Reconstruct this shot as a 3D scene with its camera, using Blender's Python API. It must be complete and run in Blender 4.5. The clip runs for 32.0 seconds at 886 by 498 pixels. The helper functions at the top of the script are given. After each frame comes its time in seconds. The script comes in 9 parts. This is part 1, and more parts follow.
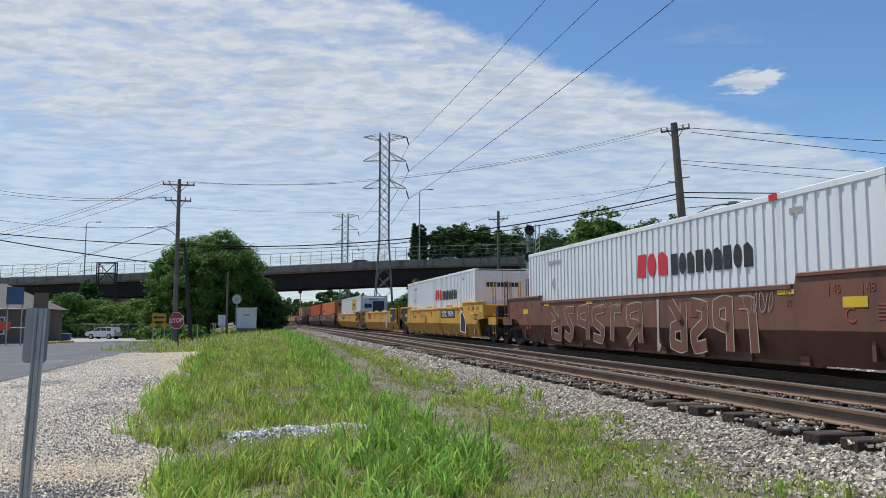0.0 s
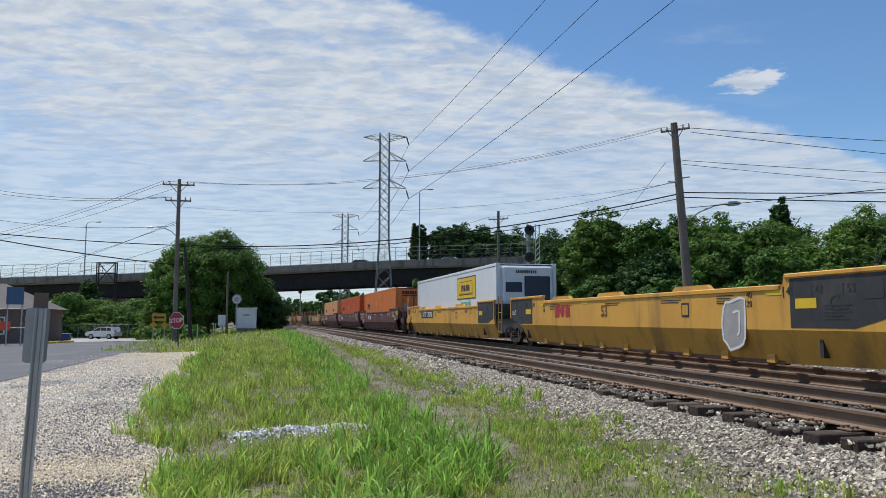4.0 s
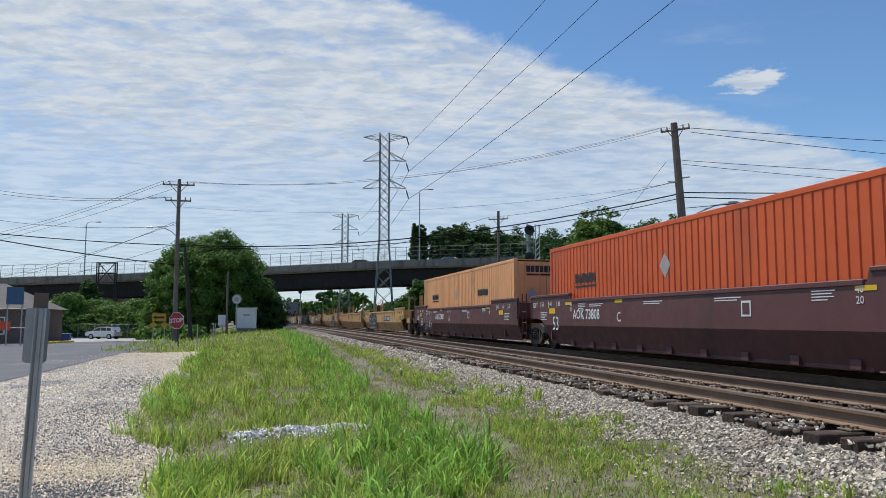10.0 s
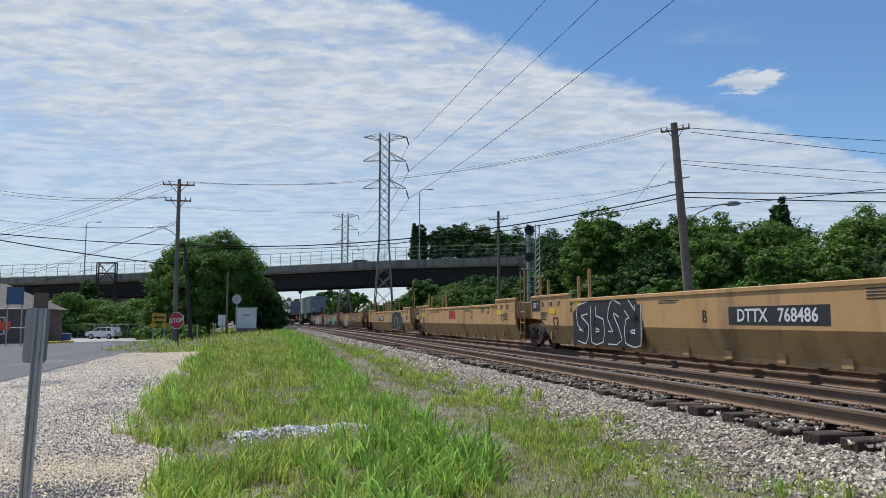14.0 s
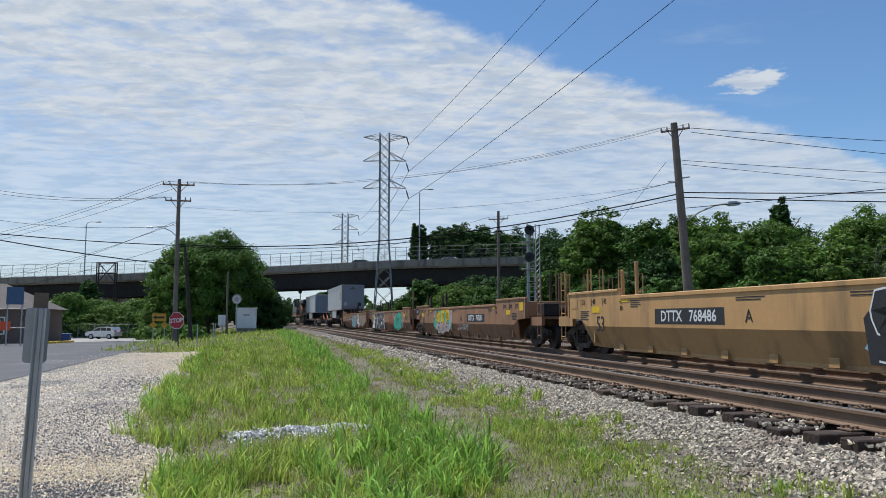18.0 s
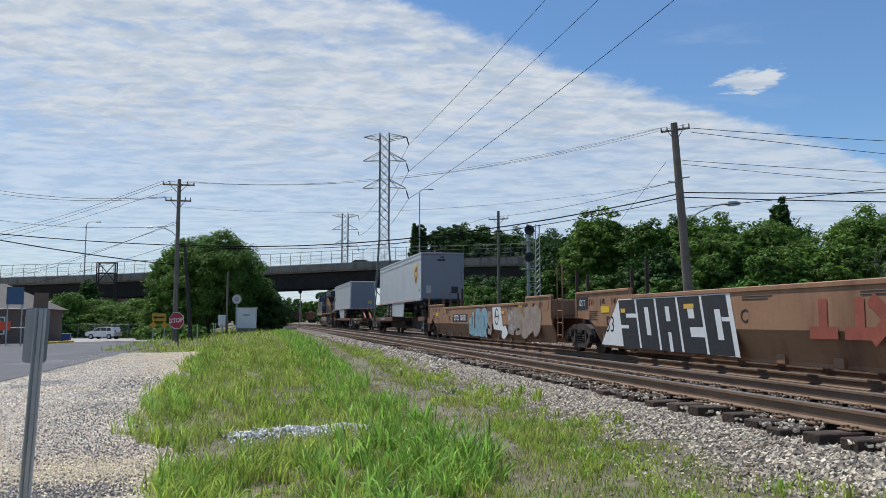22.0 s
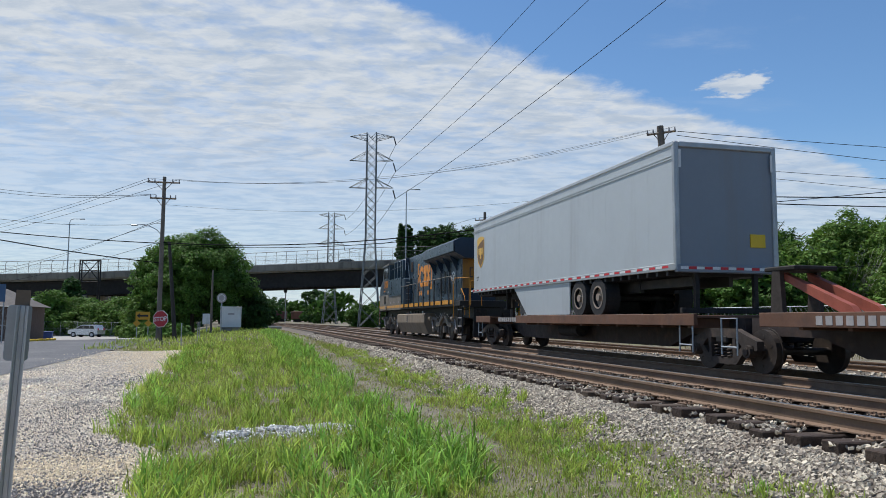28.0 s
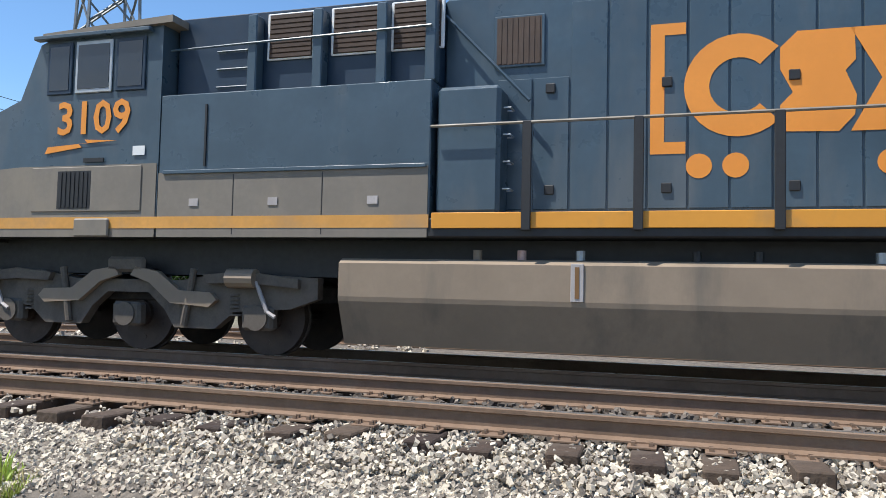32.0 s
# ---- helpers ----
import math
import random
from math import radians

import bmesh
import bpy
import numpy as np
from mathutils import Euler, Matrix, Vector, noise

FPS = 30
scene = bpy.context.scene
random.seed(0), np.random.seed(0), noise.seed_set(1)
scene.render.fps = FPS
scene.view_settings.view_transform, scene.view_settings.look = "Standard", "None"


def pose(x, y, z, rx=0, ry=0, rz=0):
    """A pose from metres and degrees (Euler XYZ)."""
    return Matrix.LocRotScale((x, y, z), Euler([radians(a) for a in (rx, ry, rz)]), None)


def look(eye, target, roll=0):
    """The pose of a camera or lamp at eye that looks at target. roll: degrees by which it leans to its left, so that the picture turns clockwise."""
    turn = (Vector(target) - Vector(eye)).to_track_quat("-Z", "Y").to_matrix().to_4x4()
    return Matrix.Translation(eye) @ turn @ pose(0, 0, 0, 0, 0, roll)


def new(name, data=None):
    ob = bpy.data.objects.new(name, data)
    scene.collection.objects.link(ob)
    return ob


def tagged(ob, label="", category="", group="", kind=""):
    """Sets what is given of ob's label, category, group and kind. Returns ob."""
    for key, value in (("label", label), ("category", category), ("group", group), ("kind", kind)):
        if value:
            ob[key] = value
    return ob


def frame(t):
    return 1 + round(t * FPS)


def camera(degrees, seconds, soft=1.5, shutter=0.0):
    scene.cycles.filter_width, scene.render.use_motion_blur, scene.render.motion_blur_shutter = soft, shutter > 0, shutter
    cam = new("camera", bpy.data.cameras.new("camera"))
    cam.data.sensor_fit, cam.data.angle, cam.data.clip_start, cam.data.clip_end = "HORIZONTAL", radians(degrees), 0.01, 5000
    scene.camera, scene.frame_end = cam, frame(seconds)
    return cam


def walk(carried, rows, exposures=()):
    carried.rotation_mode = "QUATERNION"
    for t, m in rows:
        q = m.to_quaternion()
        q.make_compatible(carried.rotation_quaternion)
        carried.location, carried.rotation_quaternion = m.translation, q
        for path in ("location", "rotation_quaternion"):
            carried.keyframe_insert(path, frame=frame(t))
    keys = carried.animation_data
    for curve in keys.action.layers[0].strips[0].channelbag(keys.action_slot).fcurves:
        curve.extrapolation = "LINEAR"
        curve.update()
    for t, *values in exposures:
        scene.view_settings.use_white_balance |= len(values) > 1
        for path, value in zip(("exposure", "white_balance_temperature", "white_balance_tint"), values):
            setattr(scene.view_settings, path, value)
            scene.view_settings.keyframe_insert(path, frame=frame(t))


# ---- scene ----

# ---------------------------------------------------------------- camera
EYE_Z = 1.55
TURNS = [(0.0, -0.0, 5.28, 0.01),
         (25.5, -0.0, 5.28, 0.01),
         (27.5, -0.46, 5.32, 0.34),
         (28.0, -1.03, 5.31, 0.41),
         (28.5, -1.74, 5.29, 0.5),
         (29.0, -2.46, 5.26, 0.56),
         (29.5, -4.56, 4.96, 0.77),
         (30.0, -8.28, 4.58, 0.92),
         (30.5, -13.61, 4.21, 1.32),
         (31.0, -23.3, 3.91, 1.32),
         (31.5, -38.1, 3.58, 1.31),
         (31.7, -46.05, 3.3, 1.25),
         (31.8, -50.38, 3.2, 1.27),
         (31.9, -54.99, 3.15, 1.06),
         (32.0, -59.89, 2.99, 1.28)]


def aim(yaw, pitch, roll):
    y, p = radians(yaw), radians(pitch)
    ahead = Vector((-math.sin(y) * math.cos(p), math.cos(y) * math.cos(p), math.sin(p)))
    return look((0, 0, EYE_Z), Vector((0, 0, EYE_Z)) + ahead, roll)


cam = camera(60.13, 32.0, 0.35)
walk(cam, [(t, aim(a, b, c)) for t, a, b, c in TURNS], [(0.0, 0.0), (28.5, 0.0), (30.0, 0.15), (31.0, 0.34), (31.5, 0.47), (32.0, 0.6)])

# ---------------------------------------------------------------- sky and sun
SUN_DIR = Vector((-0.335, 0.285, 0.90)).normalized()      # towards the sun
world = bpy.data.worlds.new("sky")
scene.world = world
world.use_nodes = True


def sky_nodes():
    nt = world.node_tree
    nt.nodes.clear()
    n, k = nt.nodes.new, nt.links.new
    out, bg = n("ShaderNodeOutputWorld"), n("ShaderNodeBackground")
    sky = n("ShaderNodeTexSky")
    sky.sky_type, sky.sun_disc = "NISHITA", False
    sky.sun_elevation = math.asin(SUN_DIR.z)
    sky.sun_rotation = math.atan2(SUN_DIR.x, SUN_DIR.y)
    sky.air_density, sky.dust_density, sky.ozone_density = 1.0, 0.0, 3.0
    co = n("ShaderNodeTexCoord")
    sep = n("ShaderNodeSeparateXYZ")
    k(co.outputs["Generated"], sep.inputs[0])

    def mth(op, a, b=None, clamp=False):
        m = n("ShaderNodeMath")
        m.operation, m.use_clamp = op, clamp
        for i, v in enumerate((a, b)):
            if v is None:
                continue
            if hasattr(v, "is_output"):
                k(v, m.inputs[i])
            else:
                m.inputs[i].default_value = v
        return m.outputs[0]

    def ramp(v, lo, hi):
        m = n("ShaderNodeMapRange")
        m.interpolation_type = "SMOOTHSTEP"
        k(v, m.inputs[0])
        m.inputs[1].default_value, m.inputs[2].default_value = lo, hi
        return m.outputs[0]

    # flat cloud layer: direction over height gives its plan
    zz = mth("MAXIMUM", sep.outputs[2], 0.02)
    zz = mth("ADD", zz, 0.06)
    px, py = mth("DIVIDE", sep.outputs[0], zz), mth("DIVIDE", sep.outputs[1], zz)
    comb = n("ShaderNodeCombineXYZ")
    k(px, comb.inputs[0])
    k(py, comb.inputs[1])

    def noise_at(scale, detail, rough, sx=1.0, sy=1.0, rot=0.0, dist=0.0, off=0.0):
        mp = n("ShaderNodeMapping")
        mp.inputs["Scale"].default_value = (sx, sy, 1)
        mp.inputs["Rotation"].default_value = (0, 0, rot)
        mp.inputs["Location"].default_value = (off, off * 0.7, 0)
        k(comb.outputs[0], mp.inputs[0])
        t = n("ShaderNodeTexNoise")
        t.inputs["Scale"].default_value, t.inputs["Detail"].default_value = scale, detail
        t.inputs["Roughness"].default_value, t.inputs["Distortion"].default_value = rough, dist
        k(mp.outputs[0], t.inputs[0])
        return t.outputs["Fac"]

    # edge of the sheet: a line in the plan, blurred by noise
    big = noise_at(0.9, 4, 0.55, off=3.1)
    edge = mth("SUBTRACT", mth("ADD", mth("MULTIPLY", px, CLOUD_A), mth("MULTIPLY", py, CLOUD_B)), CLOUD_C)
    edge = mth("ADD", edge, mth("MULTIPLY", mth("SUBTRACT", big, 0.5), 0.22))
    frill = noise_at(7.0, 6, 0.65, 1.0, 0.7, 0.6, 0.3, 1.4)
    edge = mth("ADD", edge, mth("MULTIPLY", mth("SUBTRACT", frill, 0.5), 0.22))
    sheet = ramp(edge, 0.04, -0.08)
    ripples = ramp(noise_at(8.5, 4, 0.5, 0.85, 1.05, -0.45, 0.25), 0.36, 0.62)
    streaks = ramp(noise_at(2.2, 5, 0.55, 0.6, 1.3, -0.35, 0.3, 5.5), 0.36, 0.62)
    thick = ramp(mth("SUBTRACT", noise_at(0.55, 3, 0.5, 1.0, 1.0, 0.3, 0.2, 7.7), mth("MULTIPLY", mth("ADD", edge, 0.9), -0.16)), 0.36, 0.58)
    fine = ramp(noise_at(18.0, 3, 0.5, 0.9, 1.0, -0.45, 0.3, 2.0), 0.36, 0.62)
    fill = mth("ADD", mth("MULTIPLY", ripples, 0.34), mth("ADD", mth("MULTIPLY", streaks, 0.26), mth("MULTIPLY", fine, 0.20)))
    fill = mth("ADD", fill, mth("MULTIPLY", thick, 0.26))
    # towards the horizon the cells run together
    haze = ramp(sep.outputs[2], 0.34, 0.12)
    fill = mth("ADD", mth("MULTIPLY", fill, mth("SUBTRACT", 1.0, mth("MULTIPLY", haze, 0.92))), mth("MULTIPLY", haze, 0.42))
    cover = mth("MULTIPLY", sheet, mth("ADD", 0.24, fill), True)
    # thin wisps in the clear part and near the horizon
    wisp = ramp(noise_at(1.1, 7, 0.65, 0.6, 1.5, 0.9, 0.5, 12.0), 0.56, 0.85)
    cover = mth("MAXIMUM", cover, mth("MULTIPLY", wisp, 0.42))
    low = ramp(sep.outputs[2], 0.24, -0.02)
    cover = mth("MAXIMUM", cover, mth("MULTIPLY", low, 0.55))
    # one small puff in the clear part
    puffn = noise_at(11.0, 5, 0.6, off=2.2)
    dot = n("ShaderNodeVectorMath")
    dot.operation = "DISTANCE"
    stretch = n("ShaderNodeVectorMath")
    stretch.operation = "MULTIPLY"
    k(co.outputs["Generated"], stretch.inputs[0])
    stretch.inputs[1].default_value = (0.72, 0.72, 1.9)
    k(stretch.outputs[0], dot.inputs[0])
    dot.inputs[1].default_value = (PUFF[0] * 0.72, PUFF[1] * 0.72, PUFF[2] * 1.9)
    puff = mth("SUBTRACT", mth("MULTIPLY", mth("SUBTRACT", puffn, 0.45), 0.070), dot.outputs["Value"])
    puff = ramp(puff, -0.026, -0.011)
    cover = mth("MAXIMUM", cover, mth("MULTIPLY", puff, 0.95))
    shade = ramp(noise_at(6.5, 6, 0.62, 0.7, 1.2, -0.45, 0.3, 4.0), 0.34, 0.62)
    ws = n("ShaderNodeMixRGB")
    k(shade, ws.inputs[0])
    ws.inputs[1].default_value = (4.7, 5.5, 6.6, 1)
    ws.inputs[2].default_value = (6.5, 7.0, 7.6, 1)
    mix = n("ShaderNodeMixRGB")
    k(cover, mix.inputs[0])
    tint = n("ShaderNodeMixRGB")
    tint.blend_type = "MULTIPLY"
    tint.inputs[0].default_value = 1.0
    k(sky.outputs[0], tint.inputs[1])
    tint.inputs[2].default_value = (0.90, 1.10, 1.24, 1)
    k(tint.outputs[0], mix.inputs[1])
    k(ws.outputs[0], mix.inputs[2])
    k(mix.outputs[0], bg.inputs[0])
    bg.inputs[1].default_value = SKY_STRENGTH
    k(bg.outputs[0], out.inputs[0])


SKY_STRENGTH = 0.10
CLOUD_A, CLOUD_B, CLOUD_C = 0.57, -0.82, -1.77
PUFF = (0.3652, 0.8869, 0.2829)
sky_nodes()
sun = new("sun", bpy.data.lights.new("sun", "SUN"))
sun.data.energy, sun.data.angle, sun.data.color = 4.4, radians(0.55), (1.0, 0.975, 0.93)
sun.matrix_world = look(SUN_DIR * 60, (0, 0, 0))
scene.view_settings.exposure = 0.0

# ---------------------------------------------------------------- materials
MATS = {}


def mat(name, color, rough=0.7, metal=0.0, vary=0.15, scale=3.0, bump=0.0, bump_scale=40.0, dirt=None, dirt_amount=0.0,
        dirt_scale=1.2, streak=1.0, spec=0.5, per_object=0.0, per_island=0.0, tone=None, transl=0.0):
    """Procedural surface: base colour varied at two scales, a dirt layer (stretched upright by streak), fine bump."""
    m = bpy.data.materials.new(name)
    m.use_nodes = True
    nt = m.node_tree
    n, k = nt.nodes.new, nt.links.new
    b = nt.nodes["Principled BSDF"]
    b.inputs["Roughness"].default_value, b.inputs["Metallic"].default_value = rough, metal
    b.inputs["Specular IOR Level"].default_value = spec
    co = n("ShaderNodeTexCoord")

    def tex(s, detail=5, stretch=1.0):
        mp = n("ShaderNodeMapping")
        mp.inputs["Scale"].default_value = (1, 1, 1 / stretch)
        k(co.outputs["Object"], mp.inputs[0])
        t = n("ShaderNodeTexNoise")
        t.inputs["Scale"].default_value, t.inputs["Detail"].default_value = s, detail
        t.inputs["Roughness"].default_value = 0.62
        k(mp.outputs[0], t.inputs[0])
        return t.outputs["Fac"]

    def mixc(f, a, c, mode="MIX"):
        x = n("ShaderNodeMixRGB")
        x.blend_type = mode
        for i, v in ((0, f), (1, a), (2, c)):
            if hasattr(v, "is_output"):
                k(v, x.inputs[i])
            else:
                x.inputs[i].default_value = v if i == 0 else (*v[:3], 1)
        return x.outputs[0]

    def remap(v, lo, hi, a, c):
        r = n("ShaderNodeMapRange")
        k(v, r.inputs[0])
        for i, q in enumerate((lo, hi, a, c)):
            r.inputs[i + 1].default_value = q
        return r.outputs[0]

    dark = tuple(c * (1 - vary) for c in color)
    light = tone or tuple(min(1, c * (1 + vary)) for c in color)
    c1 = mixc(remap(tex(scale), 0.3, 0.7, 0, 1), dark, light)
    c1 = mixc(remap(tex(scale * 14, 3), 0.3, 0.7, 0, 0.5), c1, dark)
    if per_object or per_island:
        oi = n("ShaderNodeObjectInfo") if per_object else n("ShaderNodeNewGeometry")
        src = oi.outputs["Random"] if per_object else oi.outputs["Random Per Island"]
        amt = per_object or per_island
        v = remap(src, 0, 1, 1 - amt, 1 + amt)
        hs = n("ShaderNodeHueSaturation")
        k(c1, hs.inputs["Color"])
        k(v, hs.inputs["Value"])
        k(remap(src, 0, 1, 0.49, 0.51), hs.inputs["Hue"])
        c1 = hs.outputs[0]
    if dirt:
        f = remap(tex(dirt_scale, 8, streak), 0.62 - 0.3 * dirt_amount, 0.78 - 0.2 * dirt_amount, 0, min(1, 0.45 + dirt_amount))
        c1 = mixc(f, c1, dirt)
    k(c1, b.inputs["Base Color"])
    k(remap(tex(scale * 5, 3), 0.3, 0.7, max(0, rough - 0.1), min(1, rough + 0.1)), b.inputs["Roughness"])
    if transl:
        b.inputs["Transmission Weight"].default_value = 0
        tr = n("ShaderNodeBsdfTranslucent")
        k(c1, tr.inputs[0])
        ms = n("ShaderNodeMixShader")
        ms.inputs[0].default_value = transl
        k(b.outputs[0], ms.inputs[1])
        k(tr.outputs[0], ms.inputs[2])
        k(ms.outputs[0], nt.nodes["Material Output"].inputs[0])
    if bump:
        bp = n("ShaderNodeBump")
        bp.inputs["Strength"].default_value, bp.inputs["Distance"].default_value = min(1, bump), 0.02
        k(tex(bump_scale, 4), bp.inputs["Height"])
        k(bp.outputs[0], b.inputs["Normal"])
    MATS[name] = m
    return m


rust = (0.10, 0.055, 0.035)
grime = (0.055, 0.047, 0.04)
mat("soil", (0.205, 0.178, 0.125), 0.95, vary=0.45, scale=1.6, bump=0.9, bump_scale=28, dirt=(0.15, 0.155, 0.065), dirt_amount=0.40, dirt_scale=0.8)
mat("bare dirt", (0.215, 0.180, 0.128), 0.95, vary=0.45, scale=2.5, bump=1.0, bump_scale=30, dirt=(0.10, 0.115, 0.055), dirt_amount=0.45, dirt_scale=1.6)
mat("gravel lot", (0.60, 0.51, 0.41), 0.95, vary=0.40, scale=5.0, bump=1.0, bump_scale=45, dirt=(0.16, 0.15, 0.145), dirt_amount=0.36, dirt_scale=0.45)
mat("asphalt", (0.115, 0.115, 0.12), 0.9, vary=0.15, scale=0.6, bump=0.4, bump_scale=90, dirt=(0.17, 0.165, 0.16), dirt_amount=0.3, dirt_scale=0.3)
mat("concrete", (0.27, 0.24, 0.195), 0.85, vary=0.18, scale=0.6, bump=0.3, dirt=(0.12, 0.10, 0.085), dirt_amount=0.45, streak=5)
mat("concrete walk", (0.36, 0.34, 0.31), 0.85, vary=0.12, scale=0.8, bump=0.2)
mat("ballast bed", (0.17, 0.142, 0.112), 0.95, vary=0.6, scale=9, bump=1.0, bump_scale=25, dirt=(0.07, 0.06, 0.05), dirt_amount=0.4, dirt_scale=3)
# bed, oily stone and tie colours lowered to deepen shade under the train
mat("track bed", (0.095, 0.077, 0.062), 0.95, vary=0.6, scale=9, bump=1.0, bump_scale=25, dirt=(0.05, 0.042, 0.036), dirt_amount=0.5, dirt_scale=2)
mat("shaded oily stone", (0.17, 0.138, 0.11), 0.85, vary=0.3, scale=6, per_island=0.6, dirt=(0.08, 0.065, 0.05), dirt_amount=0.4, dirt_scale=1.0)
mat("lot stone", (0.80, 0.72, 0.62), 0.85, vary=0.10, scale=0.5, tone=(0.90, 0.78, 0.60), per_island=0.42, dirt=(0.40, 0.37, 0.35), dirt_amount=0.24, dirt_scale=0.45)
mat("stone", (0.46, 0.395, 0.31), 0.85, vary=0.2, scale=6, bump=0.3, bump_scale=60, per_island=0.70, dirt=(0.25, 0.18, 0.13), dirt_amount=0.25, dirt_scale=1.0)
mat("pale stone", (0.74, 0.72, 0.68), 0.85, vary=0.2, scale=6, per_island=0.40)
mat("tie wood", (0.066, 0.043, 0.030), 0.9, vary=0.4, scale=4, bump=0.8, bump_scale=18, per_object=0.4, dirt=(0.13, 0.10, 0.075), dirt_amount=0.30, dirt_scale=2.5)
mat("rail rust", (0.20, 0.128, 0.082), 0.85, 0.0, vary=0.25, scale=2, bump=0.2, dirt=(0.17, 0.125, 0.09), dirt_amount=0.25, dirt_scale=2)
mat("rail head", (0.45, 0.42, 0.39), 0.35, 0.85, vary=0.15, scale=3)
mat("leaf", (0.078, 0.158, 0.027), 0.6, vary=0.40, scale=0.45, per_island=0.45, spec=0.15, transl=0.24)
mat("leaf mid", (0.108, 0.205, 0.036), 0.6, vary=0.40, scale=0.45, per_island=0.45, spec=0.15, transl=0.28)
mat("leaf dark", (0.056, 0.118, 0.029), 0.6, vary=0.40, scale=0.45, per_island=0.45, spec=0.15, transl=0.20)
mat("leaf pale", (0.130, 0.222, 0.042), 0.6, vary=0.35, scale=0.45, per_island=0.45, spec=0.15, transl=0.30)
mat("grass", (0.32, 0.52, 0.065), 0.5, vary=0.40, scale=1.1, per_island=0.55, tone=(0.66, 0.70, 0.17), spec=0.3, transl=0.48)
mat("lush grass", (0.26, 0.50, 0.070), 0.45, vary=0.35, scale=1.6, per_island=0.50, tone=(0.46, 0.66, 0.14), spec=0.35, transl=0.48)
mat("short grass", (0.36, 0.47, 0.095), 0.6, vary=0.35, scale=0.8, per_island=0.45, tone=(0.50, 0.46, 0.17), spec=0.25, transl=0.4)
mat("dry grass", (0.45, 0.37, 0.19), 0.7, vary=0.3, scale=0.7, per_island=0.3, spec=0.2, transl=0.35)
mat("bark", (0.12, 0.095, 0.07), 0.95, vary=0.35, scale=3, bump=0.8, bump_scale=15)
mat("pole wood", (0.20, 0.165, 0.135), 0.9, vary=0.3, scale=1.5, bump=0.6, bump_scale=12, dirt=(0.09, 0.075, 0.06), dirt_amount=0.4, streak=12)
mat("galvanised", (0.42, 0.44, 0.45), 0.5, 0.55, vary=0.15, scale=2)
mat("dark lattice", (0.20, 0.215, 0.22), 0.6, 0.5, vary=0.2, scale=2)
mat("bridge steel", (0.024, 0.021, 0.020), 0.85, 0.0, vary=0.3, scale=0.4, dirt=(0.045, 0.03, 0.022), dirt_amount=0.25)
mat("fence grey", (0.10, 0.105, 0.11), 0.7, 0.0, vary=0.15, scale=2)
mat("pole dark", (0.055, 0.048, 0.042), 0.9, vary=0.3, scale=1.5, bump=0.6, bump_scale=12)
mat("wire", (0.008, 0.008, 0.009), 0.9, 0.0, vary=0.1, spec=0.1)
mat("white paint", (0.78, 0.78, 0.76), 0.5, vary=0.06, scale=1.0, dirt=(0.45, 0.42, 0.38), dirt_amount=0.2, streak=6)
mat("container white", (0.83, 0.84, 0.83), 0.45, vary=0.05, scale=0.8, dirt=(0.56, 0.53, 0.49), dirt_amount=0.20, dirt_scale=1.5, streak=8)
mat("reefer white", (0.72, 0.74, 0.75), 0.4, vary=0.04, scale=0.8, dirt=(0.50, 0.48, 0.45), dirt_amount=0.2, streak=8)
mat("container orange", (0.74, 0.205, 0.036), 0.5, vary=0.10, scale=0.7, dirt=(0.33, 0.14, 0.06), dirt_amount=0.25, streak=8)
mat("container red orange", (0.66, 0.105, 0.018), 0.5, vary=0.10, scale=0.7, dirt=(0.30, 0.07, 0.03), dirt_amount=0.25, streak=8)
mat("container tan", (0.84, 0.40, 0.165), 0.5, vary=0.10, scale=0.7, dirt=(0.32, 0.16, 0.08), dirt_amount=0.3, streak=8)
mat("trailer grey", (0.46, 0.495, 0.51), 0.45, vary=0.04, scale=0.6, dirt=(0.36, 0.37, 0.375), dirt_amount=0.28, streak=10)
# trailer grey darkened: the shade on the trailer ends is in the colour
mat("shaded trailer grey", (0.22, 0.25, 0.285), 0.5, vary=0.05, scale=0.6, dirt=(0.22, 0.22, 0.22), dirt_amount=0.25, streak=10)
mat("well yellow", (0.72, 0.36, 0.055), 0.55, vary=0.12, scale=0.8, dirt=(0.24, 0.13, 0.05), dirt_amount=0.38, dirt_scale=1.3, streak=6)
mat("well tan", (0.57, 0.325, 0.130), 0.6, vary=0.12, scale=0.8, dirt=(0.22, 0.14, 0.07), dirt_amount=0.42, dirt_scale=1.3, streak=6)
mat("well brown", (0.125, 0.046, 0.044), 0.55, vary=0.15, scale=0.8, dirt=(0.055, 0.032, 0.03), dirt_amount=0.35, dirt_scale=1.3, streak=6)
mat("well rust brown", (0.205, 0.084, 0.050), 0.6, vary=0.15, scale=0.8, dirt=(0.09, 0.045, 0.035), dirt_amount=0.4, dirt_scale=1.3, streak=6)
mat("well orange brown", (0.34, 0.18, 0.095), 0.65, vary=0.15, scale=0.8, dirt=(0.17, 0.08, 0.045), dirt_amount=0.45, dirt_scale=1.3, streak=6)
mat("car black", (0.035, 0.035, 0.037), 0.6, vary=0.25, scale=1.0, dirt=(0.09, 0.075, 0.06), dirt_amount=0.3)
mat("truck iron", (0.024, 0.021, 0.019), 0.75, 0.2, vary=0.35, scale=3, dirt=(0.060, 0.045, 0.036), dirt_amount=0.35, dirt_scale=4)
mat("truck rust", (0.060, 0.044, 0.035), 0.75, 0.1, vary=0.35, scale=3, dirt=(0.13, 0.085, 0.06), dirt_amount=0.36, dirt_scale=3)
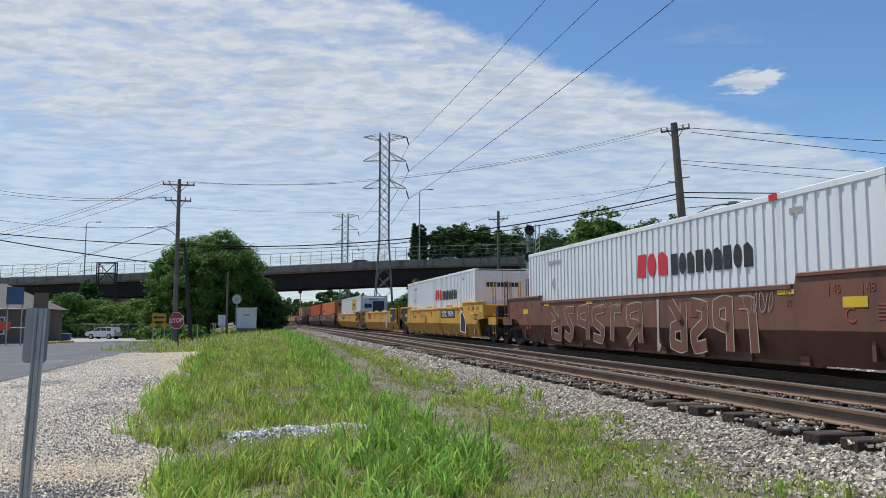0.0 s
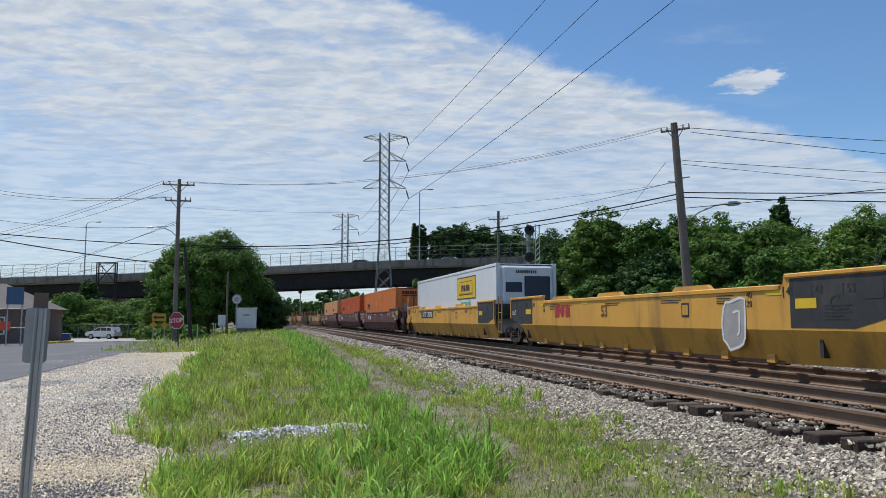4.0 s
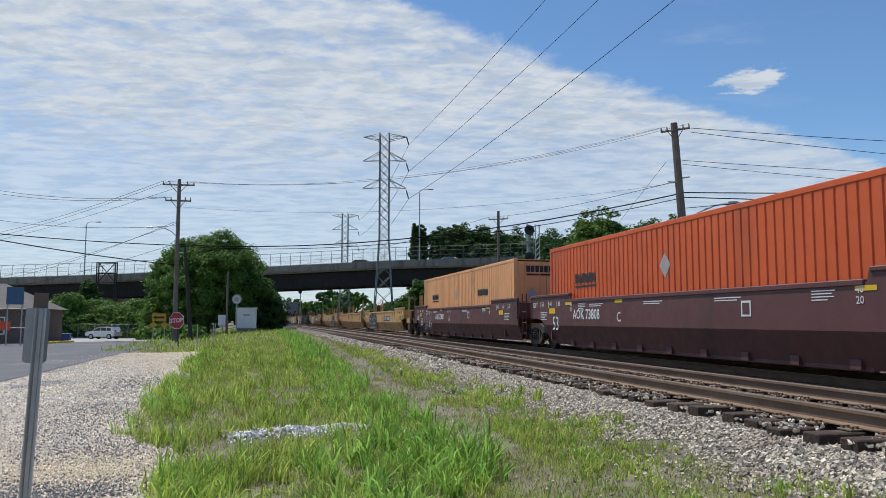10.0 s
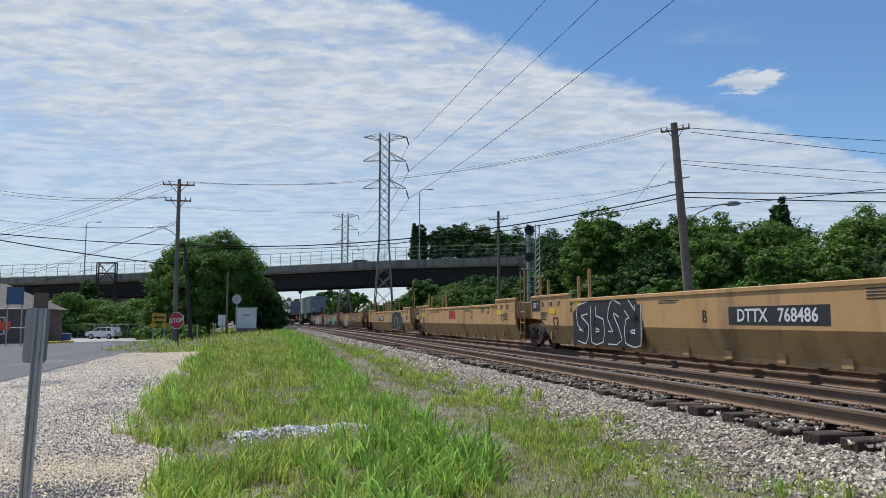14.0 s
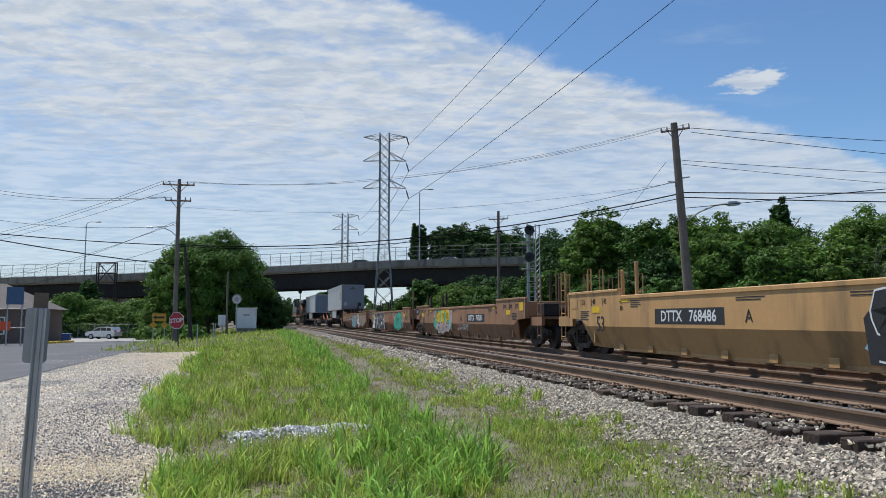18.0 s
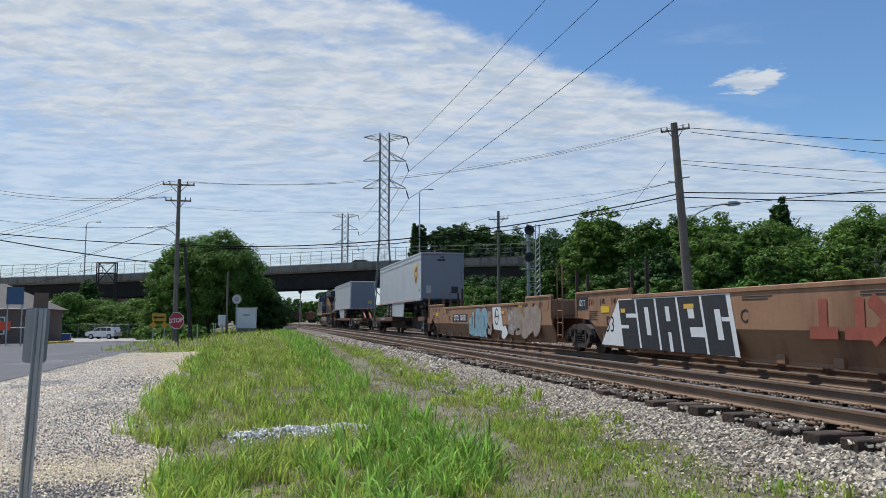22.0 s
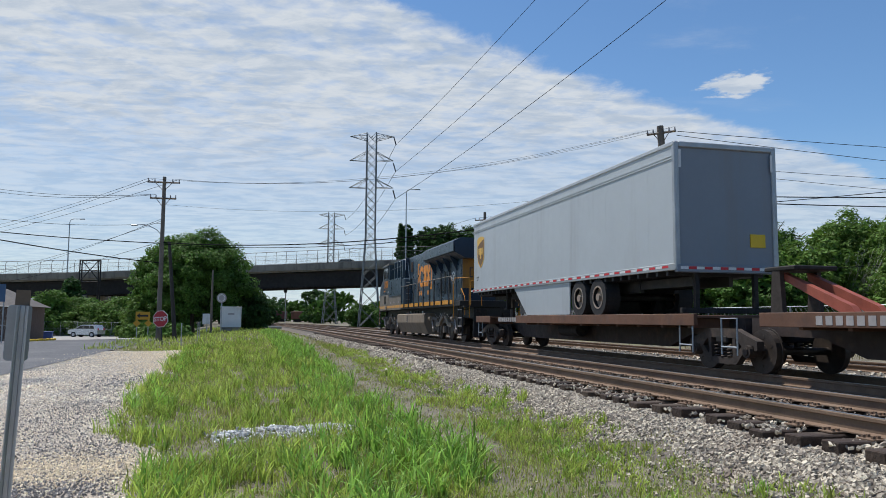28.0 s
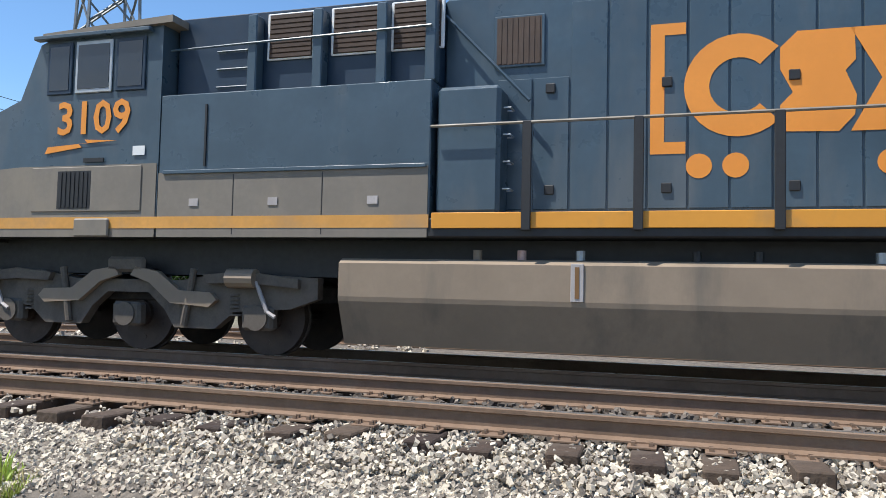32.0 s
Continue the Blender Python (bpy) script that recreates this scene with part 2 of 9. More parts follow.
mat("wheel steel", (0.060, 0.046, 0.038), 0.6, 0.3, vary=0.3, scale=4, dirt=(0.09, 0.065, 0.05), dirt_amount=0.35, dirt_scale=5)
mat("sill brown", (0.045, 0.030, 0.025), 0.75, vary=0.25, scale=1.2, dirt=(0.10, 0.055, 0.035), dirt_amount=0.3, dirt_scale=2)
mat("slat brown", (0.065, 0.040, 0.028), 0.7, vary=0.2, scale=3)
# loco yellow darkened to carry the rear end's shade, with dirt over it
mat("shaded rear yellow", (0.36, 0.165, 0.025), 0.6, vary=0.12, scale=1.0, dirt=(0.16, 0.09, 0.04), dirt_amount=0.35)
mat("deck brown", (0.17, 0.080, 0.045), 0.7, vary=0.25, scale=1.2, dirt=(0.10, 0.055, 0.04), dirt_amount=0.4, dirt_scale=2)
mat("loco blue", (0.053, 0.085, 0.112), 0.34, vary=0.22, scale=0.7, dirt=(0.115, 0.125, 0.13), dirt_amount=0.38, dirt_scale=0.9, streak=4)
mat("loco dust", (0.200, 0.172, 0.138), 0.6, vary=0.18, scale=0.8, dirt=(0.245, 0.205, 0.155), dirt_amount=0.4, dirt_scale=1.4, streak=2)
mat("loco tank", (0.275, 0.208, 0.145), 0.6, vary=0.14, scale=0.7, dirt=(0.10, 0.09, 0.075), dirt_amount=0.35, dirt_scale=0.9, streak=4)
mat("truck grime", (0.135, 0.110, 0.085), 0.75, vary=0.35, scale=2.5, dirt=(0.055, 0.046, 0.038), dirt_amount=0.42, dirt_scale=2.5)
mat("dusty yellow", (0.64, 0.31, 0.07), 0.6, vary=0.18, scale=1.0, dirt=(0.40, 0.24, 0.11), dirt_amount=0.42)
mat("loco yellow", (0.68, 0.29, 0.03), 0.5, vary=0.08, scale=1.0, dirt=(0.40, 0.22, 0.07), dirt_amount=0.28)
mat("logo orange", (0.76, 0.27, 0.035), 0.5, vary=0.06, scale=1.5)
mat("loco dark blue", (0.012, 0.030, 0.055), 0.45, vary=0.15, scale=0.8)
mat("black", (0.018, 0.018, 0.019), 0.55, vary=0.2, scale=2)
mat("rubber", (0.022, 0.022, 0.023), 0.85, vary=0.2, scale=5)
mat("mark white", (0.74, 0.74, 0.72), 0.6, vary=0.08, scale=3)
mat("mark black", (0.025, 0.025, 0.028), 0.6, vary=0.15, scale=3)
mat("cream stone", (0.88, 0.74, 0.53), 0.85, vary=0.12, scale=2.0, per_island=0.25)
mat("grey stone", (0.22, 0.21, 0.205), 0.85, vary=0.2, scale=2.0, per_island=0.5)
mat("mark red", (0.62, 0.03, 0.04), 0.55, vary=0.1, scale=3)
mat("mark yellow", (0.78, 0.50, 0.02), 0.5, vary=0.08, scale=3)
mat("mark blue", (0.25, 0.41, 0.47), 0.6, vary=0.25, scale=3)
mat("mark green", (0.05, 0.42, 0.30), 0.6, vary=0.15, scale=3)
mat("mark grey", (0.42, 0.38, 0.36), 0.6, vary=0.2, scale=3)
mat("mark sand", (0.52, 0.43, 0.33), 0.7, vary=0.25, scale=3)
mat("mark dust", (0.34, 0.27, 0.215), 0.7, vary=0.3, scale=3)
mat("mark pink", (0.55, 0.36, 0.30), 0.6, vary=0.15, scale=3)
mat("mark faded red", (0.34, 0.085, 0.05), 0.6, vary=0.25, scale=3)
mat("mark brown", (0.19, 0.095, 0.03), 0.5, vary=0.1, scale=3)
mat("mark gold", (0.76, 0.45, 0.08), 0.5, vary=0.1, scale=3)
mat("sign back", (0.30, 0.315, 0.32), 0.5, 0.3, vary=0.12, scale=4, dirt=(0.22, 0.2, 0.17), dirt_amount=0.25)
mat("sign red", (0.42, 0.02, 0.03), 0.5, vary=0.08)
mat("sign yellow", (0.62, 0.32, 0.02), 0.5, vary=0.08)
mat("brick", (0.13, 0.085, 0.065), 0.85, vary=0.2, scale=2.5, bump=0.3)
mat("shingle", (0.13, 0.115, 0.105), 0.9, vary=0.2, scale=3, bump=0.4)
mat("car silver", (0.55, 0.57, 0.59), 0.25, 0.4, vary=0.04)
mat("glass dark", (0.02, 0.025, 0.03), 0.06, 0.0, vary=0.1, spec=0.8)
mat("blue plastic", (0.02, 0.06, 0.22), 0.5, vary=0.1)
mat("lamp lens", (0.7, 0.7, 0.66), 0.2, vary=0.05)
mat("board tan", (0.13, 0.10, 0.075), 0.8, vary=0.2, scale=3)
mat("blue sheet", (0.06, 0.12, 0.22), 0.6, vary=0.1)
mat("orange sheet", (0.75, 0.10, 0.04), 0.6, vary=0.1)
mat("water glint", (0.5, 0.5, 0.5), 0.4, vary=0.1)


# ---------------------------------------------------------------- mesh helpers
def box(bm, x0, x1, y0, y1, z0, z1, bevel=0.0):
    vs = [bm.verts.new((x, y, z)) for x in (x0, x1) for y in (y0, y1) for z in (z0, z1)]
    fs = [bm.faces.new([vs[i] for i in q]) for q in ((0, 1, 3, 2), (4, 6, 7, 5), (0, 4, 5, 1), (2, 3, 7, 6), (0, 2, 6, 4), (1, 5, 7, 3))]
    if bevel:
        es = list({e for f in fs for e in f.edges})
        bmesh.ops.bevel(bm, geom=es, offset=bevel, segments=1, affect="EDGES", profile=0.5)
    return bm


def tube(bm, a, b, r, r2=None, seg=8, caps=True):
    a, b = Vector(a), Vector(b)
    d = (b - a).normalized()
    side = d.cross(Vector((0, 0, 1)) if abs(d.z) < 0.95 else Vector((1, 0, 0))).normalized()
    up = d.cross(side)
    r2 = r if r2 is None else r2
    ra = [bm.verts.new(a + (side * math.cos(2 * math.pi * i / seg) + up * math.sin(2 * math.pi * i / seg)) * r) for i in range(seg)]
    rb = [bm.verts.new(b + (side * math.cos(2 * math.pi * i / seg) + up * math.sin(2 * math.pi * i / seg)) * r2) for i in range(seg)]
    for i in range(seg):
        bm.faces.new((ra[i], ra[(i + 1) % seg], rb[(i + 1) % seg], rb[i]))
    if caps and seg > 2:
        bm.faces.new(ra[::-1])
        bm.faces.new(rb)
    return bm


def pipe(bm, pts, r, seg=6):
    """One bent tube through all the points."""
    pts = [Vector(p) for p in pts]
    rings = []
    for i, p in enumerate(pts):
        d = (pts[min(i + 1, len(pts) - 1)] - pts[max(i - 1, 0)]).normalized()
        side = d.cross(Vector((0, 0, 1)) if abs(d.z) < 0.95 else Vector((1, 0, 0))).normalized()
        if rings and side.dot(last) < 0:
            side = -side
        last = side
        up = d.cross(side)
        rings.append([bm.verts.new(p + (side * math.cos(2 * math.pi * k / seg) + up * math.sin(2 * math.pi * k / seg)) * r) for k in range(seg)])
    for A, B in zip(rings, rings[1:]):
        for k in range(seg):
            bm.faces.new((A[k], A[(k + 1) % seg], B[(k + 1) % seg], B[k]))
    bm.faces.new(rings[0][::-1])
    bm.faces.new(rings[-1])
    return bm


def prism(bm, outline, a, b, axis="y"):
    """Extrude an outline of (u, v) pairs from a to b along an axis."""
    def put(p, w):
        return {"y": (p[0], w, p[1]), "x": (w, p[0], p[1]), "z": (p[0], p[1], w)}[axis]
    va = [bm.verts.new(put(p, a)) for p in outline]
    vb = [bm.verts.new(put(p, b)) for p in outline]
    n = len(outline)
    bm.faces.new(va[::-1])
    bm.faces.new(vb)
    for i in range(n):
        bm.faces.new((va[i], va[(i + 1) % n], vb[(i + 1) % n], vb[i]))
    return bm


def disc(bm, c, r, thick, axis="y", seg=20, r_in=0.0):
    """A flat round plate, or a ring, centred at c, thick along an axis."""
    pts = [(math.cos(2 * math.pi * i / seg), math.sin(2 * math.pi * i / seg)) for i in range(seg)]

    def put(u, v, w):
        x, y, z = c
        return {"y": (x + u, y + w, z + v), "x": (x + w, y + u, z + v), "z": (x + u, y + v, z + w)}[axis]
    h = thick / 2
    if not r_in:
        va = [bm.verts.new(put(u * r, v * r, -h)) for u, v in pts]
        vb = [bm.verts.new(put(u * r, v * r, h)) for u, v in pts]
        bm.faces.new(va[::-1])
        bm.faces.new(vb)
        for i in range(seg):
            bm.faces.new((va[i], va[(i + 1) % seg], vb[(i + 1) % seg], vb[i]))
    else:
        rings = [[bm.verts.new(put(u * q, v * q, w)) for u, v in pts] for q, w in ((r, -h), (r, h), (r_in, h), (r_in, -h))]
        for k in range(4):
            A, B = rings[k], rings[(k + 1) % 4]
            for i in range(seg):
                bm.faces.new((A[i], A[(i + 1) % seg], B[(i + 1) % seg], B[i]))
    return bm


def mesh_of(bm, material, smooth=False):
    bmesh.ops.recalc_face_normals(bm, faces=bm.faces)
    me = bpy.data.meshes.new("part")
    bm.to_mesh(me)
    bm.free()
    me.materials.append(MATS[material])
    if smooth:
        for p in me.polygons:
            p.use_smooth = True
    return me


def holder(parent):
    """Thing > part > sub-part, and no deeper: what belongs to a sub-part hangs on its part."""
    while parent is not None and parent.parent is not None and parent.parent.parent is not None:
        parent = parent.parent
    return parent


def part(name, bm, material, parent=None, label="", smooth=False, at=None):
    ob = new(name, mesh_of(bm, material, smooth))
    parent = holder(parent)
    if parent is not None:
        ob.parent = parent
    if at is not None:
        ob.matrix_basis = at
    if label:
        tagged(ob, label)
    return ob


def thing(name, label, category, m=None, group="", kind=""):
    ob = new(name)
    ob.empty_display_size = 0.2
    if m is not None:
        ob.matrix_basis = m
    return tagged(ob, label, category, group, kind)


def raw(name, verts, faces, material, parent=None, smooth=False):
    me = bpy.data.meshes.new(name)
    me.from_pydata(verts, [], faces)
    me.materials.append(MATS[material])
    if smooth:
        for p in me.polygons:
            p.use_smooth = True
    ob = new(name, me)
    if parent is not None:
        ob.parent = parent
    return ob


GLYPH_MESHES = {}


def glyphs_of(text, size, shear, bold, squeeze):
    """The single characters of a line of writing as (vertices, faces), split where they do not touch or overlap upright."""
    key = (text, size, shear, bold, squeeze)
    if key in GLYPH_MESHES:
        return GLYPH_MESHES[key]
    cu = bpy.data.curves.new("text", "FONT")
    cu.body, cu.size, cu.extrude, cu.shear, cu.offset = text, size, 0.002, shear, bold
    cu.align_x, cu.align_y, cu.resolution_u = "CENTER", "CENTER", 2
    tmp = new("text", cu)
    me = bpy.data.meshes.new_from_object(tmp.evaluated_get(bpy.context.evaluated_depsgraph_get()))
    bpy.data.objects.remove(tmp)
    co = [(v.co.x * squeeze, v.co.y, v.co.z) for v in me.vertices]
    root = list(range(len(co)))

    def find(a):
        while root[a] != a:
            root[a] = root[root[a]]
            a = root[a]
        return a
    for f in me.polygons:
        vs = list(f.vertices)
        for v in vs[1:]:
            root[find(v)] = find(vs[0])
    spans = {}
    for k, c in enumerate(co):
        r = find(k)
        lo, hi = spans.get(r, (1e9, -1e9))
        spans[r] = (min(lo, c[0]), max(hi, c[0]))
    groups = []
    for r, (lo, hi) in sorted(spans.items(), key=lambda q: q[1]):
        if groups and lo < groups[-1][1] - 0.35 * min(hi - lo, groups[-1][1] - groups[-1][0]):
            groups[-1][0], groups[-1][1] = min(lo, groups[-1][0]), max(hi, groups[-1][1])
            groups[-1][2].add(r)
        else:
            groups.append([lo, hi, {r}])
    out = []
    for _lo, _hi, rs in groups:
        idx = [k for k in range(len(co)) if find(k) in rs]
        at = {k: n for n, k in enumerate(idx)}
        out.append(([co[k] for k in idx], [[at[v] for v in f.vertices] for f in me.polygons if find(f.vertices[0]) in rs]))
    bpy.data.meshes.remove(me)
    GLYPH_MESHES[key] = out
    return out


def letters(name, text, size, material, parent, at, shear=0.0, bold=0.0, squeeze=1.0):
    parent = holder(parent)
    lines = text.split("\n")
    for i, row in enumerate(lines):
        m = at @ Matrix.Translation((0, (len(lines) / 2 - 0.5 - i) * size, 0))
        for vs, fs in glyphs_of(row, size, shear, bold, squeeze):
            raw(name, vs, fs, material, parent).matrix_basis = m


# ---------------------------------------------------------------- the line of the tracks
TH = radians(12.83)
RAIL1, RAIL2, RAIL3 = 0.672, 0.572, 0.42       # rail tops of the three tracks
C1, C2, C3 = 6.42, 10.32, 16.9                 # their middles, off the camera's line
S0, S1 = -420, 620


def line_table():
    x, y, a = S0 * -math.sin(TH), S0 * math.cos(TH), TH
    rows = []
    for i in range(S0, S1 + 1):
        rows.append((x, y, a))
        bend = 0.0 if i < 10 else (1 / 4000 if i < 115 else 1 / 900)
        a2 = a + bend
        x -= math.sin((a + a2) / 2)
        y += math.cos((a + a2) / 2)
        a = a2
    return rows


LINE = line_table()


def line(s, d=0.0):
    """Plan place and heading at s metres along the tracks, d to their right."""
    f = min(max(s - S0, 0), S1 - S0 - 1e-6)
    i = int(f)
    f -= i
    p, q = LINE[i], LINE[i + 1]
    a = p[2] + (q[2] - p[2]) * f
    return p[0] + (q[0] - p[0]) * f + math.cos(a) * d, p[1] + (q[1] - p[1]) * f + math.sin(a) * d, a


def on_line(s, d, z, back=False):
    x, y, a = line(s, d)
    return pose(x, y, z, 0, 0, math.degrees(a) + (270 if back else 90))


def step(v, a, b):
    t = min(1, max(0, (v - a) / (b - a)))
    return t * t * (3 - 2 * t)


def plan(x, y):
    """(s, d) of a plan point, near enough for the ground."""
    s = -math.sin(TH) * x + math.cos(TH) * y
    d = math.cos(TH) * x + math.sin(TH) * y
    if s > 10:
        for _ in range(2):
            px, py, a = line(s, 0)
            s += -math.sin(a) * (x - px) + math.cos(a) * (y - py)
            d = math.cos(a) * (x - px) + math.sin(a) * (y - py)
    return s, d


def ground_sd(s, d):
    z = 0.40 * step(s, 8, 40) * step(d, -5.5, 0.5)
    z -= 1.2 * step(s, 45, 125) * step(-d, 3, 13)
    base = z
    if 3.0 < d < 21:
        up = 0.36 * step(d, 3.8, 5.1) + 0.06 * step(d, 5.3, 5.95)
        z = max(base * (1 - step(d, 3.4, 5.0)), up) if d < 6 else up
        if d > 8.2:
            z = 0.42 - 0.10 * step(d, 8.0, 8.9)
        if d > 12.0:
            z = 0.32 - 0.09 * step(d, 12.0, 13.5)
        if d > 18.5:
            z = 0.23 + 0.2 * step(d, 18.5, 21)
    elif d >= 21:
        z = 0.43
    return z


def ground(x, y):
    return ground_sd(*plan(x, y))


# ---------------------------------------------------------------- ground
def straight(s, d):
    return -math.sin(TH) * s + math.cos(TH) * d, math.cos(TH) * s + math.sin(TH) * d


def table(rows):
    def f(s):
        for (a, u), (b, v) in zip(rows, rows[1:]):
            if s <= b:
                return u + (v - u) * max(0, (s - a)) / (b - a)
        return rows[-1][1]
    return f


LOT_EDGE = table([(-10, -0.7), (7.2, -0.9), (9.6, -1.0), (10.8, -1.75), (18, -2.15), (26, -2.3), (33, -2.3), (35.5, -3.2), (38.5, -5.9)])


def ground_sheet():
    ss = [-3000, -900, -300, -120, -60] + list(range(-40, 62, 1)) + list(range(62, 200, 4)) + [200, 240, 300, 400, 600, 1000, 3000]
    dd = [-3000, -900, -300, -120, -60, -40, -30, -24, -18, -15, -12, -10, -8, -6.5, -5.5, -4.5, -3.5, -2.5, -1.5, -0.5]
    dd += [0.5 + 0.45 * i for i in range(48)] + [23, 26, 30, 40, 60, 120, 300, 900, 3000]
    vs, fs = [], []
    for s in ss:
        for d in dd:
            x, y = straight(s, d)
            z = ground(x, y) if abs(s) < 420 else ground_sd(100, d) * 0.3
            z += 0.05 * noise.noise((x * 0.35, y * 0.35, 3.0)) * step(abs(d), 0.0, 3.0) * (1 - step(d, 1.3, 1.9)) if -6 < d < 2 and s < 70 else 0
            z -= 0.10 * step(LOT_EDGE(s) - d, 0.15, 0.6) if d > -7.5 and -12 < s < 39.5 else 0
            vs.append((x, y, z - 0.012))
    n = len(dd)
    for i in range(len(ss) - 1):
        for j in range(n - 1):
            fs.append((i * n + j, i * n + j + 1, (i + 1) * n + j + 1, (i + 1) * n + j))
    tagged(raw("ground", vs, fs, "soil", smooth=True), "grassy earth with worn dirt patches beside the tracks", "ground", kind="structure")


def strip(name, material, stations, edge_l, edge_r, nd, lift, label, category):
    vs, fs = [], []
    for s in stations:
        a, b = edge_l(s), edge_r(s)
        for j in range(nd + 1):
            d = a + (b - a) * j / nd
            x, y, _ = line(s, d)
            vs.append((x, y, ground_sd(s, d) + lift))
    n = nd + 1
    for i in range(len(stations) - 1):
        for j in range(nd):
            fs.append((i * n + j, i * n + j + 1, (i + 1) * n + j + 1, (i + 1) * n + j))
    return tagged(raw(name, vs, fs, material, smooth=True), label, category, kind="structure")


def lot_edge(s):
    return LOT_EDGE(s) + 0.22 * noise.noise((s * 0.9, 0, 0)) + 0.12 * noise.noise((s * 2.7, 5, 0))


ground_sheet()
strip("track_bed", "track bed", list(range(-60, 70)) + list(range(70, 400, 4)), lambda s: 5.5, lambda s: 13.0, 24, 0.004, "oily crushed stone between the railway tracks, darkened for the train's shade", "ballast")
strip("far_ballast", "ballast bed", list(range(-60, 70)) + list(range(70, 400, 4)), lambda s: 13.0, lambda s: 19.2, 12, 0.004, "grey crushed stone beyond the tracks", "ballast")
strip("ballast", "ballast bed", list(range(-60, 70)) + list(range(70, 400, 4)), lambda s: 4.1 + 0.18 * noise.noise((s * 0.6, 1, 0)), lambda s: 5.5,
      10, 0.004, "grey crushed stone ballast under the railway tracks", "ballast")
strip("gravel_lot", "gravel lot", [i * 0.5 for i in range(-20, 78)], lambda s: -6.6, lot_edge, 14, 0.012, "pale loose gravel roadside lot with dark patches", "gravel")
strip("road", "asphalt", list(range(-60, 66, 2)), lambda s: -14.2 - 3.0 * step(s, 40, 62), lambda s: -6.35 + 0.1 * noise.noise((s * 0.7, 9, 0)), 6, 0.03,
      "worn grey asphalt road", "road")
strip("cross_street", "concrete walk", [62.1, 66, 70, 76, 84, 92, 104, 112, 122], lambda s: -70, lambda s: -7.4 - 0.12 * (s - 62), 10, 0.036, "pale concrete street crossing beyond the road", "road")
def kerb():
    bm = bmesh.new()
    for i in range(8, 12):
        s = 44 + i * 1.4
        x, y, a = line(s, -14.6 + 0.10 * i)
        m = pose(x, y, ground_sd(s, -14.5), 0, 0, math.degrees(a) + 90)
        t = bmesh.new()
        box(t, 0, 1.39, -0.09, 0.09, -0.1, 0.16, 0.02)
        t.transform(m)
        me = bpy.data.meshes.new("tmp")
        t.to_mesh(me)
        t.free()
        bm.from_mesh(me)
    tagged(part("kerb", bm, "mark yellow"), "yellow-painted concrete kerb along the road", "kerb", kind="structure")


kerb()


# ---------------------------------------------------------------- loose stones and grass (joined: nobody could count them)
def scatter_stones(name, places, material, label, seed, shard=False):
    rng = np.random.default_rng(seed)
    cube = np.array([(x, y, z) for x in (-1, 1) for y in (-1, 1) for z in (-1, 1)], float)
    quad = np.array(((0, 1, 3, 2), (4, 6, 7, 5), (0, 4, 5, 1), (2, 3, 7, 6), (0, 2, 6, 4), (1, 5, 7, 3)))
    if shard:
        cube = np.array([(1, 0, 0), (-1, 0, 0), (0, 1, 0), (0, -1, 0), (0, 0, 1), (0, 0, -1)], float) * 1.35
        quad = np.array([(a, b, c) if (a + b + c) % 2 == 0 else (a, c, b) for a in (0, 1) for b in (2, 3) for c in (4, 5)])
    P = np.array(places)
    n = len(P)
    v = np.repeat(cube[None], n, 0) * rng.uniform(0.55, 1.0, (n, len(cube), 3))
    v *= (P[:, 3] * 0.5)[:, None, None] * rng.uniform([0.8, 0.55, 0.45], [1.35, 1.0, 0.85], (n, 3))[:, None, :]
    q = rng.normal(size=(n, 4))
    q /= np.linalg.norm(q, axis=1)[:, None]
    w, x, y, z = q.T
    R = np.stack([np.stack([1 - 2 * (y * y + z * z), 2 * (x * y - z * w), 2 * (x * z + y * w)], 1),
                  np.stack([2 * (x * y + z * w), 1 - 2 * (x * x + z * z), 2 * (y * z - x * w)], 1),
                  np.stack([2 * (x * z - y * w), 2 * (y * z + x * w), 1 - 2 * (x * x + y * y)], 1)], 1)
    v = np.einsum("nij,nkj->nki", R, v) + P[:, None, :3]
    f = (quad[None] + (np.arange(n) * len(cube))[:, None, None]).reshape(-1, quad.shape[1])
    return tagged(raw(name, v.reshape(-1, 3).tolist(), f.tolist(), material), label, "stones", kind="stuff")


def stone_places(n, s_rng, d_rng, size, seed, lift=0.0, skip=None, far_bias=1.0):
    rng = random.Random(seed)
    out = []
    while len(out) < n:
        s = s_rng[0] + (s_rng[1] - s_rng[0]) * rng.random() ** far_bias
        d = rng.uniform(*d_rng)
        if skip and skip(s, d, rng):
            continue
        x, y, _ = line(s, d)
        g = size * rng.uniform(0.6, 1.35)
        out.append((x, y, ground_sd(s, d) + lift + g * rng.uniform(0.0, 0.3), g))
    return out


def ragged(s, d, rng):
    return d < 4.25 + 0.45 * noise.noise((s * 0.7, 4, 0)) and rng.random() < 0.88


def off_lot(s, d, rng):
    e = d - lot_edge(s) - 0.25 * noise.noise((s * 3.1, 6, 1))
    return e > 0.35 or (e > -0.35 and rng.random() < (e + 0.35) / 0.7)


